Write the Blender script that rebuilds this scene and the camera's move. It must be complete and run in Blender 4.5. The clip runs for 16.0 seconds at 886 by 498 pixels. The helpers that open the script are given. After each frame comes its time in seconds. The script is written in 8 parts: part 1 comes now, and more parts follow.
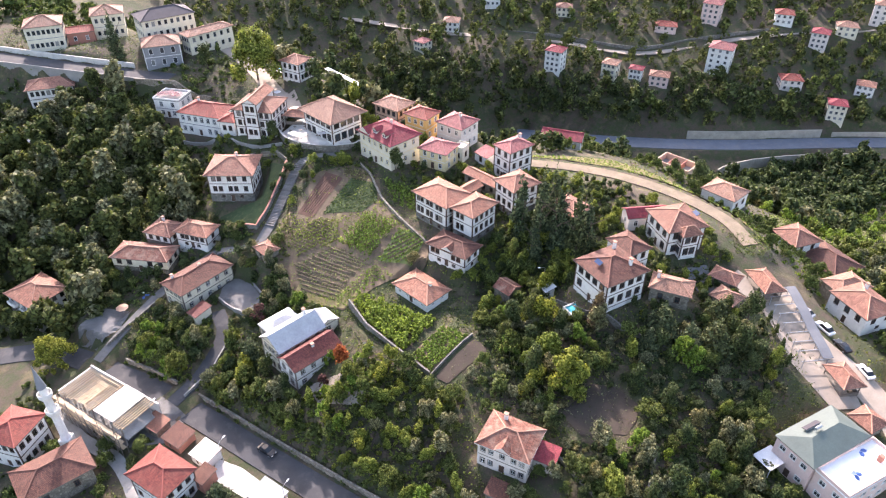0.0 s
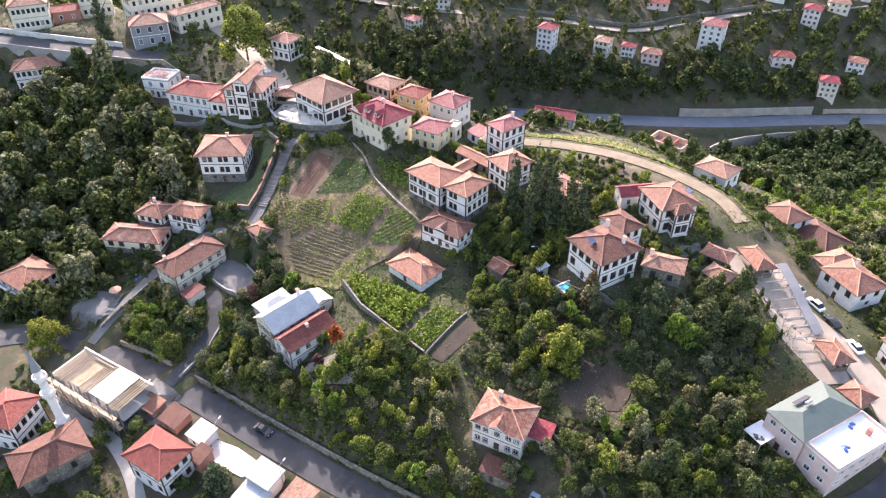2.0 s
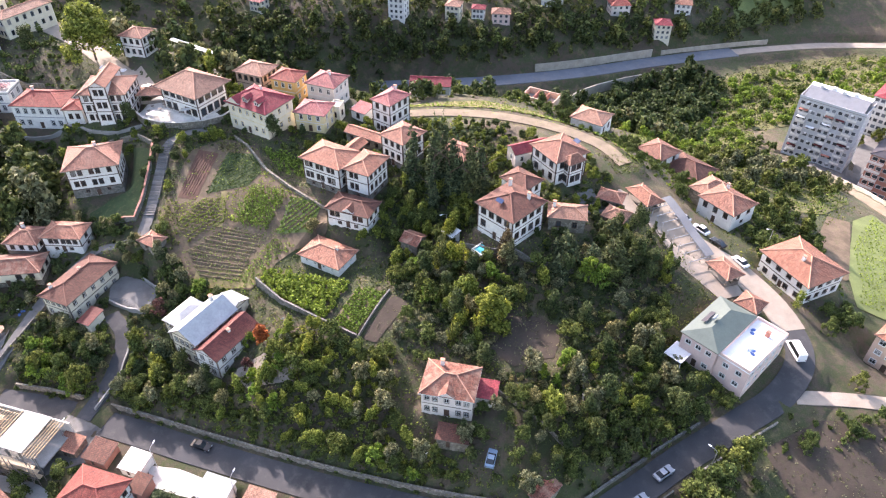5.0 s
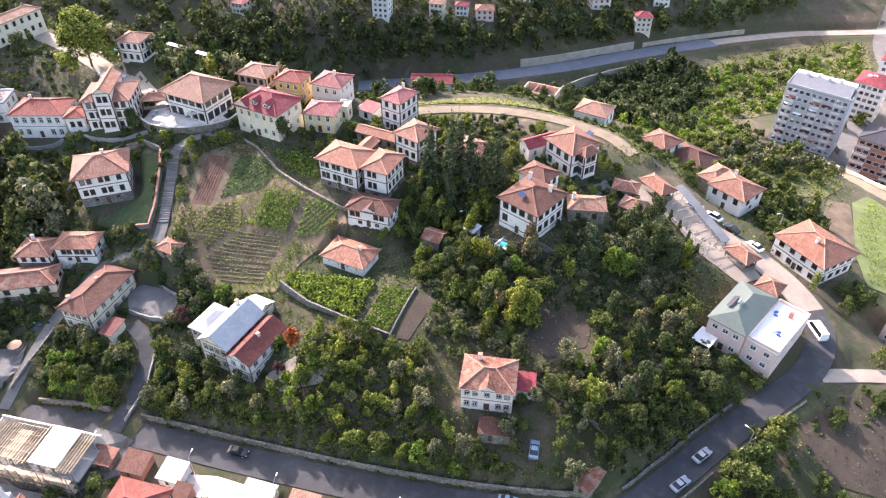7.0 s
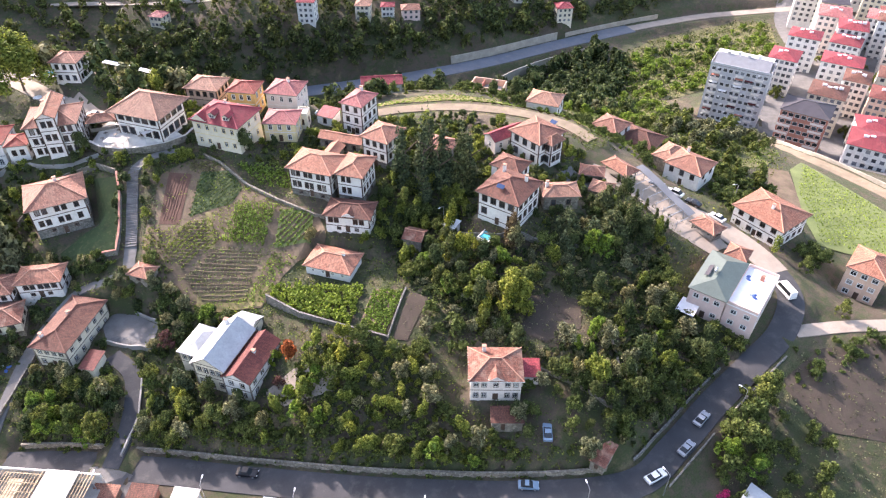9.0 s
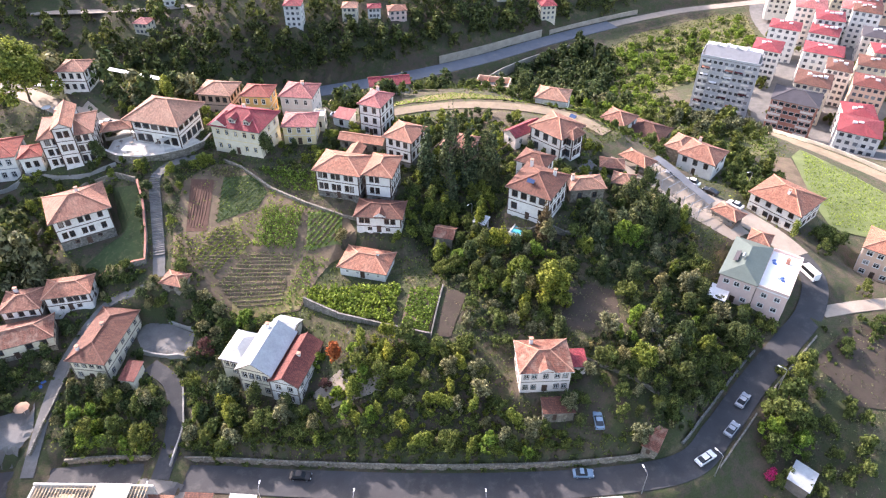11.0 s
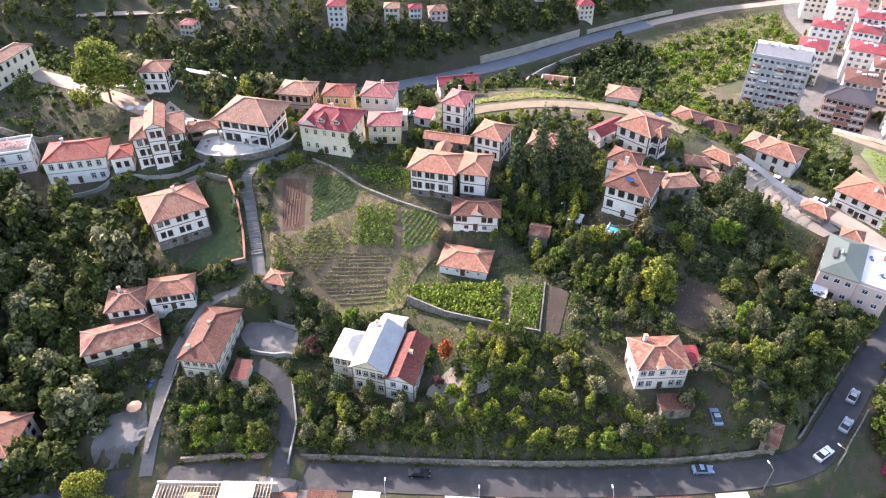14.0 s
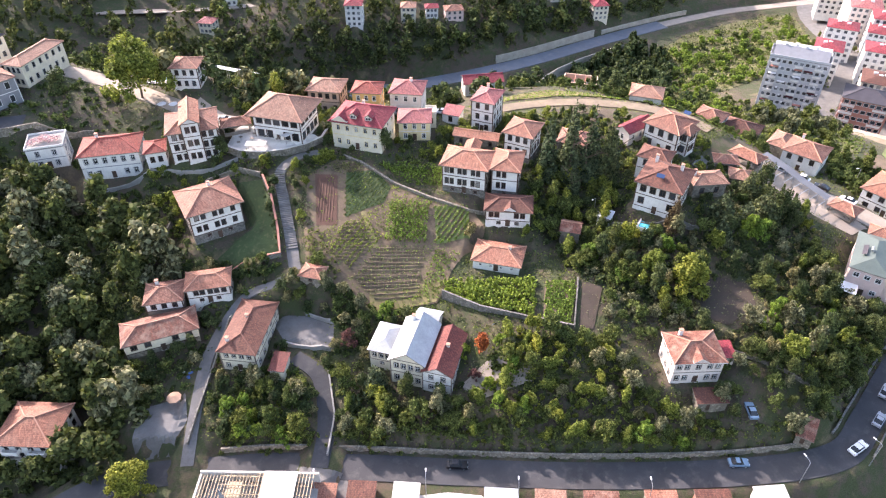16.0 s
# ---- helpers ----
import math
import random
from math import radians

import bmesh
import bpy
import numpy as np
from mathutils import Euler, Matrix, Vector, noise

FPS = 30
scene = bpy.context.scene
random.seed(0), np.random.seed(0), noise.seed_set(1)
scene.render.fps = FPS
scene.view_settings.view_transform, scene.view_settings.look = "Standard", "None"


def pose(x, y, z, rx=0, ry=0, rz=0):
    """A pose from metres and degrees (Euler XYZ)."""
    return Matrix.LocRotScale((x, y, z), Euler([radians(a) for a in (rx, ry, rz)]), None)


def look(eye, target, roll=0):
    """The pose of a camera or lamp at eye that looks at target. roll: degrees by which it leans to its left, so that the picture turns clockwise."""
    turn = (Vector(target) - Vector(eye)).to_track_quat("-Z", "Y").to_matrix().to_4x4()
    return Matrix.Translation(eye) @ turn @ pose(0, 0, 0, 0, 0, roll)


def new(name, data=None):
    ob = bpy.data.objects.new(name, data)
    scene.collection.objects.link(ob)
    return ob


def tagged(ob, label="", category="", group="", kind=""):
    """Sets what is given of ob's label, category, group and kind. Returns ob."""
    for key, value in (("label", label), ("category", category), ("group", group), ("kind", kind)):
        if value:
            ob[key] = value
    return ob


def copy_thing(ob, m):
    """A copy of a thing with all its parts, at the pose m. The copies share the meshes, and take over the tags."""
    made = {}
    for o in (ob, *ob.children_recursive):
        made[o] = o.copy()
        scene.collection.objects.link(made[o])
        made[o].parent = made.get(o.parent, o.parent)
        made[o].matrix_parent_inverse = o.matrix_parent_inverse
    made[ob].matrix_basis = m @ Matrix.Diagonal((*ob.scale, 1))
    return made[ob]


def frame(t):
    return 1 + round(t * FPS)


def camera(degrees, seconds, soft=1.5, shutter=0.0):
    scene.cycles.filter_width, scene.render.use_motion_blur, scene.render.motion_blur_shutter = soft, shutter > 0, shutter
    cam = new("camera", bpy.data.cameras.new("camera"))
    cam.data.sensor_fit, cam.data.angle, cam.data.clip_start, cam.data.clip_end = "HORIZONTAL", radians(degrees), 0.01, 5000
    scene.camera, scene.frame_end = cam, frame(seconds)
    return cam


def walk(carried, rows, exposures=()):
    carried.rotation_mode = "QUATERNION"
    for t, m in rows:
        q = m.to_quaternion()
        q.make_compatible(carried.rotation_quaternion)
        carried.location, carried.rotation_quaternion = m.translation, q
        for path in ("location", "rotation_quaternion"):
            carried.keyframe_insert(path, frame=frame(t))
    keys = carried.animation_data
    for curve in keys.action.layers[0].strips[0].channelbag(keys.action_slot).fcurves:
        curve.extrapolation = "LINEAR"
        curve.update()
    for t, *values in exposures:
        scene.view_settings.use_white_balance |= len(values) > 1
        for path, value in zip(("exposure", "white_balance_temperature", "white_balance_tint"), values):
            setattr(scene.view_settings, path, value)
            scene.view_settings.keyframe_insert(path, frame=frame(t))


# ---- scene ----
cam = camera(65.0, 16.0, soft=1.2)
METRES, EYE, TILT, LEAN, TURN = 85.0, 115.0, -36.0, 0.0, 0.0
ROWS = [
    (0.0, 0.0, 0.0, 0.0, 0.0, 0.0, -0.0),
    (0.5, -0.0003, -0.0002, 0.0008, -0.01, -0.43, -0.01),
    (1.0, -0.0007, -0.0004, 0.0015, -0.04, -0.86, -0.03),
    (1.5, -0.0013, -0.0011, 0.0024, -0.09, -1.32, -0.03),
    (2.0, -0.0042, -0.0007, -0.0002, -0.66, -1.68, 0.4),
    (2.5, -0.0133, -0.0009, -0.0006, -2.77, -2.13, 1.95),
    (3.0, -0.0291, -0.0006, 0.0008, -5.19, -2.68, 3.7),
    (3.5, -0.0505, -0.0009, 0.0028, -7.16, -3.23, 5.08),
    (4.0, -0.0738, -0.001, 0.0061, -9.23, -3.84, 6.56),
    (6.5, -0.2374, 0.0248, 0.0258, -14.01, -5.15, 9.99),
    (7.0, -0.2741, 0.0325, 0.031, -14.76, -5.28, 10.55),
    (7.5, -0.3125, 0.0405, 0.037, -16.72, -5.65, 11.89),
    (8.0, -0.3524, 0.0491, 0.0446, -19.03, -6.16, 13.42),
    (8.5, -0.3944, 0.0593, 0.0526, -21.0, -6.62, 14.68),
    (9.0, -0.436, 0.0718, 0.0621, -21.83, -6.84, 15.23),
    (11.5, -0.6438, 0.1448, 0.1141, -25.07, -7.65, 17.28),
    (12.0, -0.6855, 0.1621, 0.1263, -25.08, -7.64, 17.3),
    (12.5, -0.7274, 0.18, 0.1391, -25.05, -7.62, 17.29),
    (13.0, -0.769, 0.1983, 0.1523, -25.0, -7.6, 17.29),
    (13.5, -0.8093, 0.2167, 0.1652, -24.91, -7.57, 17.32),
    (14.0, -0.844, 0.2327, 0.1768, -24.82, -7.51, 17.31),
    (14.5, -0.8711, 0.2445, 0.1854, -24.76, -7.43, 17.22),
    (15.0, -0.8936, 0.2512, 0.1902, -24.71, -7.36, 17.14),
    (15.5, -0.9144, 0.2531, 0.1915, -24.69, -7.35, 17.07),
    (16.0, -0.9334, 0.2505, 0.1901, -24.65, -7.38, 17.03),
]
walk(cam, [(t, pose(0, 0, EYE, TILT, LEAN, TURN) @ pose(METRES * x, METRES * y, METRES * z, 90 + pitch, roll, yaw)) for t, x, y, z, yaw, pitch, roll in ROWS],
     [(0.0, 1.95, 6690, 21.5), (16.0, 1.95, 6690, 21.5)])

# ---- light: low clear morning sun from behind the hill, blue sky ----
SUN_ELEVATION, SUN_FROM = radians(30), Vector((-0.28, 0.96, 0)).normalized()
world = bpy.data.worlds.new("sky")
scene.world = world
world.use_nodes = True
wn = world.node_tree.nodes
sky = wn.new("ShaderNodeTexSky")
sky.sky_type, sky.sun_disc = "NISHITA", False
sky.sun_elevation, sky.sun_rotation = SUN_ELEVATION, math.atan2(SUN_FROM.x, SUN_FROM.y)
sky.air_density, sky.dust_density = 1.2, 2.5
world.node_tree.links.new(sky.outputs["Color"], wn["Background"].inputs["Color"])
wn["Background"].inputs["Strength"].default_value = 0.15
sun = new("sun", bpy.data.lights.new("sun", "SUN"))
sun.data.energy, sun.data.angle, sun.data.color = 3.1, radians(0.6), (1.0, 0.905, 0.86)
sun.matrix_basis = look(SUN_FROM * 300 * math.cos(SUN_ELEVATION) + Vector((0, 0, 300 * math.sin(SUN_ELEVATION))), (0, 0, 0))

# ---- the lie of the land: known levels, streets and levelled plots ----
LEVELS, STREETS, PLOTS = [], {}, {}


def level(x, y, z):
    LEVELS.append((x, y, z))


def street(name, width, *stations):
    """A street along stations (x, y, z), as a smooth dense line of centre points."""
    p = np.array(stations, float)
    q = [p[0]]
    ext = np.vstack([2 * p[0] - p[1], p, 2 * p[-1] - p[-2]])
    for i in range(1, len(ext) - 2):
        a, b, c, d = ext[i - 1:i + 3]
        n = max(2, int(np.linalg.norm(c - b) / 1.5))
        for s in np.linspace(0, 1, n + 1)[1:]:
            q.append(0.5 * (2 * b + (c - a) * s + (2 * a - 5 * b + 4 * c - d) * s * s + (3 * b - a - 3 * c + d) * s ** 3))
    STREETS[name] = (width, np.array(q))
    for x, y, z in p:
        level(x, y, z)


def plot(name, x, y, z, w, d, yaw, pad=True):
    """A levelled building plot: centre, ground level, width along the front, depth, turn."""
    PLOTS[name] = (x, y, z, w, d, yaw, pad)
    if pad:
        level(x, y, z)


# streets
street("street", 6.6, (-140, 120, -14), (-104, 128, -10.5), (-76, 117, -8.2), (-56, 105.5, -7.9), (-37, 93, -7.5), (-14, 78, -6.2), (10, 64.5, -5.0), (28, 57.6, -4.2),
       (40, 60, -3.4), (54, 64.4, -2.4), (68, 68, -1.0), (80, 71.4, 0.6), (89, 78.4, 2.2), (91.4, 90, 3.6), (89, 103, 5.0), (83, 114, 6.6), (78, 124, 8.3), (70, 133, 10.5))
street("side_street", 5.0, (82, 70, 0.6), (96, 66, -0.4), (118, 58, -2.4), (150, 48, -6))
street("lane", 2.6, (-85, 122, -7.6), (-80, 132, -4.6), (-73, 144, -1.6), (-62, 152, 3.2), (-54, 150, 6.2), (-49, 151, 7.4))
street("stair_path", 2.8, (-49, 151, 7.4), (-46.5, 160, 9.6), (-44, 170, 13.2), (-41.5, 179, 16.0), (-36, 183, 16.6), (-29, 183, 16.4))
street("ridge_road", 6.0, (24, 184, 13.5), (38, 184, 12.0), (52, 178, 12.2), (66, 168, 12.0), (76, 156, 11.5), (79, 145, 11.0))
street("valley_road", 12.0, (40, 346, -58), (100, 330, -55), (150, 327, -55), (200, 329, -55), (250, 330, -55.5), (300, 327, -56), (330, 320, -56), (372, 306, -55))
street("town_road", 5.4, (140, 238, -41), (168, 208, -39.5), (184, 184, -35), (182, 162, -27.5), (175, 144, -20.5), (174, 122, -17), (172, 96, -13.5))
street("hill_road", 6.0, (-84, 262, 21.2), (-70.5, 245, 20.4), (-60.5, 228, 20), (-51, 212, 19.3), (-44, 204.5, 18.9))
street("drive", 4.0, (-62, 108, -7.0), (-57, 116, -5.5), (-54, 126, -2.6), (-57, 133, -1.0))
street("terrace_road", 8.0, (-170, 250, 22), (-140, 244, 20.5), (-112, 238, 19.6), (-96, 234, 19.6))
street("far_road", 5.0, (-60, 420, -18), (0, 405, -22), (60, 398, -24), (110, 385, -27), (150, 392, -24), (200, 398, -20), (250, 400, -18), (300, 420, -12))

street("alley", 3.0, (-88, 109, -9.8), (-82, 101.4, -9.7), (-76, 97.6, -9.6), (-70, 94, -9.4), (-63.5, 86, -9.6), (-59, 77, -11.2), (-56, 66, -13.5))

# plots of the houses
plot("mansion_west", -60.6, 176.8, 7.6, 12.4, 11.0, 0)
plot("gabled_house", -56.8, 200.8, 16.2, 12.4, 11.0, -13)
plot("restaurant", -33.4, 194.0, 18.3, 13.5, 11.0, -45)
plot("crimson_house", -15.6, 182.6, 16.2, 13.8, 10.8, -46)
plot("yellow_house", -1.2, 180.3, 15.2, 8.6, 7.4, -30)
plot("twin_roof_house", -77.2, 210.4, 11.4, 15.0, 10.0, -18)
plot("terrace_house", -92.1, 222.0, 12.0, 9.4, 8.0, -13)
plot("grey_house", -102.4, 248.0, 20.0, 12.4, 10.0, 20)
plot("cream_hall", -105.6, 264.4, 22.0, 19.4, 11.0, 36)
plot("cream_annex", -88.3, 258.0, 22.0, 18.0, 6.0, 46)
plot("pool_house", -50.1, 230.0, 21.5, 7.6, 7.2, -30)
plot("salmon_house", -15.7, 208.5, 14.6, 9.6, 8.0, -38)
plot("orange_house", -6.5, 199.5, 15.0, 8.0, 7.0, -35)
plot("rose_house", 4.5, 195.3, 14.2, 9.2, 8.6, -38)
plot("tower_house", 20.0, 176.2, 14.0, 6.4, 8.4, -52)
plot("garden_wing", 19.3, 157.4, 14.4, 7.4, 8.0, -55)
plot("manor", -0.2, 153.6, 13.4, 11.0, 8.5, -44)
plot("manor_wing", 7.9, 147.6, 13.4, 6.4, 9.0, -42)
plot("blue_cottage", 2.7, 138.8, 10.8, 10.8, 6.4, -36)
plot("long_cottage", -5.2, 130.6, 6.2, 11.0, 7.2, -44)
plot("villa", 37.5, 123.0, 13.2, 10.4, 11.0, -60)
plot("upper_villa", 57.0, 141.5, 14.6, 9.8, 9.6, -74)
plot("right_house", 100.4, 126.8, 2.2, 10.6, 9.4, -70)
plot("right_house_wing", 100.6, 135.2, 1.8, 6.0, 9.0, -70)
plot("orange_roof_house", 104.0, 100.2, 1.4, 13.8, 11.6, -80)
plot("stepped_house", -67.7, 158.0, 2.6, 9.6, 6.0, -18)
plot("stepped_house_wing", -77.5, 160.0, 2.2, 8.0, 6.6, -18)
plot("low_house", -81.0, 152.4, -0.8, 15.6, 7.0, -8)
plot("long_house", -63.7, 142.1, -2.2, 7.8, 15.4, -37)
plot("metal_roof_house", -34.5, 118.0, -1.4, 7.2, 12.0, -45)
plot("pale_house", 12.8, 85.4, 3.0, 10.0, 8.0, -27)
plot("white_gable_house", 83.5, 176.5, 3.2, 10.2, 8.4, -48)
plot("ruin", 77.4, 203.0, 0.6, 11.6, 7.0, -44)
plot("stone_shed", 15.5, 129.6, 5.6, 4.6, 4.6, -45)
plot("garden_shed", -46.0, 146.7, 6.9, 5.0, 4.0, -45)
plot("low_roof_house", 101.0, 163.0, -1.8, 9.0, 9.0, -70)
plot("low_roof_house_east", 108.6, 156.6, -5.4, 13.0, 10.6, -66)
plot("pink_block", 72.2, 86.0, 1.2, 8.0, 15.2, -62)
plot("pink_terrace", 76.6, 79.6, 1.2, 6.8, 15.4, -63, False)
plot("roadside_block", 114.2, 76.5, -5.0, 8.4, 10.0, -66)
plot("west_house", -140.2, 236.0, 9.4, 15.0, 9.0, 19)
plot("school", -150.0, 260.5, 21.5, 12.6, 11.0, 22)
plot("school_east", -131.4, 274.0, 21.5, 11.4, 10.0, 22)
plot("construction", -75.2, 106.4, -9.0, 23.0, 9.0, -31)
plot("prayer_house", -79.8, 88.4, -10.3, 8.4, 12.6, -50)
plot("red_house", -56.2, 86.0, -9.2, 9.8, 7.4, -32)
plot("timber_house", -91.5, 97.5, -10.6, 8.0, 8.4, -15)
plot("paved_yard", -42.2, 88.2, -7.9, 13, 7.5, -33)
plot("school_hall", -139.8, 266.5, 21.5, 9.5, 8.0, 22)
plot("courtyard", -52.4, 139.2, -0.4, 10.0, 8.0, -37)
plot("stone_yard", -87, 133.4, -5.4, 10, 9, 15)
plot("corner_block", -110, 145.6, -15.0, 11.4, 10.0, -32)
plot("tower_block", 206, 204, -43, 25.0, 12.5, -56)
plot("rust_block", 214.8, 173.4, -46, 18.5, 14.5, -59)
plot("metal_wing_west", -38.6, 123.4, -1.4, 5.4, 8.0, -45, False)
plot("metal_wing_east", -30.0, 113.2, -1.4, 6.2, 12.4, -45, False)
plot("metal_wing_back", -28.6, 123.0, -1.4, 5.0, 5.6, -45, False)
plot("gable_bay", -57.0, 200.4, 16.2, 4.4, 12.2, -13, False)
plot("villa_bay", 58.6, 136.2, 14.6, 2.6, 4.4, -74, False)
plot("villa_extension", 51.5, 121.8, 12.6, 8.5, 5.5, -24)
plot("villa_back", 43.5, 132.5, 14.0, 7.5, 6.0, -60)
plot("manor_link", 11.6, 168.0, 14.2, 12.0, 3.6, -45)
plot("manor_court", 6.2, 162.4, 14.0, 3.4, 9.0, -44)
plot("small_red_house", -67.2, 202.6, 14.6, 5.0, 6.0, -13)
plot("crimson_long_house", 51.5, 149.0, 14.6, 10.0, 4.6, 8)
plot("crimson_low_house", 40.0, 210.0, 5.0, 13.0, 6.0, -20)
plot("crimson_shed", 12.8, 183.2, 14.2, 5.0, 4.4, -50)
plot("yellow_annex", 5.4, 183.0, 15.0, 3.0, 4.0, -30)
plot("ridge_house", 33.0, 152.0, 14.0, 8.0, 7.0, -50)
plot("town_crimson", 256, 222, -48, 13, 15, -58, False)
plot("town_twin", 276, 205, -48, 18, 14, -56, False)
plot("town_brown", 244, 186, -48, 15, 16, -58, False)
plot("town_white", 222, 147, -44, 16, 16, -58, False)
plot("town_a", 318, 246, -49, 16, 18, -52, False)
plot("town_b", 300, 222, -49, 14, 16, -60, False)
plot("town_c", 292, 186, -48, 16, 14, -56, False)
plot("town_d", 262, 170, -47, 14, 14, -58, False)
plot("town_e", 345, 282, -49, 18, 14, -50, False)
plot("town_f", 345, 235, -49, 16, 16, -58, False)
plot("town_g", 320, 205, -49, 15, 15, -56, False)
plot("town_h", 262, 140, -45, 15, 15, -60, False)
plot("town_k", 378, 262, -49, 17, 16, -55, False)
for n, (x, y, w, d) in enumerate(((286, 236, 15, 13), (310, 228, 14, 15), (332, 258, 14, 15), (336, 224, 14, 13), (362, 240, 15, 13), (304, 190, 13, 13), (316, 172, 14, 14), (290, 162, 13, 14), (242, 160, 13, 14), (268, 190, 11, 14), (372, 290, 15, 14), (390, 246, 14, 14), (340, 190, 15, 14), (398, 284, 14, 15))):
    plot("town_row_%d" % n, x, y, -48.5, w, d, -57 + 5 * (n % 3), False)
plot("far_a", 62, 372, -31.5, 9, 9, -30)
plot("far_b", 92, 367, -34, 8, 8, -30)
plot("far_c", 118, 362, -36, 10, 8, -20)
plot("far_d", 152, 370, -32, 12, 11, -30)
plot("far_e", 190, 362, -38, 11, 9, -10)
plot("far_f", 209, 343, -47, 9, 9, -20)
plot("far_g", 5, 410, -22, 9, 9, -10)
plot("far_h", 73, 424, -18, 9, 8, -10)
plot("far_k", 158, 412, -18, 10, 10, -30)
plot("far_l", 199, 408, -17, 10, 9, -20)
plot("far_m", 214, 390, -25, 9, 9, -30)
plot("far_n", 232, 398, -21, 11, 9, -20)
plot("far_o", 230, 358, -40, 9, 8, -30)
plot("far_p", -11.5, 391, -27.5, 7.5, 7.5, -40)
plot("far_q", 130, 405, -20, 12, 8, -15)
plot("far_r", 106, 366, -34, 7, 6, -25)
plot("far_s", 255, 405, -17, 12, 10, -30)
plot("far_t", 285, 415, -13, 12, 12, -30)
plot("far_u", 30, 430, -13, 9, 8, 0)

# open ground
level(-50, 154, 8.6); level(-38.6, 162, 11.6); level(-26, 146, 9.2); level(-17, 120, 6.0); level(5, 114, 7.6); level(-3, 104, 5.4)
level(17, 71, 0.6); level(34, 74, 5.0); level(-42, 104, -3.4); level(-20, 98, 1.0); level(-30, 85, -9.0); level(-10, 64, -9.0); level(50, 95, 6.0)
level(30, 100, 6.4); level(62, 105, 8.2); level(37, 189, 11.0); level(52, 200, 7.6); level(20, 215, -2); level(0, 235, -8); level(-30, 240, 10)
level(170, 296, -62); level(215, 305, -58); level(70, 225, -16); level(110, 200, -14); level(130, 160, -9); level(130, 110, -5); level(110, 240, -38); level(60, 290, -54)
level(-10, 300, -50); level(-60, 290, -6); level(-100, 190, 2); level(-125, 170, -4); level(-130, 205, 4); level(-170, 200, 2); level(150, 230, -38)
level(20, 40, -13); level(70, 40, -7); level(-40, 50, -16); level(-90, 60, -15); level(0, 0, -26); level(100, 0, -24); level(-120, 0, -30)
level(25, 362, -36); level(92, 362, -34); level(210, 345, -46); level(-12, 390, -27); level(150, 350, -38); level(-100, 380, -24); level(-60, 345, -40)
level(260, 220, -48); level(320, 250, -49); level(300, 150, -46); level(350, 380, -28); level(200, 450, -4); level(50, 450, -8); level(-150, 330, 5)
level(-300, 200, 30); level(-300, 450, 70); level(0, 600, 48); level(300, 600, 50); level(560, 300, -45); level(500, 0, -50); level(150, -120, -50)
level(-120, -120, -45); level(-320, 0, -20); level(560, 600, 40)


def lay_of_land():
    p = np.array(LEVELS)
    n = len(p)

    def kernel(d2):
        return np.where(d2 > 0, d2 * np.log(d2 + 1e-9), 0.0)

    q = p[:, :2] / 100
    d2 = ((q[:, None] - q[None]) ** 2).sum(-1)
    a = np.zeros((n + 3, n + 3))
    a[:n, :n] = kernel(d2) + np.eye(n) * 0.004
    a[:n, n:] = np.c_[np.ones(n), q]
    a[n:, :n] = a[:n, n:].T
    w = np.linalg.solve(a, np.r_[p[:, 2], 0, 0, 0])

    def height(x, y):
        x, y = np.clip(x, -320, 560) / 100, np.clip(y, -120, 600) / 100
        s = w[n] + w[n + 1] * x + w[n + 2] * y
        for i in range(n):
            s = s + w[i] * kernel((x - q[i, 0]) ** 2 + (y - q[i, 1]) ** 2)
        return s
    return height


natural = lay_of_land()


def blend(d, near, far):
    s = np.clip((far - d) / (far - near), 0, 1)
    return s * s * (3 - 2 * s)


def ground_z(x, y):
    """The finished ground: the natural slope, cut level for plots and streets."""
    x, y = np.atleast_1d(np.asarray(x, float)), np.atleast_1d(np.asarray(y, float))
    z = natural(x, y)
    for px, py, pz, w, d, yaw, pad in PLOTS.values():
        if not pad:
            continue
        c, s = math.cos(radians(yaw)), math.sin(radians(yaw))
        u, v = (x - px) * c + (y - py) * s, -(x - px) * s + (y - py) * c
        away = np.hypot(np.maximum(abs(u) - w / 2, 0), np.maximum(abs(v) - d / 2, 0))
        k = blend(away, 0.6, 3.6)
        z = z * (1 - k) + pz * k
    for width, line in STREETS.values():
        box = (x > line[:, 0].min() - 9) & (x < line[:, 0].max() + 9) & (y > line[:, 1].min() - 9) & (y < line[:, 1].max() + 9)
        if not box.any():
            continue
        xs, ys = x[box], y[box]
        best, bz = np.full(xs.shape, 1e9), np.zeros(xs.shape)
        for sx, sy, sz in line:
            d = np.hypot(xs - sx, ys - sy)
            take = d < best
            best, bz = np.where(take, d, best), np.where(take, sz, bz)
        k = blend(best, width / 2 + 1.2, width / 2 + 2.8)
        z[box] = z[box] * (1 - k) + (bz - 0.25) * k
    return z


def gz(x, y):
    return float(ground_z(x, y)[0])


# ---- materials ----
def nodes_of(name):
    m = bpy.data.materials.new(name)
    m.use_nodes = True
    t = m.node_tree
    return m, t, t.nodes["Principled BSDF"]


def add(t, kind, **inputs):
    n = t.nodes.new(kind)
    for k, v in inputs.items():
        n.inputs[k.replace("_", " ")].default_value = v
    return n


def ramp(t, src, *stops):
    r = t.nodes.new("ShaderNodeValToRGB")
    e = r.color_ramp.elements
    while len(e) < len(stops):
        e.new(0.5)
    for el, (p, c) in zip(e, stops):
        el.position, el.color = p, (*c, 1) if len(c) == 3 else c
    t.links.new(src, r.inputs["Fac"])
    return r.outputs["Color"]


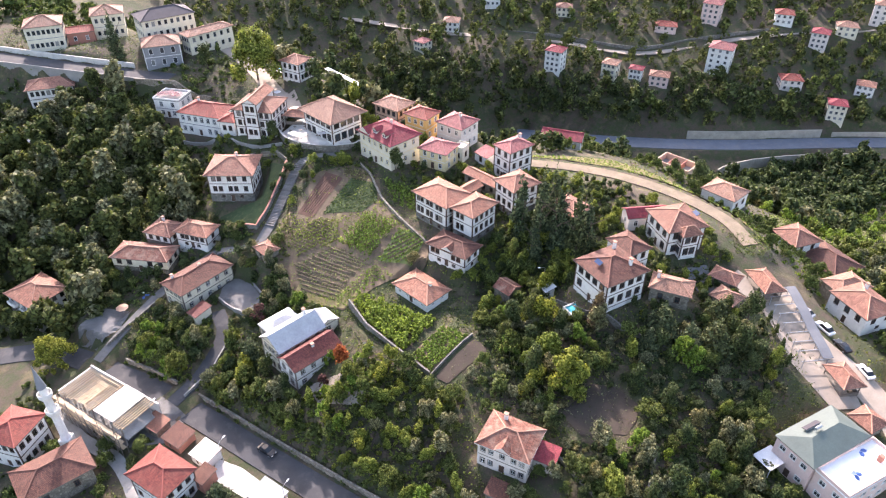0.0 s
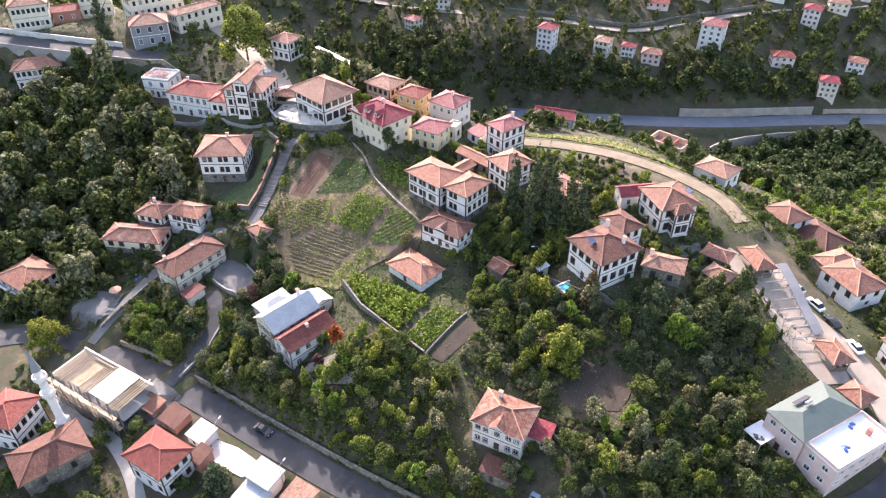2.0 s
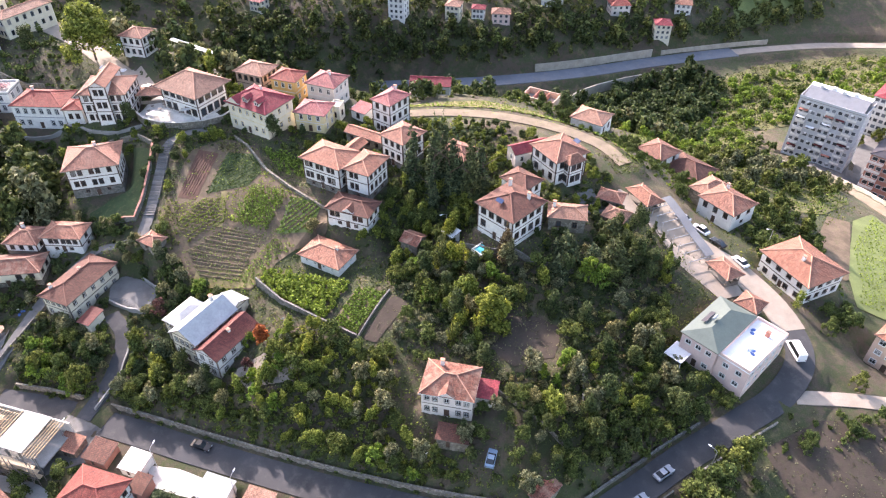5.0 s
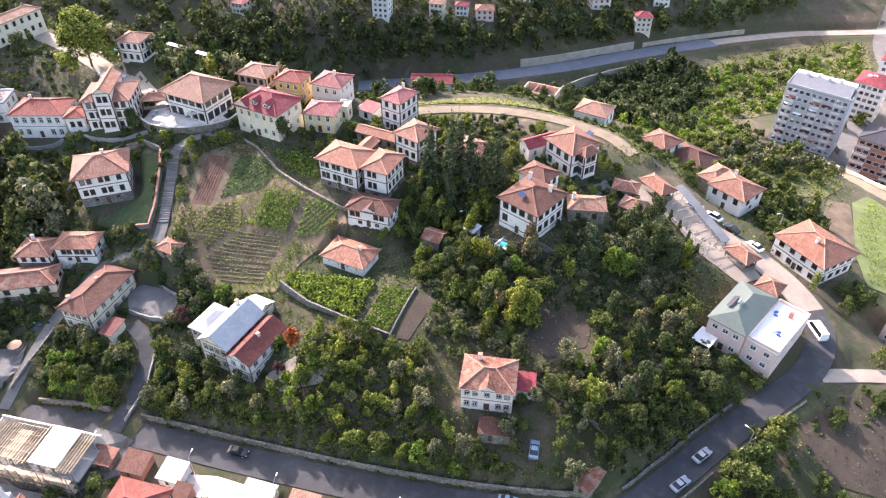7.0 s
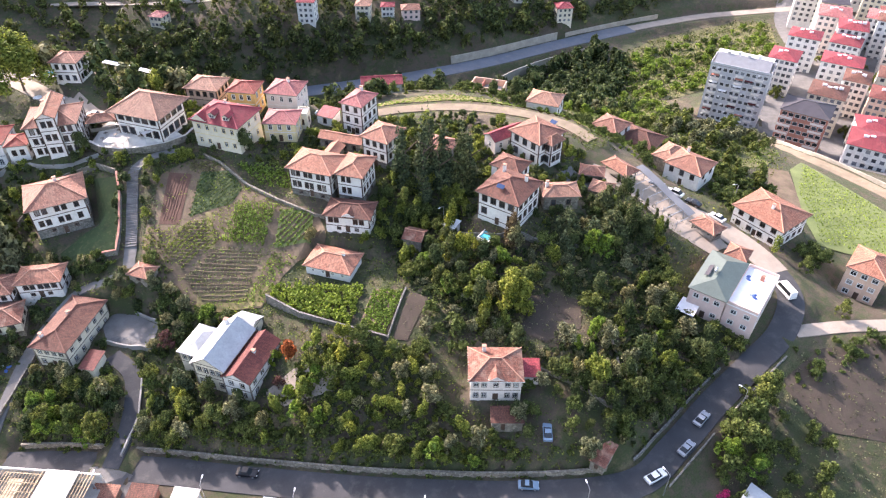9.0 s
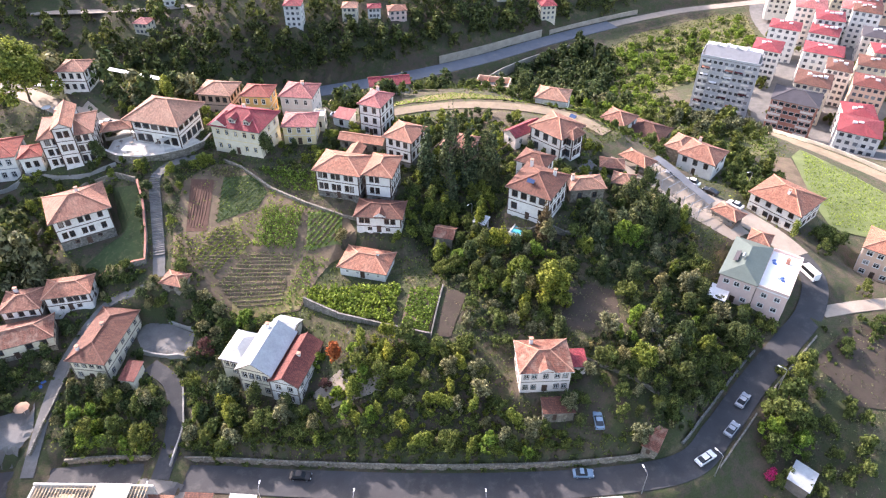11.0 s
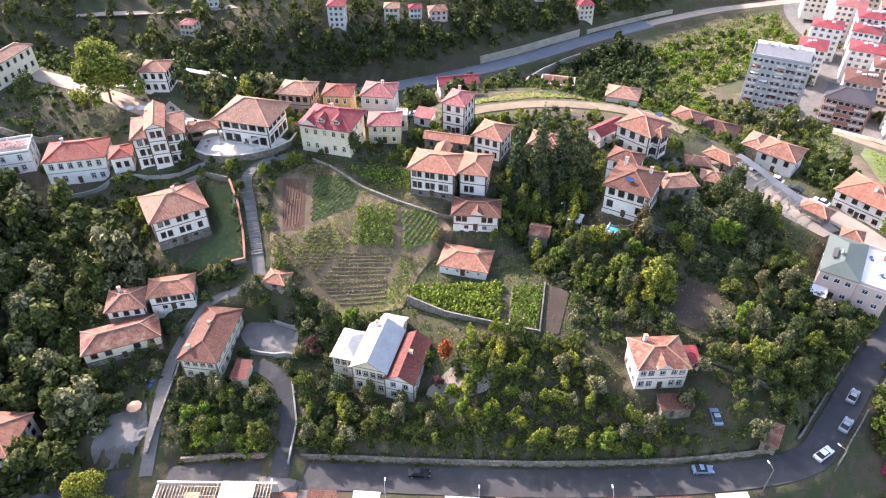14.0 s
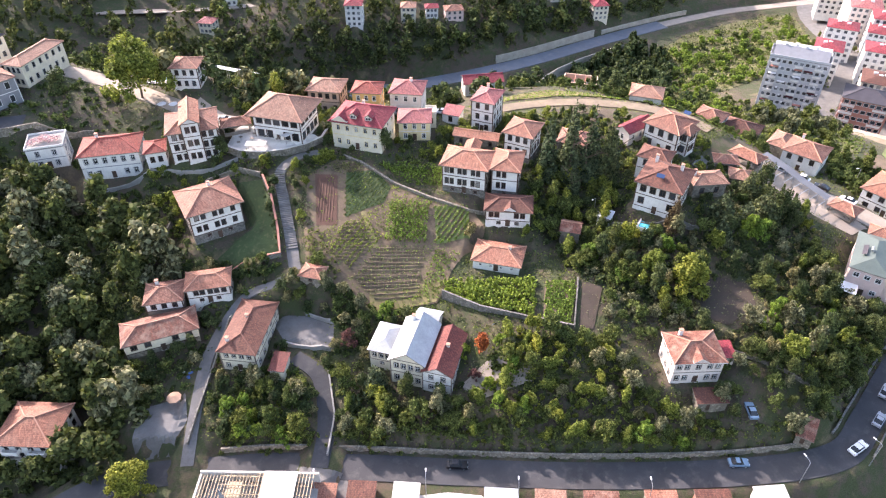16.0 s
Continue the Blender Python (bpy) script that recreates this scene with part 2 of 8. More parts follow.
def mix(t, a, b, fac, kind="MIX"):
    n = t.nodes.new("ShaderNodeMix")
    n.data_type, n.blend_type = "RGBA", kind
    for sock, v in ((n.inputs[0], fac), (n.inputs[6], a), (n.inputs[7], b)):
        if isinstance(v, (int, float)):
            sock.default_value = v
        elif isinstance(v, tuple):
            sock.default_value = (*v, 1)
        else:
            t.links.new(v, sock)
    return n.outputs[2]


def noise_of(t, coord, scale, detail=4.0, rough=0.6):
    n = add(t, "ShaderNodeTexNoise", Scale=scale, Detail=detail, Roughness=rough)
    t.links.new(coord, n.inputs["Vector"])
    return n.outputs["Fac"]


def world_at(t):
    return t.nodes.new("ShaderNodeNewGeometry").outputs["Position"]


def relief(t, p, height, strength, distance=0.05):
    b = add(t, "ShaderNodeBump", Strength=strength, Distance=distance)
    t.links.new(height, b.inputs["Height"])
    t.links.new(b.outputs["Normal"], p.inputs["Normal"])


def scaled(c, k):
    return tuple(min(1.0, v * k) for v in c)


def surface(name, base, rough=0.85, var=0.25, coarse=0.35, fine=6.0, bump=0.3, metal=0.0, tone=0.0, dirt=None):
    """A plain weathered surface: coarse stains and fine grain over one colour."""
    m, t, p = nodes_of(name)
    at = world_at(t)
    n1, n2 = noise_of(t, at, coarse, 5), noise_of(t, at, fine, 3)
    col = ramp(t, n1, (0.3, scaled(base, 1 - var)), (0.7, scaled(base, 1 + var * 0.6)))
    grain = ramp(t, n2, (0.25, (0.72, 0.72, 0.72)), (0.75, (1.1, 1.1, 1.1)))
    col = mix(t, col, grain, min(1.0, 0.35 + var), "MULTIPLY")
    if dirt:
        n3 = noise_of(t, at, coarse * 3.1, 6, 0.7)
        col = mix(t, col, dirt, ramp(t, n3, (0.52, (0, 0, 0)), (0.72, (0.65, 0.65, 0.65))))
    if tone:
        info = t.nodes.new("ShaderNodeObjectInfo")
        col = mix(t, col, ramp(t, info.outputs["Random"], (0, scaled((1, 1, 1), 1 - tone)), (1, (1, 1, 1))), 1.0, "MULTIPLY")
    t.links.new(col, p.inputs["Base Color"])
    p.inputs["Roughness"].default_value, p.inputs["Metallic"].default_value = rough, metal
    relief(t, p, n2, bump)
    return m


def roof_tiles(name, base, worn, amount=0.45, course=0.36):
    """Clay tiles laid in courses up the slope, by the roof's own metres."""
    m, t, p = nodes_of(name)
    uv = t.nodes.new("ShaderNodeUVMap")
    brick = t.nodes.new("ShaderNodeTexBrick")
    for k, v in (("Scale", 1.0), ("Mortar Size", 0.035), ("Mortar Smooth", 0.6), ("Brick Width", 0.26), ("Row Height", course), ("Bias", 0.0)):
        brick.inputs[k].default_value = v
    brick.inputs["Color1"].default_value = (*scaled(base, 0.72), 1)
    brick.inputs["Color2"].default_value = (*scaled(base, 1.28), 1)
    brick.inputs["Mortar"].default_value = (*scaled(base, 0.28), 1)
    t.links.new(uv.outputs["UV"], brick.inputs["Vector"])
    at = world_at(t)
    big, mid = noise_of(t, at, 0.45, 6, 0.65), noise_of(t, at, 3.5, 4, 0.7)
    run = t.nodes.new("ShaderNodeMapping")
    run.inputs["Scale"].default_value = (2.4, 0.35, 1.0)
    t.links.new(uv.outputs["UV"], run.inputs["Vector"])
    streak = noise_of(t, run.outputs["Vector"], 1.0, 4, 0.7)
    col = mix(t, brick.outputs["Color"], worn, ramp(t, big, (0.46, (0, 0, 0)), (0.66, (amount * 0.8,) * 3)))
    col = mix(t, col, ramp(t, mid, (0.3, (0.55, 0.52, 0.5)), (0.7, (1.15, 1.12, 1.1))), 0.8, "MULTIPLY")
    col = mix(t, col, ramp(t, streak, (0.32, (0.6, 0.57, 0.55)), (0.62, (1.1, 1.1, 1.1))), 0.75, "MULTIPLY")
    info = t.nodes.new("ShaderNodeObjectInfo")
    col = mix(t, col, ramp(t, info.outputs["Random"], (0, (0.78, 0.74, 0.72)), (1, (1.1, 1.06, 1.02))), 0.9, "MULTIPLY")
    t.links.new(col, p.inputs["Base Color"])
    p.inputs["Roughness"].default_value = 0.8
    relief(t, p, brick.outputs["Fac"], 0.5, -0.06)
    return m


def leaves(name, dark, light, glow=0.35):
    m, t, p = nodes_of(name)
    geo, info = t.nodes.new("ShaderNodeNewGeometry"), t.nodes.new("ShaderNodeObjectInfo")
    col = ramp(t, geo.outputs["Random Per Island"], (0.0, scaled(dark, 0.6)), (0.55, tuple((a + b) / 2 for a, b in zip(dark, light))), (1.0, scaled(light, 1.3)))
    big = noise_of(t, world_at(t), 0.22, 3)
    col = mix(t, col, ramp(t, big, (0.3, (0.62, 0.68, 0.6)), (0.7, (1.2, 1.16, 1.0))), 0.85, "MULTIPLY")
    col = mix(t, col, ramp(t, info.outputs["Random"], (0, (0.72, 0.8, 0.8)), (0.5, (1, 1, 1)), (1, (1.28, 1.12, 0.85))), 0.8, "MULTIPLY")
    t.links.new(col, p.inputs["Base Color"])
    p.inputs["Roughness"].default_value = 0.7
    p.inputs["Specular IOR Level"].default_value = 0.15
    tr = t.nodes.new("ShaderNodeBsdfTranslucent")
    t.links.new(mix(t, col, (1.0, 1.0, 0.35), 0.35, "MULTIPLY"), tr.inputs["Color"])
    ms = t.nodes.new("ShaderNodeMixShader")
    ms.inputs[0].default_value = glow
    t.links.new(p.outputs[0], ms.inputs[1])
    t.links.new(tr.outputs[0], ms.inputs[2])
    t.links.new(ms.outputs[0], t.nodes["Material Output"].inputs["Surface"])
    return m


def earth(name, soil, grass, dry, green_at=0.5):
    m, t, p = nodes_of(name)
    at = world_at(t)
    a, b, c = noise_of(t, at, 0.05, 6, 0.65), noise_of(t, at, 0.4, 6, 0.7), noise_of(t, at, 4.0, 5, 0.7)
    f = mix(t, a, b, 0.5)
    col = mix(t, soil, grass, ramp(t, f, (green_at - 0.06, (0, 0, 0)), (green_at + 0.05, (1, 1, 1))))
    col = mix(t, col, dry, ramp(t, noise_of(t, at, 0.13, 6, 0.7), (0.54, (0, 0, 0)), (0.68, (0.8, 0.8, 0.8))))
    col = mix(t, col, ramp(t, c, (0.25, (0.5, 0.5, 0.5)), (0.75, (1.3, 1.3, 1.25))), 0.9, "MULTIPLY")
    t.links.new(col, p.inputs["Base Color"])
    p.inputs["Roughness"].default_value = 0.95
    relief(t, p, c, 0.8, 0.25)
    return m


def stonework(name, base, joint, size=0.45):
    """Rubble masonry: irregular stones with recessed joints."""
    m, t, p = nodes_of(name)
    at = world_at(t)
    v = add(t, "ShaderNodeTexVoronoi", Scale=1 / size)
    v.feature = "DISTANCE_TO_EDGE"
    cell = add(t, "ShaderNodeTexVoronoi", Scale=1 / size)
    t.links.new(at, v.inputs["Vector"])
    t.links.new(at, cell.inputs["Vector"])
    grey = t.nodes.new("ShaderNodeRGBToBW")
    t.links.new(cell.outputs["Color"], grey.inputs[0])
    col = ramp(t, grey.outputs[0], (0.2, scaled(base, 0.6)), (0.8, scaled(base, 1.25)))
    col = mix(t, joint, col, ramp(t, v.outputs["Distance"], (0.02, (0, 0, 0)), (0.1, (1, 1, 1))))
    col = mix(t, col, ramp(t, noise_of(t, at, 0.5, 6), (0.3, (0.6, 0.62, 0.58)), (0.7, (1.1, 1.08, 1.05))), 0.8, "MULTIPLY")
    t.links.new(col, p.inputs["Base Color"])
    p.inputs["Roughness"].default_value = 0.92
    relief(t, p, v.outputs["Distance"], 0.7, 0.1)
    return m


def glass_pane(name, tint=(0.03, 0.035, 0.04)):
    m, t, p = nodes_of(name)
    info = t.nodes.new("ShaderNodeObjectInfo")
    col = ramp(t, info.outputs["Random"], (0.0, scaled(tint, 0.4)), (0.6, tint), (0.94, scaled(tint, 2.0)), (1.0, (0.3, 0.29, 0.27)))
    t.links.new(col, p.inputs["Base Color"])
    p.inputs["Roughness"].default_value = 0.08
    p.inputs["Specular IOR Level"].default_value = 0.35
    return m


WHITE = surface("white_plaster", (0.74, 0.72, 0.68), 0.85, 0.12, 0.5, 5, 0.15, dirt=(0.5, 0.47, 0.42))
CREAM = surface("cream_plaster", (0.70, 0.64, 0.50), 0.85, 0.12, 0.5, 5, 0.15, dirt=(0.5, 0.45, 0.36))
YELLOW = surface("yellow_plaster", (0.72, 0.60, 0.34), 0.85, 0.12, 0.5, 5, 0.15)
SALMON = surface("salmon_plaster", (0.66, 0.46, 0.34), 0.85, 0.12, 0.5, 5, 0.15)
ORANGE = surface("orange_plaster", (0.72, 0.44, 0.16), 0.85, 0.12, 0.5, 5, 0.15)
ROSE = surface("pink_plaster", (0.70, 0.53, 0.47), 0.85, 0.1, 0.5, 5, 0.15)
BLUSH = surface("pale_pink_plaster", (0.72, 0.64, 0.58), 0.85, 0.1, 0.5, 5, 0.15, dirt=(0.5, 0.44, 0.38))
GREY = surface("grey_plaster", (0.24, 0.245, 0.26), 0.85, 0.12, 0.5, 5, 0.15)
BRICKRED = surface("brick_red_plaster", (0.42, 0.18, 0.13), 0.85, 0.15, 0.5, 5, 0.15)
BLOCKGREY = surface("pale_grey_render", (0.50, 0.51, 0.53), 0.85, 0.12, 0.4, 5, 0.15, dirt=(0.36, 0.36, 0.36))
TIMBER = surface("dark_stained_timber", (0.085, 0.05, 0.034), 0.65, 0.3, 1.5, 14, 0.3)
LIGHTWOOD = surface("new_pine_timber", (0.55, 0.42, 0.27), 0.75, 0.25, 1.2, 12, 0.3, tone=0.3)
GREYWOOD = surface("weathered_timber", (0.24, 0.2, 0.165), 0.85, 0.3, 1.2, 12, 0.3, tone=0.3)
WHITEWOOD = surface("white_painted_wood", (0.76, 0.75, 0.72), 0.55, 0.06, 1.0, 10, 0.1)
CONCRETE = surface("concrete", (0.30, 0.29, 0.27), 0.9, 0.22, 0.3, 5, 0.35, dirt=(0.2, 0.19, 0.17))
PALECONCRETE = surface("pale_concrete", (0.60, 0.57, 0.52), 0.9, 0.18, 0.3, 5, 0.3, dirt=(0.34, 0.31, 0.27))
TANCONCRETE = surface("stained_tan_concrete", (0.42, 0.38, 0.31), 0.92, 0.25, 0.25, 4, 0.3, dirt=(0.24, 0.22, 0.18))
VALLEYROAD = surface("worn_blue_grey_asphalt", (0.13, 0.145, 0.17), 0.85, 0.22, 0.1, 5, 0.25, dirt=(0.2, 0.19, 0.17))
# asphalt darkened for the shade over the lower street
SHADED_ASPHALT = surface("asphalt", (0.052, 0.053, 0.057), 0.9, 0.3, 0.12, 6, 0.3, dirt=(0.105, 0.1, 0.092))
# dusty surface, made pale so that the colour carries the sunlight
DUSTY_LIT = surface("sunlit_dusty_pavement", (0.34, 0.285, 0.23), 0.92, 0.2, 0.25, 5, 0.35, dirt=(0.24, 0.21, 0.17))
DIRT = surface("packed_dirt", (0.23, 0.18, 0.125), 0.95, 0.3, 0.25, 3, 0.6, dirt=(0.13, 0.12, 0.06))
# worn concrete, with the shade on yards and lane put into its dark colour
YARD = surface("worn_shaded_yard_concrete", (0.15, 0.146, 0.14), 0.92, 0.25, 0.3, 4, 0.35, dirt=(0.09, 0.086, 0.075))
# dark soil, deepened further by the shade of the bank put into its colour
LOAM = surface("shade_darkened_loam", (0.062, 0.046, 0.034), 0.97, 0.35, 0.25, 3, 0.9, dirt=(0.05, 0.055, 0.022))
COBBLE = stonework("cobbles", (0.27, 0.26, 0.245), (0.12, 0.11, 0.1), 0.3)
STONE = stonework("rubble_stone", (0.21, 0.2, 0.18), (0.13, 0.12, 0.11), 0.45)
PALESTONE = stonework("pale_rubble_stone", (0.27, 0.24, 0.195), (0.17, 0.15, 0.125), 0.5)
TILE = roof_tiles("clay_tiles", (0.36, 0.165, 0.115), (0.42, 0.26, 0.19))
TILE_BROWN = roof_tiles("brown_clay_tiles", (0.165, 0.066, 0.045), (0.23, 0.12, 0.09))
TILE_PATCH = roof_tiles("patched_clay_tiles", (0.30, 0.12, 0.08), (0.47, 0.34, 0.26), 0.85, 0.42)
TILE_ORANGE = roof_tiles("orange_clay_tiles", (0.43, 0.19, 0.125), (0.46, 0.28, 0.2))
TILE_PALE = roof_tiles("pale_clay_tiles", (0.40, 0.22, 0.155), (0.44, 0.30, 0.23))
TILE_RED = roof_tiles("red_tiles", (0.34, 0.075, 0.055), (0.38, 0.15, 0.11), 0.5)
TILE_CRIMSON = roof_tiles("crimson_tiles", (0.34, 0.045, 0.065), (0.38, 0.11, 0.11), 0.45)
TILE_ROSE = roof_tiles("rose_tiles", (0.42, 0.14, 0.14), (0.45, 0.23, 0.21), 0.5)
TILE_DARK = roof_tiles("dark_red_tiles", (0.20, 0.055, 0.045), (0.22, 0.08, 0.06), 0.3)
RIDGE = surface("ridge_tiles", (0.48, 0.25, 0.17), 0.8, 0.2, 1.5, 8, 0.3)
SHEET = surface("grey_blue_sheet_metal", (0.36, 0.385, 0.40), 0.62, 0.14, 0.5, 3, 0.1, dirt=(0.26, 0.26, 0.26))
GREENSHEET = surface("green_sheet_metal", (0.10, 0.128, 0.112), 0.5, 0.15, 0.4, 3, 0.1, metal=0.1)
BITUMEN = surface("dark_roof_felt", (0.055, 0.05, 0.06), 0.85, 0.2, 0.4, 5, 0.2)
PANE = glass_pane("window_glass")
# lighter panes for the town, the tower block and the far slope
FARPANE = glass_pane("far_window_glass", (0.1, 0.105, 0.115))
METAL = surface("galvanised_steel", (0.42, 0.43, 0.44), 0.4, 0.1, 1.0, 8, 0.1, metal=0.7)
PAINTED = surface("white_enamel", (0.8, 0.8, 0.8), 0.35, 0.05, 1.0, 8, 0.05)
BARK = surface("bark", (0.12, 0.09, 0.065), 0.95, 0.35, 1.2, 9, 0.6)
GROUND = earth("hillside_earth", (0.085, 0.065, 0.045), (0.05, 0.062, 0.022), (0.17, 0.135, 0.075), 0.50)
GLAZING = surface("grey_polycarbonate", (0.11, 0.12, 0.135), 0.55, 0.1, 0.5, 3, 0.05)
SOIL = surface("tilled_soil", (0.15, 0.108, 0.07), 0.97, 0.45, 0.25, 3.5, 0.9, dirt=(0.085, 0.095, 0.03))
REDSOIL = surface("dug_red_soil", (0.095, 0.048, 0.033), 0.97, 0.25, 0.4, 4, 0.9)
LAWN = surface("grass", (0.045, 0.072, 0.022), 0.95, 0.35, 0.3, 5, 0.9, dirt=(0.15, 0.14, 0.06))
MEADOW = surface("dry_meadow", (0.22, 0.18, 0.08), 0.95, 0.35, 0.2, 3, 0.9, dirt=(0.12, 0.13, 0.045))
FIELD = surface("crop_field", (0.15, 0.185, 0.06), 0.95, 0.3, 0.2, 2.5, 1.0, dirt=(0.11, 0.14, 0.05))
ROUGHGRASS = surface("rough_yellow_green_grass", (0.135, 0.128, 0.05), 0.95, 0.45, 0.12, 1.6, 1.0, dirt=(0.06, 0.075, 0.025))
POOLWATER = surface("pool_water", (0.08, 0.42, 0.5), 0.08, 0.1, 0.5, 2, 0.05)
LEAF = {
    "mid": leaves("leaf_mid_green", (0.052, 0.076, 0.025), (0.174, 0.211, 0.069)),
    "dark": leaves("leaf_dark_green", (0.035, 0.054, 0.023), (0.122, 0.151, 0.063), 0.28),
    "bright": leaves("leaf_bright_green", (0.099, 0.135, 0.025), (0.290, 0.324, 0.081), 0.42),
    "olive": leaves("leaf_olive_grey", (0.087, 0.092, 0.052), (0.290, 0.281, 0.172), 0.3),
    "yellow": leaves("leaf_yellow_green", (0.100, 0.162, 0.030), (0.280, 0.389, 0.080), 0.42),
    "needle": leaves("needle_blue_green", (0.036, 0.056, 0.034), (0.125, 0.152, 0.085), 0.2),
    "brown": leaves("leaf_brown", (0.116, 0.070, 0.040), (0.255, 0.170, 0.098), 0.2),
    "rust": leaves("leaf_rust_red", (0.209, 0.050, 0.023), (0.487, 0.150, 0.057), 0.3),
    "purple": leaves("leaf_purple", (0.081, 0.035, 0.038), (0.209, 0.090, 0.086), 0.2),
    "crop": leaves("leaf_crop_green", (0.085, 0.135, 0.028), (0.235, 0.335, 0.075), 0.4),
}

# ---- builders ----
def finish(bm, name, materials):
    me = bpy.data.meshes.new(name)
    bm.to_mesh(me)
    bm.free()
    for m in materials if isinstance(materials, (list, tuple)) else (materials,):
        me.materials.append(m)
    return me


def part(name, mesh, parent, at=None, label=""):
    """Links a mesh as one part under a thing or under a part, at a pose in the parent's own space."""
    ob = new(name, mesh)
    ob.parent = parent
    if at is not None:
        ob.matrix_basis = at
    return tagged(ob, label)


def thing(name, label, category, at, mesh=None, group="", kind=""):
    ob = new(name, mesh)
    ob.matrix_basis = at
    return tagged(ob, label, category, group, kind)


def box(bm, x0, x1, y0, y1, z0, z1, mat=0):
    v = [bm.verts.new(c) for c in ((x0, y0, z0), (x1, y0, z0), (x1, y1, z0), (x0, y1, z0), (x0, y0, z1), (x1, y0, z1), (x1, y1, z1), (x0, y1, z1))]
    for f in ((3, 2, 1, 0), (4, 5, 6, 7), (0, 1, 5, 4), (1, 2, 6, 5), (2, 3, 7, 6), (3, 0, 4, 7)):
        bm.faces.new([v[i] for i in f]).material_index = mat


def beam(bm, a, b, r, sides=6, r2=None, mat=0):
    """A round bar from a to b, tapering from r to r2."""
    a, b = Vector(a), Vector(b)
    r2 = r if r2 is None else r2
    turn = (b - a).to_track_quat("Z", "Y").to_matrix()
    rings = []
    for p, rad in ((a, r), (b, r2)):
        rings.append([bm.verts.new(p + turn @ Vector((rad * math.cos(k * math.tau / sides), rad * math.sin(k * math.tau / sides), 0))) for k in range(sides)])
    for k in range(sides):
        bm.faces.new((rings[0][k], rings[0][(k + 1) % sides], rings[1][(k + 1) % sides], rings[1][k])).material_index = mat
    bm.faces.new(rings[0][::-1]).material_index = mat
    bm.faces.new(rings[1]).material_index = mat


MESHES = {}


def box_mesh(w, d, h, m, lift=0.0, edge=0.0):
    """A block centred on the origin, standing on z = lift, with softened edges."""
    key = (round(w, 3), round(d, 3), round(h, 3), m.name, lift, edge)
    if key not in MESHES:
        bm = bmesh.new()
        box(bm, -w / 2, w / 2, -d / 2, d / 2, lift, lift + h)
        if edge:
            bmesh.ops.bevel(bm, geom=bm.edges[:], offset=edge, segments=1, affect="EDGES")
        MESHES[key] = finish(bm, "block", m)
    return MESHES[key]


def lattice(bm, us, vs, holes, y0, y1, mat=0):
    """One connected board of thickness y0..y1 over the cells between us and vs, with some cells open."""
    grid = {}

    def v(i, j, k):
        if (i, j, k) not in grid:
            grid[i, j, k] = bm.verts.new((us[i], y1 if k else y0, vs[j]))
        return grid[i, j, k]
    full = {(i, j) for i in range(len(us) - 1) for j in range(len(vs) - 1)} - set(holes)
    for i, j in full:
        bm.faces.new((v(i, j, 0), v(i + 1, j, 0), v(i + 1, j + 1, 0), v(i, j + 1, 0))).material_index = mat
        for (di, dj), a, c in (((-1, 0), (i, j + 1), (i, j)), ((1, 0), (i + 1, j), (i + 1, j + 1)), ((0, -1), (i, j), (i + 1, j)), ((0, 1), (i + 1, j + 1), (i, j + 1))):
            if (i + di, j + dj) not in full:
                bm.faces.new((v(*c, 0), v(*a, 0), v(*a, 1), v(*c, 1))).material_index = mat


def window_meshes(w, h, trim, sash, style):
    """Casing, sash and pane of one window, in its own frame: x along the wall, y inwards, origin at the opening's middle."""
    key = ("window", round(w, 2), round(h, 2), trim.name, sash.name, style)
    if key in MESHES:
        return MESHES[key]
    c, f, a, b = 0.13, 0.055, w / 2, h / 2
    bm = bmesh.new()
    lattice(bm, [-a - c, -a, a, a + c], [-b - c, -b, b, b + c], [(1, 1)], -0.06, 0.06)
    casing = finish(bm, "casing", trim)
    bm = bmesh.new()
    if style == "shop":
        lattice(bm, [-a, -a + f, a - f, a], [-b, -b + f, b - f, b], [(1, 1)], 0.05, 0.11)
    else:
        lattice(bm, [-a, -a + f, -0.03, 0.03, a - f, a], [-b, -b + f, h * 0.16, h * 0.16 + 0.05, b - f, b], [(1, 1), (3, 1), (1, 3), (3, 3)], 0.05, 0.11)
    frame_mesh = finish(bm, "sash", sash)
    bm = bmesh.new()
    box(bm, -a + 0.02, a - 0.02, 0.085, 0.1, -b + 0.02, b - 0.02)
    MESHES[key] = (casing, frame_mesh, finish(bm, "pane", PANE))
    return MESHES[key]


def plain_window(w, h, trim, pane=PANE):
    """A far window: casing and recessed pane in one connected mesh."""
    key = ("plain", round(w, 2), round(h, 2), trim.name, pane.name)
    if key not in MESHES:
        bm = bmesh.new()
        a, b, c = w / 2, h / 2, 0.1
        lattice(bm, [-a - c, -a, a, a + c], [-b - c, -b, b, b + c], [(1, 1)], -0.06, 0.1)
        edge = [v for v in bm.verts if abs(v.co.y - 0.1) < 1e-6 and abs(abs(v.co.x) - a) < 1e-6 and abs(abs(v.co.z) - b) < 1e-6]
        edge.sort(key=lambda v: math.atan2(v.co.z, v.co.x))
        bm.faces.new(edge).material_index = 1
        MESHES[key] = finish(bm, "window", [trim, pane])
    return MESHES[key]


def sides_of(w, d):
    return {"front": ((-w / 2, -d / 2), (1, 0), w, 0), "right": ((w / 2, -d / 2), (0, 1), d, 90),
            "back": ((w / 2, d / 2), (-1, 0), w, 180), "left": ((-w / 2, d / 2), (0, -1), d, 270)}


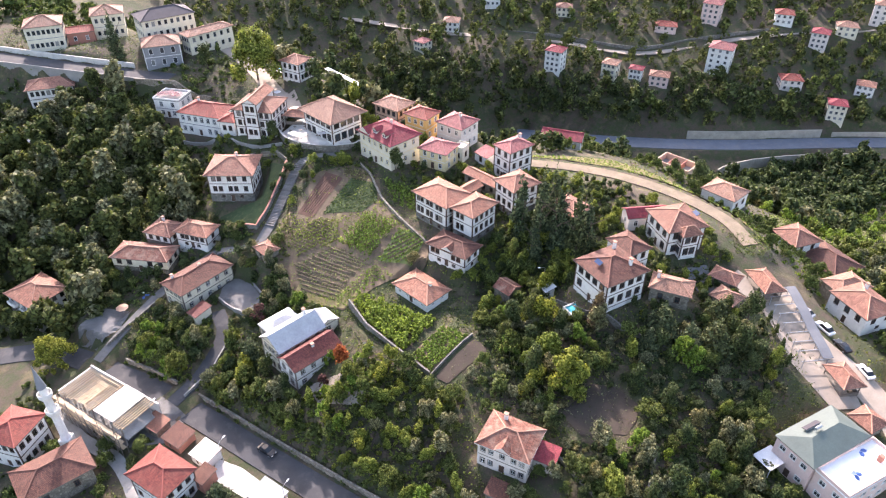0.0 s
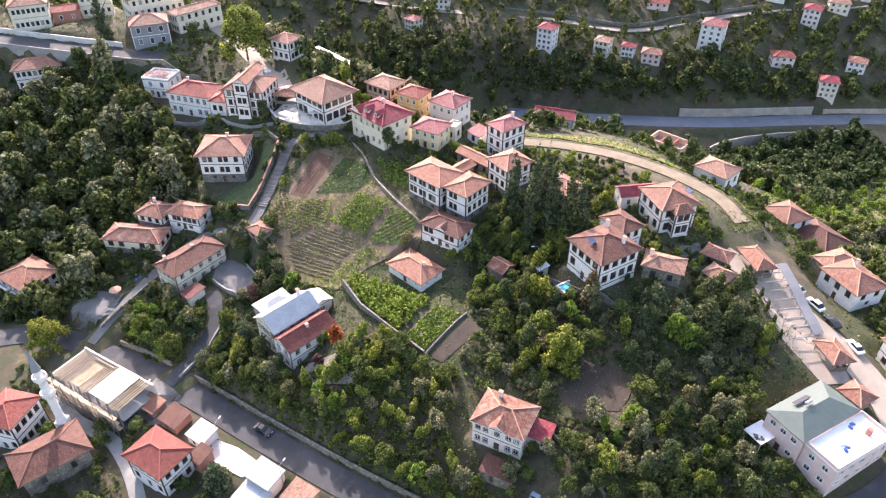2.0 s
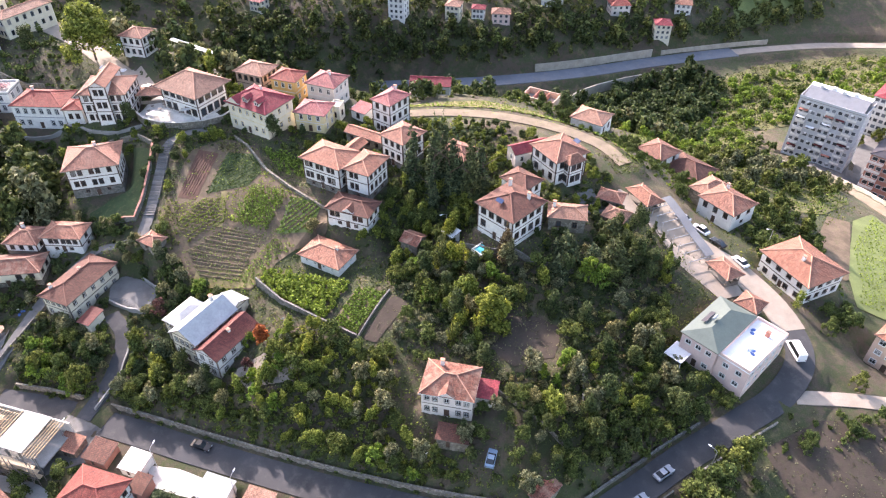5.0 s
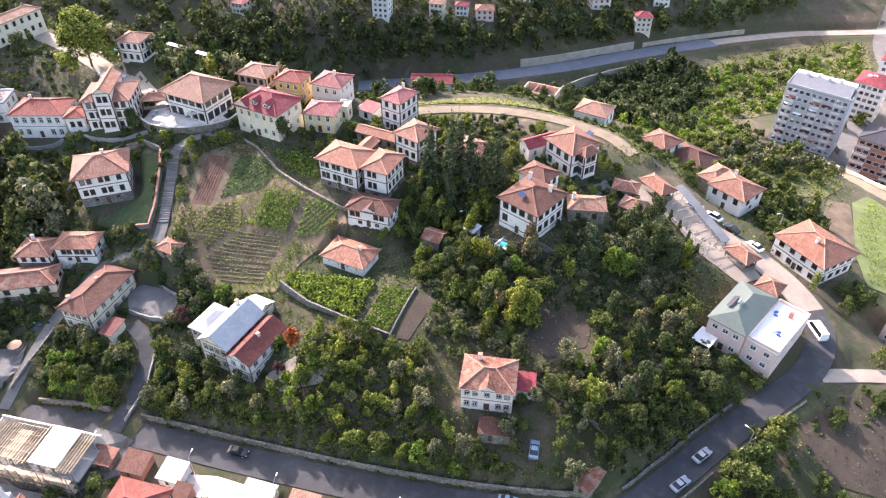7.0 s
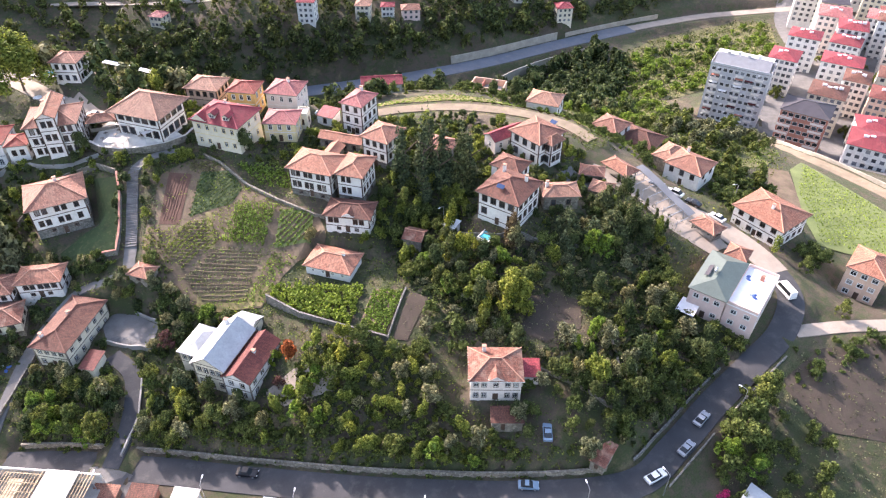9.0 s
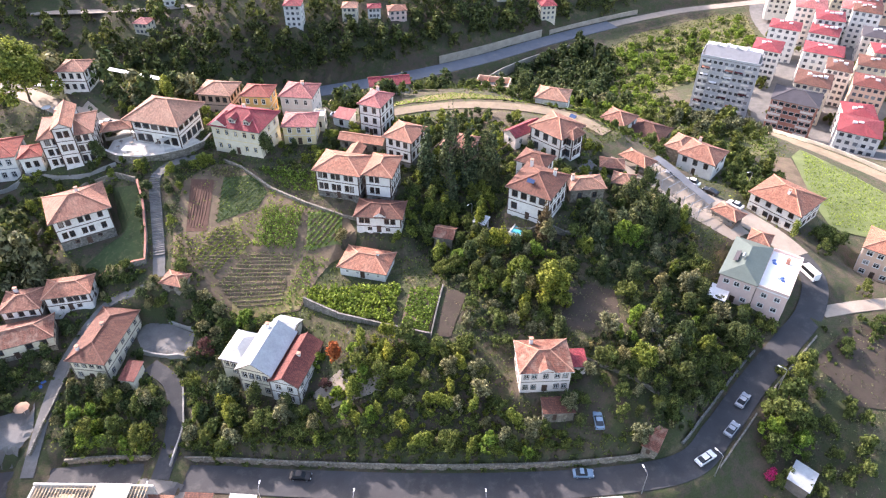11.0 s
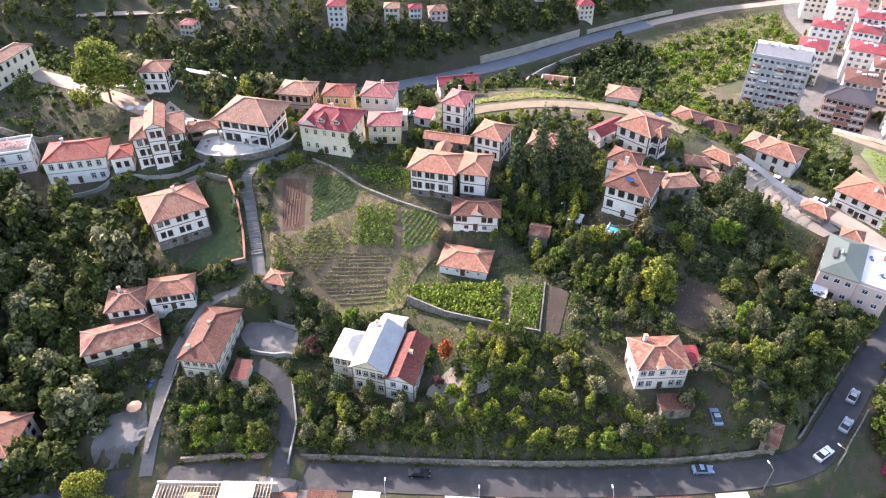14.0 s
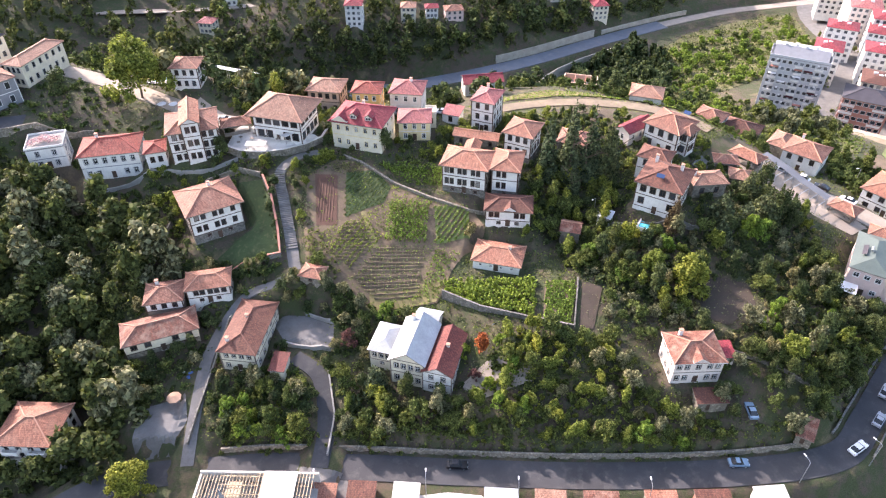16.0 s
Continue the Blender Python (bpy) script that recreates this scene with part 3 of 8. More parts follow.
def wall_mesh(w, d, base, top, openings, m, low=None, low_top=0.0, gable=None, rise=0.0):
    """Four outer walls with reveals cut for every opening; below low_top in another material. gable: "x" or "y", the way the ridge runs."""
    bm = bmesh.new()
    for side, ((ox, oy), (ux, uy), length, _) in sides_of(w, d).items():
        holes = openings.get(side, [])
        us = sorted({0.0, length, *[v for o in holes for v in (o[0], o[1])]})
        vs = sorted({base, top, *([low_top] if low and base < low_top < top else []), *[v for o in holes for v in (o[2], o[3])]})
        nx, ny = uy, -ux

        def pt(u, v, depth=0.0):
            return bm.verts.new((ox + ux * u - nx * depth, oy + uy * u - ny * depth, v))
        for u0, u1 in zip(us, us[1:]):
            for v0, v1 in zip(vs, vs[1:]):
                um, vm = (u0 + u1) / 2, (v0 + v1) / 2
                if any(o[0] < um < o[1] and o[2] < vm < o[3] for o in holes):
                    continue
                bm.faces.new((pt(u0, v0), pt(u1, v0), pt(u1, v1), pt(u0, v1))).material_index = 1 if low and vm < low_top else 0
        for u0, u1, v0, v1, *_ in holes:
            for a, b in (((u0, v0), (u1, v0)), ((u1, v0), (u1, v1)), ((u1, v1), (u0, v1)), ((u0, v1), (u0, v0))):
                bm.faces.new((pt(*a), pt(*a, 0.22), pt(*b, 0.22), pt(*b)))
        if (gable == "y" and side in ("front", "back")) or (gable == "x" and side in ("left", "right")):
            bm.faces.new((pt(0, top), pt(length, top), pt(length / 2, top + rise)))
    bmesh.ops.remove_doubles(bm, verts=bm.verts[:], dist=0.001)
    return finish(bm, "wall", [m, low or m])


def roof_face(bm, uvs, pts):
    """A sloping face, its first edge along the eave; tiles are laid by metres along and up it."""
    pts = [Vector(p) for p in pts]
    f = bm.faces.new([bm.verts.new(p) for p in pts])
    along = (pts[1] - pts[0]).normalized()
    up = f.normal if f.normal.length else Vector((0, 0, 1))
    bm.normal_update()
    up = f.normal.cross(along)
    for loop, p in zip(f.loops, pts):
        loop[uvs].uv = ((p - pts[0]).dot(along), (p - pts[0]).dot(up))
    return f


def roof_mesh(w, d, z, over, rise, kind, m, under):
    """Roof with fascia and soffit. Returns the mesh and the lines of its ridges and hips."""
    bm = bmesh.new()
    uvs = bm.loops.layers.uv.new("UVMap")
    a, b = w / 2 + over, d / 2 + over
    ze = z - over * rise / (min(w, d) / 2) * 0.5
    zt = z + rise
    c = [(-a, -b, ze), (a, -b, ze), (a, b, ze), (-a, b, ze)]
    if kind == "hip":
        run = min(a, b) * 0.96
        r1, r2 = ((-a + run, 0, zt), (a - run, 0, zt)) if a >= b else ((0, -b + run, zt), (0, b - run, zt))
        if a >= b:
            faces = [(c[0], c[1], r2, r1), (c[1], c[2], r2), (c[2], c[3], r1, r2), (c[3], c[0], r1)]
            lines = [(r1, r2), (c[0], r1), (c[3], r1), (c[1], r2), (c[2], r2)]
        else:
            faces = [(c[0], c[1], r1), (c[1], c[2], r2, r1), (c[2], c[3], r2), (c[3], c[0], r1, r2)]
            lines = [(r1, r2), (c[0], r1), (c[1], r1), (c[2], r2), (c[3], r2)]
    elif kind == "gable_x":
        r1, r2 = (-a, 0, zt), (a, 0, zt)
        faces, lines = [(c[0], c[1], r2, r1), (c[2], c[3], r1, r2)], [(r1, r2)]
    elif kind == "gable_y":
        r1, r2 = (0, -b, zt), (0, b, zt)
        faces, lines = [(c[1], c[2], r2, r1), (c[3], c[0], r1, r2)], [(r1, r2)]
    else:
        c = [(-a, -b, ze), (a, -b, ze), (a, b, zt), (-a, b, zt)]
        faces, lines = [tuple(c)], []
    for f in faces:
        roof_face(bm, uvs, f).material_index = 0
    t = Vector((0, 0, 0.2))
    for f in faces:
        low = [bm.verts.new(Vector(p) - t) for p in f]
        bm.faces.new(low[::-1]).material_index = 1
    rim = c if kind in ("hip", "shed") else ([c[0], c[1], r2, c[2], c[3], r1] if kind == "gable_x" else [c[0], r1, c[1], c[2], r2, c[3]])
    for p, q in zip(rim, rim[1:] + rim[:1]):
        p, q = Vector(p), Vector(q)
        bm.faces.new([bm.verts.new(v) for v in (p - t, q - t, q, p)]).material_index = 1
    return finish(bm, "roof", [m, under]), lines


RIDGES = {}


def ridge_mesh(p, q, r=0.14, roof=None):
    bm = bmesh.new()
    up = Vector((0, 0, 0.03))
    beam(bm, Vector(p) + up, Vector(q) + up, r, 6)
    return finish(bm, "ridge_tiles", RIDGES.get(roof.name, RIDGE) if roof else RIDGE)


def row(n, length, width, bottom, height, margin=0.9):
    """n openings, evenly set along a wall; in pairs if n is given as a list of middles."""
    mids = n if isinstance(n, (list, tuple)) else [margin + (length - 2 * margin) * (k + 0.5) / n for k in range(n)]
    return [(u - width / 2, u + width / 2, bottom, bottom + height, "window") for u in mids]


def volume(root, inv, key, wall, roof, h, storeys=2, kind="hip", rise=None, over=0.7, win=(4, 3, 3, 3), trim=TIMBER, sash=None, boards=True,
           size=(0.95, 1.5), low=None, low_top=0.0, chimneys=(), door=None, skip=(), under=GREYWOOD, style="house", sink=2.2, bands=True, simple=False):
    """One block of a house on its plot: walls, windows, boards, roof and chimneys as parts of root."""
    x, y, z, w, d, yaw, _ = PLOTS[key]
    m = inv @ pose(x, y, z, 0, 0, yaw)
    floor_h = (h - low_top) / storeys
    sash = sash or (TIMBER if trim is TIMBER else WHITEWOOD)
    ww, wh = size
    openings = {}
    for side, n in zip(("front", "right", "back", "left"), win):
        length = w if side in ("front", "back") else d
        o = []
        if n:
            for s in range(storeys):
                if (side, s) in skip:
                    continue
                bottom = low_top + s * floor_h + max(0.55, (floor_h - wh) * 0.52)
                o += row(n, length, ww, bottom, min(wh, floor_h - 0.7), 0.5)
            if low_top > 1.6:
                o += row(max(1, (n if isinstance(n, int) else len(n)) // 2), length, 0.8, low_top - 1.15, 0.7, 1.0)
        openings[side] = o
    if door:
        side, u, dw, dh, dz = door
        openings[side] = [o for o in openings[side] if o[1] < u - dw / 2 - 0.25 or o[0] > u + dw / 2 + 0.25 or o[2] > dz + dh + 0.2]
        openings[side].append((u - dw / 2, u + dw / 2, dz, dz + dh, "door"))
    rise = rise if rise is not None else min(w, d) * 0.22
    gable = {"gable_x": "x", "gable_y": "y"}.get(kind)
    part("wall", wall_mesh(w, d, -sink, h, openings, wall, low, low_top, gable, rise), root, m)
    for side, ((ox, oy), (ux, uy), length, turn) in sides_of(w, d).items():
        for u0, u1, v0, v1, what in openings[side]:
            at = m @ pose(ox + ux * (u0 + u1) / 2, oy + uy * (u0 + u1) / 2, (v0 + v1) / 2, 0, 0, turn)
            if what == "door":
                leaf = part("door", box_mesh(u1 - u0 - 0.02, 0.07, v1 - v0, TIMBER, -(v1 - v0) / 2, 0.01), root, at @ pose(0, 0.12, 0))
                part("handle", box_mesh(0.04, 0.06, 0.16, METAL), leaf, pose((u1 - u0) * 0.36, -0.06, 0))
                continue
            if simple:
                part("window", plain_window(u1 - u0, v1 - v0, trim, FARPANE if key.startswith("town_") or key.startswith("far_") or key == "tower_block" else PANE), root, at)
                continue
            casing, sash_mesh, pane_mesh = window_meshes(u1 - u0, v1 - v0, trim, sash, style)
            wob = part("window", casing, root, at)
            part("window_frame", sash_mesh, wob)
            part("pane", pane_mesh, wob)
        if boards:
            part("corner_board", box_mesh(0.24, 0.24, h - low_top, trim, low_top), root, m @ pose(ox, oy, 0))
        if bands:
            for s in range(storeys + (1 if low_top > 0.3 else 0)):
                zz = low_top + (storeys - s) * floor_h - (0.22 if s == 0 else 0.1)
                part("band_board", box_mesh(length - 0.26, 0.09, 0.2, trim), root, m @ pose(ox + ux * length / 2, oy + uy * length / 2, zz, 0, 0, turn))
    if kind == "flat":
        bm = bmesh.new()
        box(bm, -w / 2 - over, w / 2 + over, -d / 2 - over, d / 2 + over, h, h + 0.22)
        part("roof", finish(bm, "roof", roof), root, m)
        for side, ((ox, oy), (ux, uy), length, turn) in sides_of(w + 2 * over - 0.3, d + 2 * over - 0.3).items():
            part("parapet", box_mesh(length + 0.14, 0.16, rise, wall), root, m @ pose(ox + ux * length / 2, oy + uy * length / 2, h + 0.224, 0, 0, turn))
    else:
        mesh, lines = roof_mesh(w, d, h, over, rise, kind, roof, under)
        rob = part("roof", mesh, root, m)
        if roof not in (SHEET, GREENSHEET) and not key.startswith("town_"):
            for p, q in lines:
                part("ridge", ridge_mesh(p, q, 0.14, roof), rob)
    for cx, cy, ch in chimneys:
        top = h + rise + ch
        c = part("chimney", box_mesh(0.7, 0.6, top - h - 0.1, PALECONCRETE if ch > 0.9 else WHITE, h + 0.1, 0.02), root, m @ pose(cx, cy, 0))
        part("chimney_cap", box_mesh(0.9, 0.8, 0.16, RIDGE, top), c)
    return m


def house(name, label, key, *args, category="house", **kw):
    x, y, z, w, d, yaw, _ = PLOTS[key]
    at = pose(x, y, z, 0, 0, yaw)
    root = thing(name, label, category, at)
    inv = at.inverted()
    if "door" not in kw and not kw.get("simple") and min(w, d) > 5:
        kw["door"] = ("front", w * 0.5, 1.15, 2.1, 0.05)
    volume(root, inv, key, *args, **kw)
    return root, inv


for roof_kind, c in ((TILE_CRIMSON, (0.36, 0.07, 0.085)), (TILE_ROSE, (0.42, 0.17, 0.16)), (TILE_RED, (0.36, 0.1, 0.075)), (TILE_DARK, (0.2, 0.06, 0.05)), (TILE_BROWN, (0.22, 0.1, 0.07)), (BITUMEN, (0.07, 0.065, 0.07))):
    RIDGES[roof_kind.name] = surface("ridge_of_" + roof_kind.name, c, 0.8, 0.2, 1.5, 8, 0.3)


# foliage
def leaf_cloud(rng, blobs, count, size, flat=0.0):
    """Small four-sided leaf sprays scattered through the outer shells of lumpy blobs (x, y, z, rx, ry, rz)."""
    b = np.array(blobs, float)
    weight = (b[:, 3] * b[:, 4] + b[:, 4] * b[:, 5]) ** 1.0
    pick = rng.choice(len(b), count, p=weight / weight.sum())
    n = rng.normal(size=(count, 3))
    n /= np.linalg.norm(n, axis=1)[:, None]
    r = 1.02 - 0.5 * rng.random(count) ** 2.0 + 0.11 * rng.normal(size=count)
    p = b[pick, :3] + n * b[pick, 3:] * r[:, None]
    nn = n * 0.75 + rng.normal(size=(count, 3)) * 0.55 + np.array([0, 0, 0.35 + flat])
    nn /= np.linalg.norm(nn, axis=1)[:, None]
    t1 = np.cross(nn, rng.normal(size=(count, 3)))
    t1 /= np.linalg.norm(t1, axis=1)[:, None]
    t2 = np.cross(nn, t1)
    s = size * (0.55 + 0.9 * rng.random(count))[:, None]
    a = s * (0.6 + 0.5 * rng.random(count))[:, None]
    v = np.stack([p - t1 * s, p - t2 * a * 0.7 + nn * s * 0.15, p + t1 * s, p + t2 * a * 0.7 + nn * s * 0.15], 1)
    return v.reshape(-1, 3)


def quads_mesh(name, v, m):
    me = bpy.data.meshes.new(name)
    k = len(v) // 4
    me.vertices.add(len(v))
    me.vertices.foreach_set("co", np.asarray(v, np.float32).ravel())
    me.loops.add(len(v))
    me.loops.foreach_set("vertex_index", np.arange(len(v), dtype=np.int32))
    me.polygons.add(k)
    me.polygons.foreach_set("loop_start", np.arange(0, len(v), 4, dtype=np.int32))
    me.polygons.foreach_set("loop_total", np.full(k, 4, np.int32))
    me.update(calc_edges=True)
    me.validate()
    me.materials.append(m)
    return me


def broad_blobs(rng, h, r, lumps=15, base=0.3, core=0.55):
    """A crown of uneven lumps, some thrown well out of the main mass."""
    blobs = [(0, 0, h * 0.6, r * core, r * core, h * 0.48 * core)]
    stretch = (1 + 0.25 * rng.normal(), 1 + 0.25 * rng.normal())
    for _ in range(lumps):
        a, e = rng.random() * math.tau, rng.random() ** 0.8
        rr = r * (0.13 + 0.24 * rng.random() ** 1.5)
        k = r * (0.95 - 0.62 * e) * (0.75 + 0.4 * rng.random())
        blobs.append((math.cos(a) * k * stretch[0], math.sin(a) * k * stretch[1], h * (base + (1.04 - base) * e) - rr * 0.6, rr * (0.8 + 0.5 * rng.random()), rr, rr * (0.7 + 0.6 * rng.random())))
    return blobs


def trunk_mesh(rng, h, r, limbs=4):
    bm = bmesh.new()
    p = Vector((0, 0, -0.5))
    lean = Vector((rng.normal() * 0.05, rng.normal() * 0.05, 1))
    for k in range(3):
        q = p + lean * (h * 0.55 + 0.5) / 3 + Vector((rng.normal() * 0.05, rng.normal() * 0.05, 0)) * h * 0.2
        beam(bm, p, q, r * (1 - 0.22 * k), 7, r * (0.78 - 0.22 * k))
        if k:
            for _ in range(limbs // 2):
                a = rng.random() * math.tau
                beam(bm, q, q + Vector((math.cos(a), math.sin(a), 0.9)) * h * 0.24, r * 0.4, 5, r * 0.12)
        p = q
    return finish(bm, "trunk", BARK)


TREES = {}


def tree_kind(key, name, label, leaf, seed, h, r, count, size, shape="broad"):
    """One model of a tree, h metres high; others are copies of it, turned and scaled."""
    rng = np.random.default_rng(seed)
    if shape == "broad":
        v = leaf_cloud(rng, broad_blobs(rng, h, r, 21 if h < 15 else 34, 0.25, 0.5 if h < 15 else 0.75), count, size)
    elif shape == "bush":
        v = leaf_cloud(rng, broad_blobs(rng, h, r, 6, 0.15), count, size)
    elif shape == "cone":
        blobs = []
        for k in range(16):
            f = k / 15
            rad = r * (1 - f) ** 0.85 + 0.12
            for j in range(5 if f < 0.75 else 2):
                a = rng.random() * math.tau
                blobs.append((math.cos(a) * rad * 0.55, math.sin(a) * rad * 0.55, h * (0.08 + 0.9 * f) - rad * 0.12, rad * 0.55, rad * 0.55, 0.42 + rad * 0.1))
        v = leaf_cloud(rng, blobs, count, size, -0.3)
    else:
        blobs = [(rng.normal() * r * 0.2, rng.normal() * r * 0.2, h * (0.1 + 0.86 * k / 9), r * (1.05 - abs(k / 9 - 0.4)), r * (1.05 - abs(k / 9 - 0.4)), h * 0.09) for k in range(10)]
        v = leaf_cloud(rng, blobs, count, size)
    TREES[key] = (name, label, quads_mesh("crown", v, LEAF[leaf]), trunk_mesh(rng, h * (0.9 if shape != "broad" else 1.0), max(0.07, h * 0.022)), None)


def tree(key, x, y, scale=1.0, turn=None, tall=1.0, z=None, label="", group=""):
    name, lab, crown, trunk, proto = TREES[key]
    z = gz(x, y) if z is None else z
    turn = (x * 37.7 + y * 91.3) % 360 if turn is None else turn
    at = pose(x, y, z, 0, 0, turn) @ Matrix.Diagonal((scale, scale, scale * tall, 1))
    if proto is None:
        ob = thing(name, lab, "bush" if "bush" in name else "tree", at)
        part("trunk", trunk, ob)
        part("crown", crown, ob)
        TREES[key] = (name, lab, crown, trunk, ob)
    else:
        plain = proto.scale.copy()
        proto.scale = (1, 1, 1)
        ob = copy_thing(proto, at)
        proto.scale = plain
    return tagged(ob, label, "", group)


def ribbon(line, width, lift, m, name, label, skirt=0.5):
    """A street surface of even width along a line of centre points, with a skirt into the ground."""
    p = np.asarray(line, float)
    tan = np.gradient(p[:, :2], axis=0)
    tan /= np.linalg.norm(tan, axis=1)[:, None]
    nrm = np.c_[-tan[:, 1], tan[:, 0]]
    bm = bmesh.new()
    rows = []
    for (x, y, z), (nx, ny) in zip(p, nrm):
        rows.append([bm.verts.new((x + nx * width * k, y + ny * width * k, z + lift - (skirt if abs(k) > 0.5 else 0) - 0.05 * (abs(k) == 0.5))) for k in (-0.505, -0.5, 0, 0.5, 0.505)])
    for a, b in zip(rows, rows[1:]):
        for k in range(4):
            bm.faces.new((a[k], b[k], b[k + 1], a[k + 1]))
    bmesh.ops.recalc_face_normals(bm, faces=bm.faces[:])
    return thing(name, label, "road", Matrix(), finish(bm, name, m), kind="structure")


def offset_line(line, side):
    p = np.asarray(line, float)
    tan = np.gradient(p[:, :2], axis=0)
    tan /= np.linalg.norm(tan, axis=1)[:, None]
    q = p.copy()
    q[:, 0] -= tan[:, 1] * side
    q[:, 1] += tan[:, 0] * side
    return q


def wall_along(points, thick, height, m, name, label, below=2.5, level_top=False, coping=None):
    """A free-standing or retaining wall through plan points; its top follows the ground unless level."""
    pts = []
    for a, b in zip(points, points[1:]):
        n = max(1, int(math.dist(a[:2], b[:2]) / 2.5))
        for k in range(n):
            pts.append([a[i] + (b[i] - a[i]) * k / n for i in range(len(a))])
    pts.append(list(points[-1]))
    p = np.array([q[:2] for q in pts])
    top = np.array([q[2] for q in pts]) if len(pts[0]) > 2 else ground_z(p[:, 0], p[:, 1]) + height
    if level_top:
        top[:] = top.mean()
    tan = np.gradient(p, axis=0)
    tan /= np.linalg.norm(tan, axis=1)[:, None]
    nrm = np.c_[-tan[:, 1], tan[:, 0]] * thick / 2
    bm = bmesh.new()
    rows = []
    for (x, y), (nx, ny), t in zip(p, nrm, top):
        rows.append([bm.verts.new(c) for c in ((x - nx, y - ny, t - height - below), (x - nx, y - ny, t), (x + nx, y + ny, t), (x + nx, y + ny, t - height - below))])
    for a, b in zip(rows, rows[1:]):
        for k in range(3):
            bm.faces.new((a[k], b[k], b[k + 1], a[k + 1]))
    bm.faces.new(rows[0])
    bm.faces.new(rows[-1][::-1])
    bmesh.ops.recalc_face_normals(bm, faces=bm.faces[:])
    w = thing(name, label, "wall", Matrix(), finish(bm, name, m), kind="structure")
    if coping:
        bm = bmesh.new()
        rows = []
        for (x, y), (nx, ny), t in zip(p, nrm * 1.25, top):
            rows.append([bm.verts.new(c) for c in ((x - nx, y - ny, t + 0.004), (x - nx, y - ny, t + 0.12), (x + nx, y + ny, t + 0.12), (x + nx, y + ny, t + 0.004))])
        for a, b in zip(rows, rows[1:]):
            for k in range(4):
                bm.faces.new((a[k], b[k], b[(k + 1) % 4], a[(k + 1) % 4]))
        bmesh.ops.recalc_face_normals(bm, faces=bm.faces[:])
        part("coping", finish(bm, "coping", coping), w)
    return w


def inside(poly, x, y):
    x, y = np.asarray(x, float), np.asarray(y, float)
    hit = np.zeros(x.shape, bool)
    for (x1, y1), (x2, y2) in zip(poly, poly[1:] + poly[:1]):
        cross = ((y1 > y) != (y2 > y)) & (x < (x2 - x1) * (y - y1) / ((y2 - y1) or 1e-9) + x1)
        hit ^= cross
    return hit


def patch(name, label, poly, m, lift=0.06, step=1.2, category="garden"):
    """A cultivated patch: a sheet that follows the ground inside an outline."""
    xs, ys = [p[0] for p in poly], [p[1] for p in poly]
    gx, gy = np.arange(min(xs), max(xs) + step, step), np.arange(min(ys), max(ys) + step, step)
    X, Y = np.meshgrid(gx, gy)
    Z = ground_z(X.ravel(), Y.ravel()).reshape(X.shape) + lift
    bm = bmesh.new()
    vs = {}

    def v(i, j):
        if (i, j) not in vs:
            vs[i, j] = bm.verts.new((X[i, j], Y[i, j], Z[i, j]))
        return vs[i, j]
    mid = inside(poly, X[:-1, :-1] + step / 2, Y[:-1, :-1] + step / 2)
    for i, j in zip(*np.nonzero(mid)):
        bm.faces.new((v(i, j), v(i, j + 1), v(i + 1, j + 1), v(i + 1, j)))
    ends = [(np.array(p), np.array(q)) for p, q in zip(poly, poly[1:] + poly[:1])]
    for vert in bm.verts:
        if len(vert.link_faces) < 4:
            at, best = np.array(vert.co[:2]), None
            for p, q in ends:
                s = np.clip(np.dot(at - p, q - p) / np.dot(q - p, q - p), 0, 1)
                near = p + (q - p) * s
                if best is None or np.hypot(*(near - at)) < np.hypot(*(best - at)):
                    best = near
            if np.hypot(*(best - at)) < step * 1.5:
                best = best + 0.12 * step * np.array((noise.noise(vert.co * 0.9), noise.noise(vert.co * 0.9 + Vector((7, 3, 1)))))
                vert.co.x, vert.co.y, vert.co.z = best[0], best[1], gz(best[0], best[1]) + lift
    return thing(name, label, category, Matrix(), finish(bm, name, m), kind="structure")



# ---- the ground: one sheet to the horizon ----
def spaced(lo, hi, step, far, growth=1.16):
    mid = list(np.arange(lo, hi + 0.01, step))
    out, s, v = [], step, mid[-1]
    while v < far:
        s *= growth
        v += s
        out.append(v)
    low, s, v = [], step, mid[0]
    while v > -far:
        s *= growth
        v -= s
        low.append(v)
    return np.array(low[::-1] + mid + out)


gx, gy = spaced(-170, 330, 1.75, 3200), spaced(40, 346, 1.75, 3200)
GX, GY = np.meshgrid(gx, gy)
GZ = ground_z(GX.ravel(), GY.ravel())
rough = np.array([noise.noise((x * 0.12, y * 0.12, 0)) + 0.5 * noise.noise((x * 0.4, y * 0.4, 3)) for x, y in zip(GX.ravel(), GY.ravel())])
GZ = GZ + np.where(natural(GX.ravel(), GY.ravel()) - GZ == 0, rough * 0.10, rough * 0.02)
nx_, ny_ = len(gx), len(gy)
me = bpy.data.meshes.new("ground")
idx = np.arange(nx_ * ny_).reshape(ny_, nx_)
quads = np.stack([idx[:-1, :-1], idx[:-1, 1:], idx[1:, 1:], idx[1:, :-1]], -1).reshape(-1, 4)
me.from_pydata(np.c_[GX.ravel(), GY.ravel(), GZ].tolist(), [], quads.tolist())
me.polygons.foreach_set("use_smooth", np.ones(len(quads), bool))
me.materials.append(GROUND)
tagged(new("ground", me), "steep hillside of brown earth and patchy grass", "ground", kind="structure")

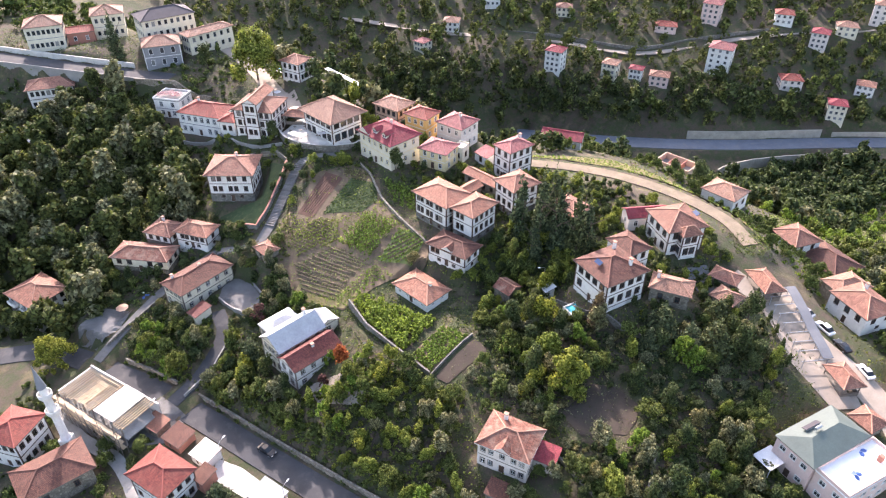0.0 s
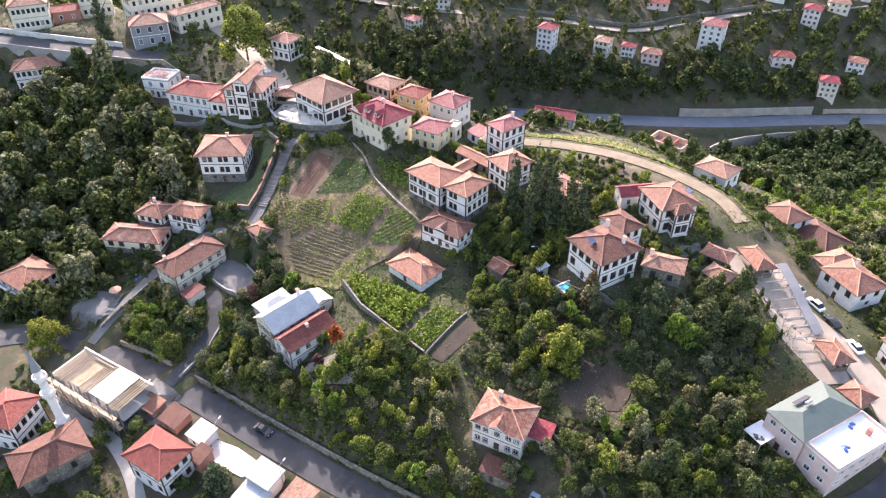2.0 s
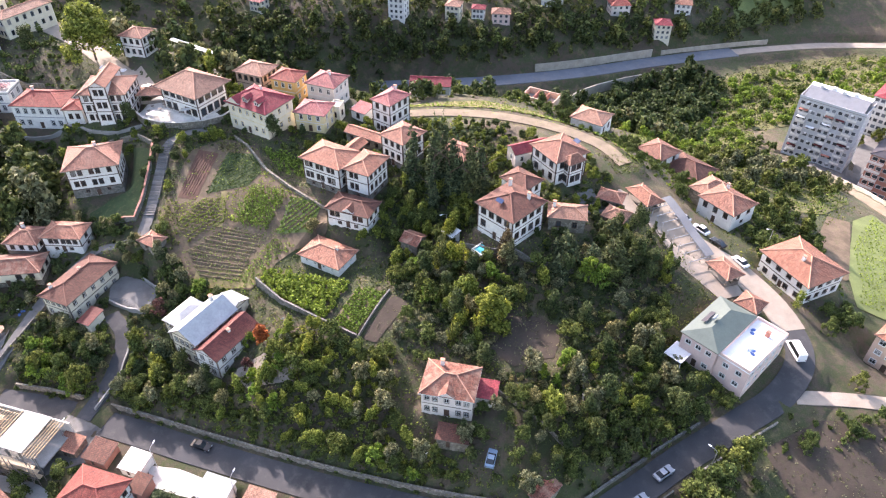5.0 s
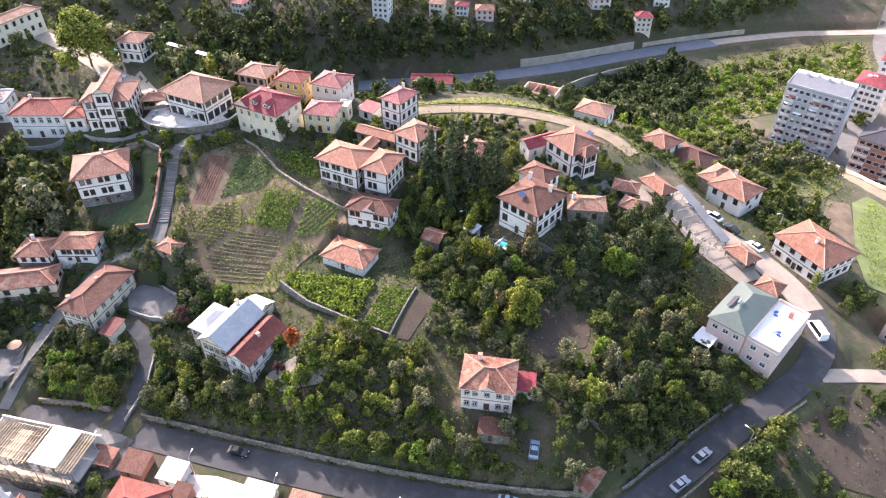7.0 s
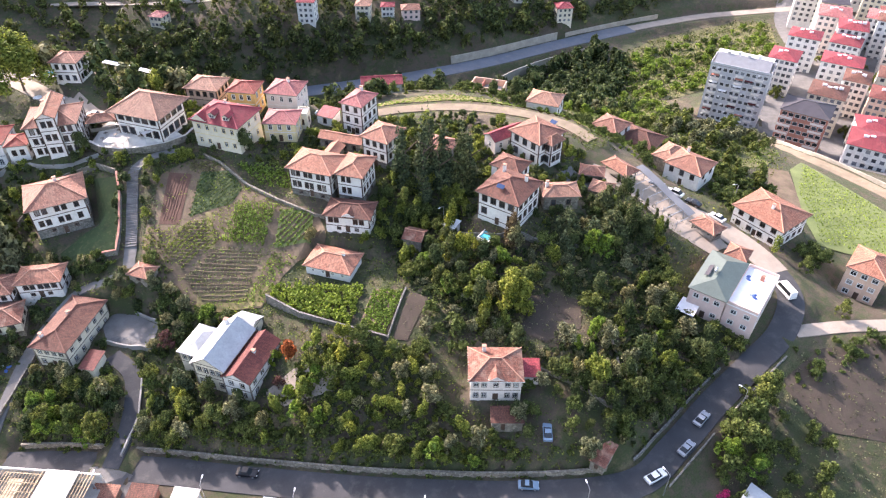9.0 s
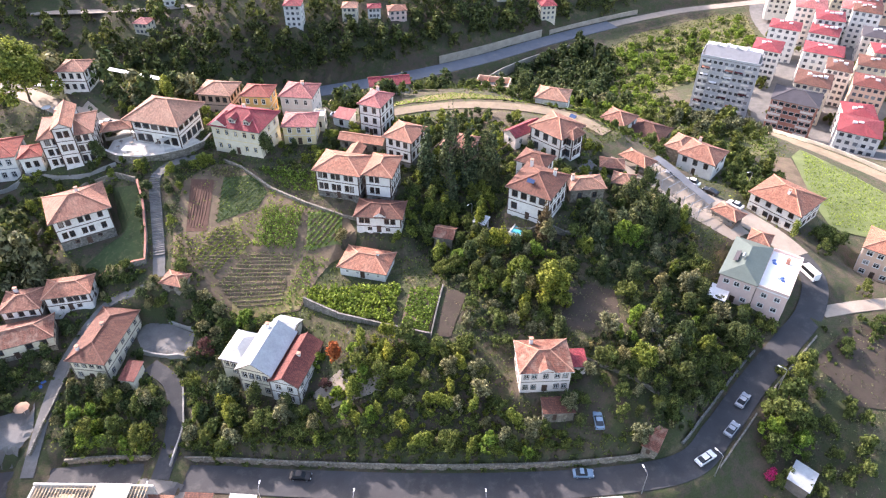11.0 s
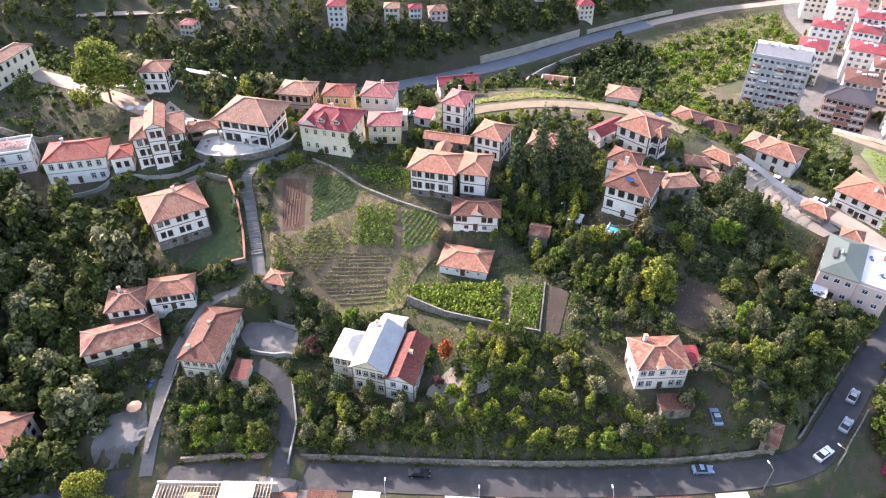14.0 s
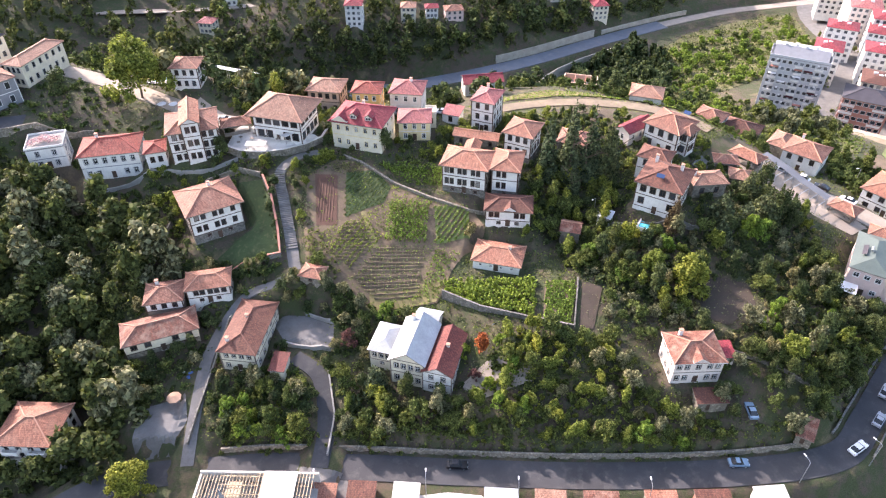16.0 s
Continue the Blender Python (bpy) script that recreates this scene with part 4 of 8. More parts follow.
line = STREETS["street"][1]
turn_at = int(np.argmax((line[:, 0] > 80) & (line[:, 1] > 84)))
ribbon(line[:turn_at + 1], 6.0, 0.0, SHADED_ASPHALT, "road", "grey asphalt street winding below the gardens")
# same street: shade in the lower stretch's colour, sunlight in the upper's
ribbon(line[turn_at:], 6.6, 0.004, DUSTY_LIT, "road", "sunlit dusty street climbing past the pergola")
ribbon(STREETS["side_street"][1], 3.6, 0.01, DUSTY_LIT, "road", "dusty concrete side street beside the block")
ribbon(STREETS["lane"][1], 2.6, 0.01, YARD, "road", "narrow cobbled lane between old houses")
ribbon(STREETS["stair_path"][1], 2.8, -0.08, YARD, "road", "cobbled stair path climbing beside the garden wall")
ribbon(STREETS["ridge_road"][1], 4.2, 0.05, DIRT, "road", "pale dirt track along the ridge")
line = STREETS["valley_road"][1]
ribbon(line[line[:, 0] < 252], 11.0, 0.12, VALLEYROAD, "road", "wide blue-grey asphalt road along the valley floor")
ribbon(line[line[:, 0] > 250.5], 7.0, 0.13, DUSTY_LIT, "road", "unpaved sandy end of the valley road")
ribbon(STREETS["town_road"][1], 5.0, 0.0, DIRT, "road", "pale road beside the apartment blocks")
ribbon(STREETS["hill_road"][1], 6.0, 0.0, DUSTY_LIT, "road", "pale paved road past the plane tree")
ribbon(STREETS["drive"][1], 3.6, 0.0, SHADED_ASPHALT, "road", "shaded gravel drive beside the old house")
ribbon(STREETS["terrace_road"][1], 8.0, 0.0, SHADED_ASPHALT, "road", "asphalt terrace below the school")
ribbon(STREETS["alley"][1], 3.0, 0.0, CONCRETE, "road", "grey concrete alley behind the building site")
ribbon(STREETS["far_road"][1], 5.0, 0.0, DUSTY_LIT, "road", "pale road across the far hillside")

# ---- houses ----
house("house", "three-storey white mansion with dark window boards and clay hip roof", "mansion_west", WHITE, TILE, 9.2, 2, low=STONE, low_top=2.6, win=([1.6, 3.2, 6.0, 7.6, 10.4], 4, 4, 4), over=0.9, chimneys=((1, 1.5, 0.5),))
gabled, gabled_inv = house("house", "white timber-framed house with tall central gable and red roof", "gabled_house", WHITE, TILE, 8.8, 3, win=([1.6, 3.4, 9.0, 10.8], 4, 4, 4), over=0.6, chimneys=((-2, 3, 0.6),), size=(1.0, 1.6))
house("restaurant", "open-sided restaurant building with broad clay hip roof", "restaurant", WHITE, TILE_PALE, 8.0, 2, over=1.5, win=(5, 4, 4, 4), size=(1.7, 2.1), style="shop", rise=3.2)
crimson, crimson_inv = house("house", "cream house with crimson tiled roof and dormers", "crimson_house", CREAM, TILE_CRIMSON, 8.2, 2, over=0.7, rise=2.8, win=(5, 3, 4, 3), trim=YELLOW, boards=False, chimneys=((0, 1, 0.5),))
house("house", "small yellow house with rose-red tiled hip roof", "yellow_house", YELLOW, TILE_ROSE, 5.8, 2, over=0.5, win=(3, 2, 2, 2), trim=WHITE, boards=False)
house("house", "white house under patched red and grey roofs", "twin_roof_house", WHITE, TILE_RED, 7.4, 2, over=0.4, win=(6, 3, 5, 3), trim=GREY, boards=False, chimneys=((-3, 1, 0.8),))
house("house", "white house with flowering creeper on its roof terrace", "terrace_house", WHITE, CONCRETE, 6.2, 2, kind="flat", rise=0.5, over=0.2, win=(2, 2, 2, 2), trim=GREY, boards=False)
house("house", "grey house with white corner boards and tiled roof", "grey_house", GREY, TILE_PALE, 8.0, 2, trim=WHITEWOOD, over=0.5, win=(3, 3, 3, 3), size=(1.2, 1.9), simple=True)
house("hall", "long cream building with dark hip roof", "cream_hall", CREAM, BITUMEN, 11.0, 3, trim=GREY, over=0.5, win=(8, 4, 8, 4), boards=False, bands=False, simple=True)
house("house", "low cream building with pale tiled hip roof", "cream_annex", CREAM, TILE_PALE, 7.0, 2, trim=GREY, over=0.5, win=(6, 3, 6, 3), boards=False, bands=False, simple=True)
house("house", "white house with dark timber bay beside a pool", "pool_house", WHITE, TILE, 6.6, 2, over=0.5, win=(3, 3, 2, 3), simple=True)
house("house", "salmon house with brown boards and pale tiled hip roof", "salmon_house", SALMON, TILE_PALE, 7.2, 2, over=0.6, win=(4, 3, 4, 3), size=(1.0, 1.4))
house("house", "orange house with red tiled hip roof", "orange_house", ORANGE, TILE_RED, 7.6, 2, over=0.5, win=(3, 2, 3, 2), trim=WHITE, boards=False)
house("house", "pale pink house with rose-red roof and balcony", "rose_house", BLUSH, TILE_ROSE, 7.6, 2, over=0.5, win=(3, 3, 3, 3), trim=WHITE, boards=False, chimneys=((1, 0, 0.8),))
house("house", "tall white house with rose-red gabled roof", "tower_house", WHITE, TILE_ROSE, 9.6, 3, over=0.5, win=(2, 3, 2, 3), chimneys=((-1, 3.2, 0.4),))
house("house", "white timber-framed house with clay hip roof", "garden_wing", WHITE, TILE, 8.4, 2, low=STONE, low_top=1.7, over=0.7, win=(3, 3, 3, 3))
manor, manor_inv = house("house", "large white mansion with dark boards and clay roofs", "manor", WHITE, TILE_ORANGE, 8.2, 2, low=STONE, low_top=1.7, over=0.8, win=([1.1, 2.4, 4.4, 5.7, 7.8, 9.1], 3, 4, 4), size=(0.85, 1.6))
volume(manor, manor_inv, "manor_wing", WHITE, TILE_ORANGE, 8.2, 2, low=STONE, low_top=1.7, over=0.7, win=([1.6, 3.0], 4, 2, 3), size=(0.85, 1.6))
cottage, _ = house("cottage", "white and pale blue cottage with mossy brown roof", "blue_cottage", WHITE, TILE_BROWN, 5.0, 1, low=WHITE, low_top=1.9, over=0.6, win=([1.3, 2.7, 7.4, 8.9], 2, 3, 2), size=(1.0, 1.4))
house("cottage", "low white cottage with broad orange clay roof", "long_cottage", WHITE, TILE_ORANGE, 2.9, 1, over=0.6, win=(4, 2, 3, 2), size=(0.6, 0.8), trim=WHITE, boards=False, bands=False, chimneys=((2.5, 0.5, 0.4),))
villa, villa_inv = house("house", "white half-timbered villa with brown tiled roof", "villa", WHITE, TILE_BROWN, 8.2, 2, low=WHITE, low_top=1.2, over=0.7, win=(4, 4, 4, 4), size=(1.3, 1.7), chimneys=((-3.5, 3.5, 0.5), (3, 2.5, 0.3)))
upper, upper_inv = house("house", "white villa with dark bay windows and clay roof", "upper_villa", WHITE, TILE, 7.2, 2, over=0.7, win=(3, 3, 3, 3), size=(1.3, 1.8))
roadside, roadside_inv = house("house", "white house beside the road with clay roof", "right_house", WHITE, TILE, 5.6, 1, low=WHITE, low_top=2.4, over=0.5, win=(3, 2, 3, 0), size=(1.1, 1.5), chimneys=((-2.5, 2.5, 0.5),), boards=False, bands=False)
house("house", "white house with patched orange clay roof", "orange_roof_house", WHITE, TILE_ORANGE, 6.2, 2, over=0.7, win=(4, 4, 3, 2), size=(1.2, 1.3), chimneys=((1, -2, 0.4),), boards=False)
stepped, stepped_inv = house("house", "stepped white house with clay roofs above the lane", "stepped_house", WHITE, TILE_ORANGE, 4.8, 1, low=WHITE, low_top=2.0, over=0.5, win=([2.0, 3.4, 5.2, 6.6, 8.2], 1, 4, 2), size=(1.0, 1.3))
volume(stepped, stepped_inv, "stepped_house_wing", WHITE, TILE, 4.0, 1, low=GREYWOOD, low_top=1.4, over=0.5, win=(3, 2, 3, 2), chimneys=((-1.5, 2.0, 0.5),))
house("house", "low cream house with long patched clay roof", "low_house", CREAM, TILE_PATCH, 4.4, 1, low=PALESTONE, low_top=1.4, over=0.5, win=(5, 2, 4, 2), size=(1.2, 1.3), boards=False)
house("house", "long cream house with brown tiled gabled roof", "long_house", CREAM, TILE_BROWN, 6.2, 2, over=0.6, win=(4, 5, 3, 5), size=(0.85, 1.25), chimneys=((-0.6, 1.5, 0.2), (-2.6, -5.5, 0.0)), kind="hip", trim=GREYWOOD)
metal, metal_inv = house("house", "cream timber house with steep grey-blue metal roof", "metal_roof_house", CREAM, SHEET, 7.4, 2, kind="gable_y", rise=2.6, over=0.5, win=(4, 4, 3, 4), trim=GREYWOOD, chimneys=((-1.5, 4.5, 0.4),))
pale, _ = house("house", "pale pink two-storey house with patched clay hip roof", "pale_house", BLUSH, TILE_PATCH, 6.4, 2, over=0.5, win=([1.1, 2.7, 5.0, 7.3, 8.9], 3, 4, 3), size=(0.85, 1.3), trim=GREYWOOD, boards=False, chimneys=((-2.2, 2.8, 0.4),), under=WHITEWOOD)
house("house", "plain white house with pale clay roof on the slope", "white_gable_house", WHITE, TILE_PALE, 5.4, 1, over=0.4, win=(0, 2, 2, 0), boards=False, bands=False)
house("shed", "ruined stone shed with sagging clay roof", "stone_shed", PALESTONE, TILE_PATCH, 4.2, 1, over=0.3, kind="gable_x", win=(0, 1, 0, 0), boards=False, bands=False, rise=1.2)
house("shed", "small garden shed with red clay roof", "garden_shed", PALESTONE, TILE_ORANGE, 2.0, 1, over=0.4, win=(1, 0, 0, 0), size=(0.8, 0.9), boards=False, bands=False)
house("house", "low house with weathered clay hip roof", "low_roof_house", WHITE, TILE, 3.4, 1, over=0.5, win=(2, 2, 2, 2), boards=False, bands=False)
house("house", "low house with sagging brown clay roofs", "low_roof_house_east", PALESTONE, TILE_BROWN, 3.4, 1, over=0.5, win=(2, 2, 2, 2), boards=False, bands=False)
pink, pink_inv = house("apartment_building", "pink block with white roof terrace and green roof", "pink_block", ROSE, GREENSHEET, 7.6, 2, over=0.4, win=(3, 5, 3, 4), size=(1.2, 1.2), trim=WHITE, boards=False, bands=False, rise=1.6)
house("apartment_building", "brown brick-pink block beside the side street", "roadside_block", SALMON, TILE_ORANGE, 8.6, 3, over=0.4, win=(3, 3, 3, 3), size=(1.3, 1.3), trim=WHITE, boards=False, bands=False)
house("house", "wide white house with dark window boards and clay roof", "west_house", WHITE, TILE, 7.6, 2, over=0.7, win=(8, 4, 6, 4), simple=True)
house("school", "cream school building with rows of windows", "school", CREAM, TILE_PALE, 9.4, 2, over=0.5, win=(7, 5, 6, 5), trim=GREY, boards=False, simple=True)
house("prayer_house", "stone prayer house with broad clay hip roof", "prayer_house", PALESTONE, TILE_BROWN, 5.6, 1, over=0.9, win=(4, 2, 3, 2), size=(0.9, 1.6), boards=False, bands=False)
house("house", "white timber house with bright red hip roof", "red_house", WHITE, TILE_RED, 7.2, 2, over=0.7, win=(4, 3, 3, 3))
house("house", "white timber house with dark boards and red roof", "timber_house", WHITE, TILE_RED, 8.4, 2, over=0.6, win=(4, 4, 3, 3))
corner, corner_inv = house("apartment_building", "white apartment house with balconies and clay roof", "corner_block", WHITE, TILE_ORANGE, 10.6, 4, over=0.6, win=(4, 4, 4, 4), boards=False, bands=False, simple=True)
tower, tower_inv = house("apartment_building", "eight-storey pale grey apartment block with balconies", "tower_block", BLOCKGREY, CONCRETE, 26.0, 8, kind="flat", rise=0.9, over=0.2, win=(10, 3, 0, 3), size=(1.5, 1.4), trim=WHITE, boards=False, bands=False, simple=True)
rust, rust_inv = house("apartment_building", "rust-red apartment block with pale balconies", "rust_block", BRICKRED, BITUMEN, 21.0, 6, over=0.5, win=(7, 3, 0, 3), size=(1.8, 1.5), trim=WHITE, boards=False, bands=False, rise=2.6, simple=True)

volume(gabled, gabled_inv, "gable_bay", WHITE, TILE_ORANGE, 11.4, 3, kind="gable_y", rise=1.5, over=0.4, win=([1.4, 3.0], 0, 0, 0), size=(1.0, 1.6))
volume(upper, upper_inv, "villa_bay", WHITE, TILE, 6.7, 2, over=0.5, win=(1, 2, 0, 1), size=(1.2, 1.8), rise=1.5)
volume(roadside, roadside_inv, "right_house_wing", PALESTONE, TILE_PALE, 4.6, 1, over=0.5, win=(0, 2, 2, 0), boards=False, bands=False)
volume(villa, villa_inv, "villa_extension", PALESTONE, TILE_PALE, 4.2, 1, over=0.5, win=(2, 1, 0, 1), boards=False, bands=False, chimneys=((-3.2, 0.5, 0.9),))
volume(villa, villa_inv, "villa_back", WHITE, TILE_BROWN, 6.6, 2, over=0.5, win=(2, 2, 2, 2), boards=False)
volume(metal, metal_inv, "metal_wing_west", CREAM, SHEET, 5.6, 1, low=CREAM, low_top=2.6, over=0.4, win=([1.1, 2.6, 4.1], 0, 2, 3), trim=GREYWOOD, size=(0.9, 1.4), rise=1.2)
volume(metal, metal_inv, "metal_wing_east", WHITE, TILE_DARK, 6.0, 2, over=0.4, win=(2, 4, 2, 0), trim=GREYWOOD, size=(0.9, 1.3), kind="gable_y", rise=1.9, chimneys=((0.6, 0.5, 0.2),))
volume(metal, metal_inv, "metal_wing_back", CREAM, SHEET, 6.8, 2, over=0.3, win=(0, 1, 2, 1), trim=GREYWOOD, kind="gable_x", rise=1.4)
volume(pink, pink_inv, "pink_terrace", ROSE, PAINTED, 6.2, 2, kind="flat", rise=0.75, over=0.1, win=(2, 5, 2, 0), size=(1.2, 1.2), trim=WHITE, boards=False, bands=False)
volume(manor, manor_inv, "manor_link", PALESTONE, TILE_ORANGE, 3.4, 1, kind="gable_x", rise=1.0, over=0.5, win=(4, 0, 2, 0), boards=False, bands=False, size=(0.8, 1.2))
volume(manor, manor_inv, "manor_court", PALESTONE, TILE_ORANGE, 3.2, 1, kind="gable_y", rise=0.9, over=0.5, win=(0, 2, 0, 2), boards=False, bands=False, size=(0.8, 1.2))
house("house", "small house with bright red hip roof", "small_red_house", WHITE, TILE_RED, 4.8, 1, over=0.5, win=(2, 2, 1, 1), boards=False, bands=False)
house("house", "low pale pink house with crimson sheet roof", "crimson_long_house", BLUSH, TILE_CRIMSON, 4.0, 1, kind="gable_x", rise=1.3, over=0.4, win=(3, 1, 2, 1), boards=False, bands=False, trim=WHITE)
house("house", "low house with crimson gabled roofs below the ridge", "crimson_low_house", WHITE, TILE_CRIMSON, 4.6, 1, kind="gable_x", rise=1.6, over=0.5, win=(4, 1, 3, 1), boards=False, bands=False, simple=True)
house("shed", "small shed with rose-red lean-to roof", "crimson_shed", WHITE, TILE_ROSE, 3.0, 1, kind="shed", rise=0.8, over=0.3, win=(1, 0, 0, 0), boards=False, bands=False)
house("shed", "small cream annex with flat roof", "yellow_annex", CREAM, PALECONCRETE, 4.4, 1, kind="flat", rise=0.4, over=0.1, win=(1, 1, 0, 0), boards=False, bands=False)
house("house", "half-hidden house with old clay roof on the ridge", "ridge_house", PALESTONE, TILE, 4.6, 1, over=0.5, win=(3, 2, 2, 2), boards=False, bands=False)
house("school", "low red school hall between two cream buildings", "school_hall", BRICKRED, TILE_RED, 4.6, 1, kind="gable_x", rise=1.2, over=0.3, win=(2, 1, 0, 1), boards=False, bands=False, simple=True, trim=WHITE)
house("school", "cream school wing with tall windows and tiled roof", "school_east", CREAM, TILE_PALE, 9.4, 2, over=0.5, win=(5, 4, 5, 4), trim=GREY, boards=False, simple=True)

# dormers, balconies and other parts of single houses
for dx in (-1.0, 3.2):
    m = crimson_inv @ pose(*PLOTS["crimson_house"][:3], 0, 0, PLOTS["crimson_house"][5]) @ pose(dx, -3.2, 8.2)
    part("dormer", wall_mesh(1.8, 2.4, 0.2, 1.7, {"front": [(0.2, 0.85, 0.75, 1.45, "w"), (0.95, 1.6, 0.75, 1.45, "w")]}, CREAM, None, 0, "y", 0.7), crimson, m)
    part("dormer_roof", roof_mesh(1.8, 2.4, 1.7, 0.25, 0.75, "gable_y", TILE_CRIMSON, GREYWOOD)[0], crimson, m)
    for wx in (-0.375, 0.375):
        part("window", plain_window(0.65, 0.7, WHITE), crimson, m @ pose(wx, -1.2, 1.1))


def front_gable(root, key, x, h, w, depth, rise, wall, roof):
    """A small gable that rises from the eave in the middle of the front roof slope."""
    d = PLOTS[key][4]
    m = pose(x, -d / 2 + depth / 2 - 0.35, h)
    part("gable_wall", wall_mesh(w, depth, -0.5, 0.35, {}, wall, None, 0, "y", rise), root, m)
    part("gable_roof", roof_mesh(w, depth, 0.35, 0.25, rise, "gable_y", roof, WHITEWOOD)[0], root, m)


front_gable(pale, "pale_house", 0.0, 6.4, 2.6, 3.2, 1.0, BLUSH, TILE_PATCH)
front_gable(cottage, "blue_cottage", 0.4, 5.0, 2.4, 2.6, 0.9, WHITE, TILE_BROWN)
front_gable(crimson, "crimson_house", -4.4, 8.2, 4.0, 5.0, 1.5, CREAM, TILE_CRIMSON)


def balcony(root, m, w, d, z, wall, depth_side=-1):
    """A concrete balcony with a solid front, on the front wall of a block d deep."""
    slab = part("balcony", box_mesh(w, 1.3, 0.18, PALECONCRETE), root, m @ pose(0, -d / 2 - 0.66, z))
    part("balcony_front", box_mesh(w, 0.1, 0.9, wall, 0.18), slab, pose(0, -0.6, 0.004))
    for sx in (-1, 1):
        part("balcony_side", box_mesh(0.1, 1.15, 0.9, wall, 0.18), slab, pose(sx * (w / 2 - 0.05), 0.02, 0.004))


def balcony_mesh(wall):
    """A small far balcony: slab and solid parapet in one mesh."""
    key = ("balcony", wall.name)
    if key not in MESHES:
        bm = bmesh.new()
        box(bm, -1.7, 1.7, -0.6, 0.6, 0, 0.18)
        box(bm, -1.7, 1.7, -0.6, -0.5, 0.18, 1.05)
        for sx in (-1.7, 1.6):
            box(bm, sx, sx + 0.1, -0.5, 0.6, 0.18, 1.05)
        MESHES[key] = finish(bm, "balcony", wall)
    return MESHES[key]


for root, inv, key, xs, n, fh, wallm in ((tower, tower_inv, "tower_block", (-9.5, 0.5, 8.5), 8, 3.25, WHITE), (rust, rust_inv, "rust_block", (-6.6, 5.6), 6, 3.5, BLUSH), (corner, corner_inv, "corner_block", (-2.6, 3.0), 4, 2.65, WHITE)):
    x, y, z, w, d, yaw, _ = PLOTS[key]
    for k in range(1, n):
        for bx in xs:
            balcony(root, inv @ pose(x, y, z, 0, 0, yaw) @ pose(bx, 0, 0), 3.4 if key != "rust_block" else 5.2, d, k * fh + 0.1, wallm)
x, y, z, w, d, yaw, _ = PLOTS["tower_block"]
m = tower_inv @ pose(x, y, z, 0, 0, yaw)
part("penthouse", roof_mesh(22.6, 11.0, 26.3, 0.2, 3.4, "gable_x", GREY, GREY)[0], tower, m)
part("penthouse_wall", wall_mesh(22.6, 11.0, 26.2, 26.3, {}, GREY, None, 0, "x", 3.3), tower, m)
part("roof_slab", box_mesh(23.4, 4.6, 0.2, PAINTED, 29.2), tower, m @ pose(0, 1.8, 0))
for k, (bx, fl) in enumerate(((-9.5, 1), (-9.5, 5), (-9.5, 6), (0.5, 2), (0.5, 5), (0.5, 6), (8.5, 3), (-5, 4), (4.4, 1), (4.6, 6))):
    part("awning", box_mesh(3.3, 1.0, 0.12, (TILE_CRIMSON, PAINTED, BRICKRED)[k % 3]), tower, m @ pose(bx, -d / 2 - 1.0, fl * 3.25 + 2.5, 18, 0, 0))
for k in range(14):
    part("air_conditioner", box_mesh(0.9, 0.4, 0.7, PAINTED, 0, 0.04), tower, m @ pose(-11.4 + (k * 5 % 23) + 0.35, -d / 2 - 0.22, 2.0 + 3.25 * (k * 3 % 8)))
for k in range(4):
    part("lift_head", box_mesh(1.4, 1.6, 1.2, WHITE, 29.32), tower, m @ pose(-7 + 4.2 * k, 0.5 + (k % 2), 0))
x, y, z, w, d, yaw, _ = PLOTS["pink_block"]
m = pink_inv @ pose(x, y, z, 0, 0, yaw)
for k, (sx, sy) in enumerate(((-2.2, -2.2), (-2.2, -0.2))):
    rack = part("solar_panel", box_mesh(2.0, 1.1, 0.08, BITUMEN), pink, m @ pose(sx, sy, 8.9, 24, 0, 270))
    part("panel_stand", box_mesh(1.8, 0.08, 0.9, METAL, -0.9), rack, pose(0, 0.3, 0))
tank = bmesh.new()
beam(tank, (-0.8, 0, 0), (0.8, 0, 0), 0.32, 12)
part("water_tank", finish(tank, "tank", METAL), pink, m @ pose(-0.9, -1.2, 9.6, 0, 0, 90))
part("entrance_roof", box_mesh(4.2, 5.0, 0.12, PAINTED, 2.9), pink, m @ pose(-3.0, -9.0, 0))
for sx in (-4.9, -1.1):
    part("post", box_mesh(0.14, 0.14, 3.0, PAINTED, -0.1), pink, m @ pose(sx, -11.2, 0))
x, y, z, w, d, yaw, _ = PLOTS["pink_terrace"]
m = pink_inv @ pose(x, y, z, 0, 0, yaw)
part("chimney", box_mesh(0.7, 0.6, 1.9, WHITE, 6.42, 0.02), pink, m @ pose(-0.4, -2.2, 0))
part("chimney", box_mesh(0.9, 0.8, 1.5, BRICKRED, 6.42, 0.02), pink, m @ pose(0.6, 4.4, 0))
for root, inv, key, px, py, pz in ((villa, villa_inv, "villa", -0.5, -3.6, 9.9), (upper, upper_inv, "upper_villa", 2.5, 3.2, 9.4)):
    x, y, z, w, d, yaw, _ = PLOTS[key]
    panel = part("solar_panel", box_mesh(1.9, 1.1, 0.08, surface("solar_glass_" + key, (0.03, 0.06, 0.14), 0.15, 0.1)), root, inv @ pose(x, y, z, 0, 0, yaw) @ pose(px, py, pz, 30, 0, 0))
    part("panel_stand", box_mesh(1.7, 0.08, 0.8, METAL, -0.8), panel, pose(0, 0.3, 0))

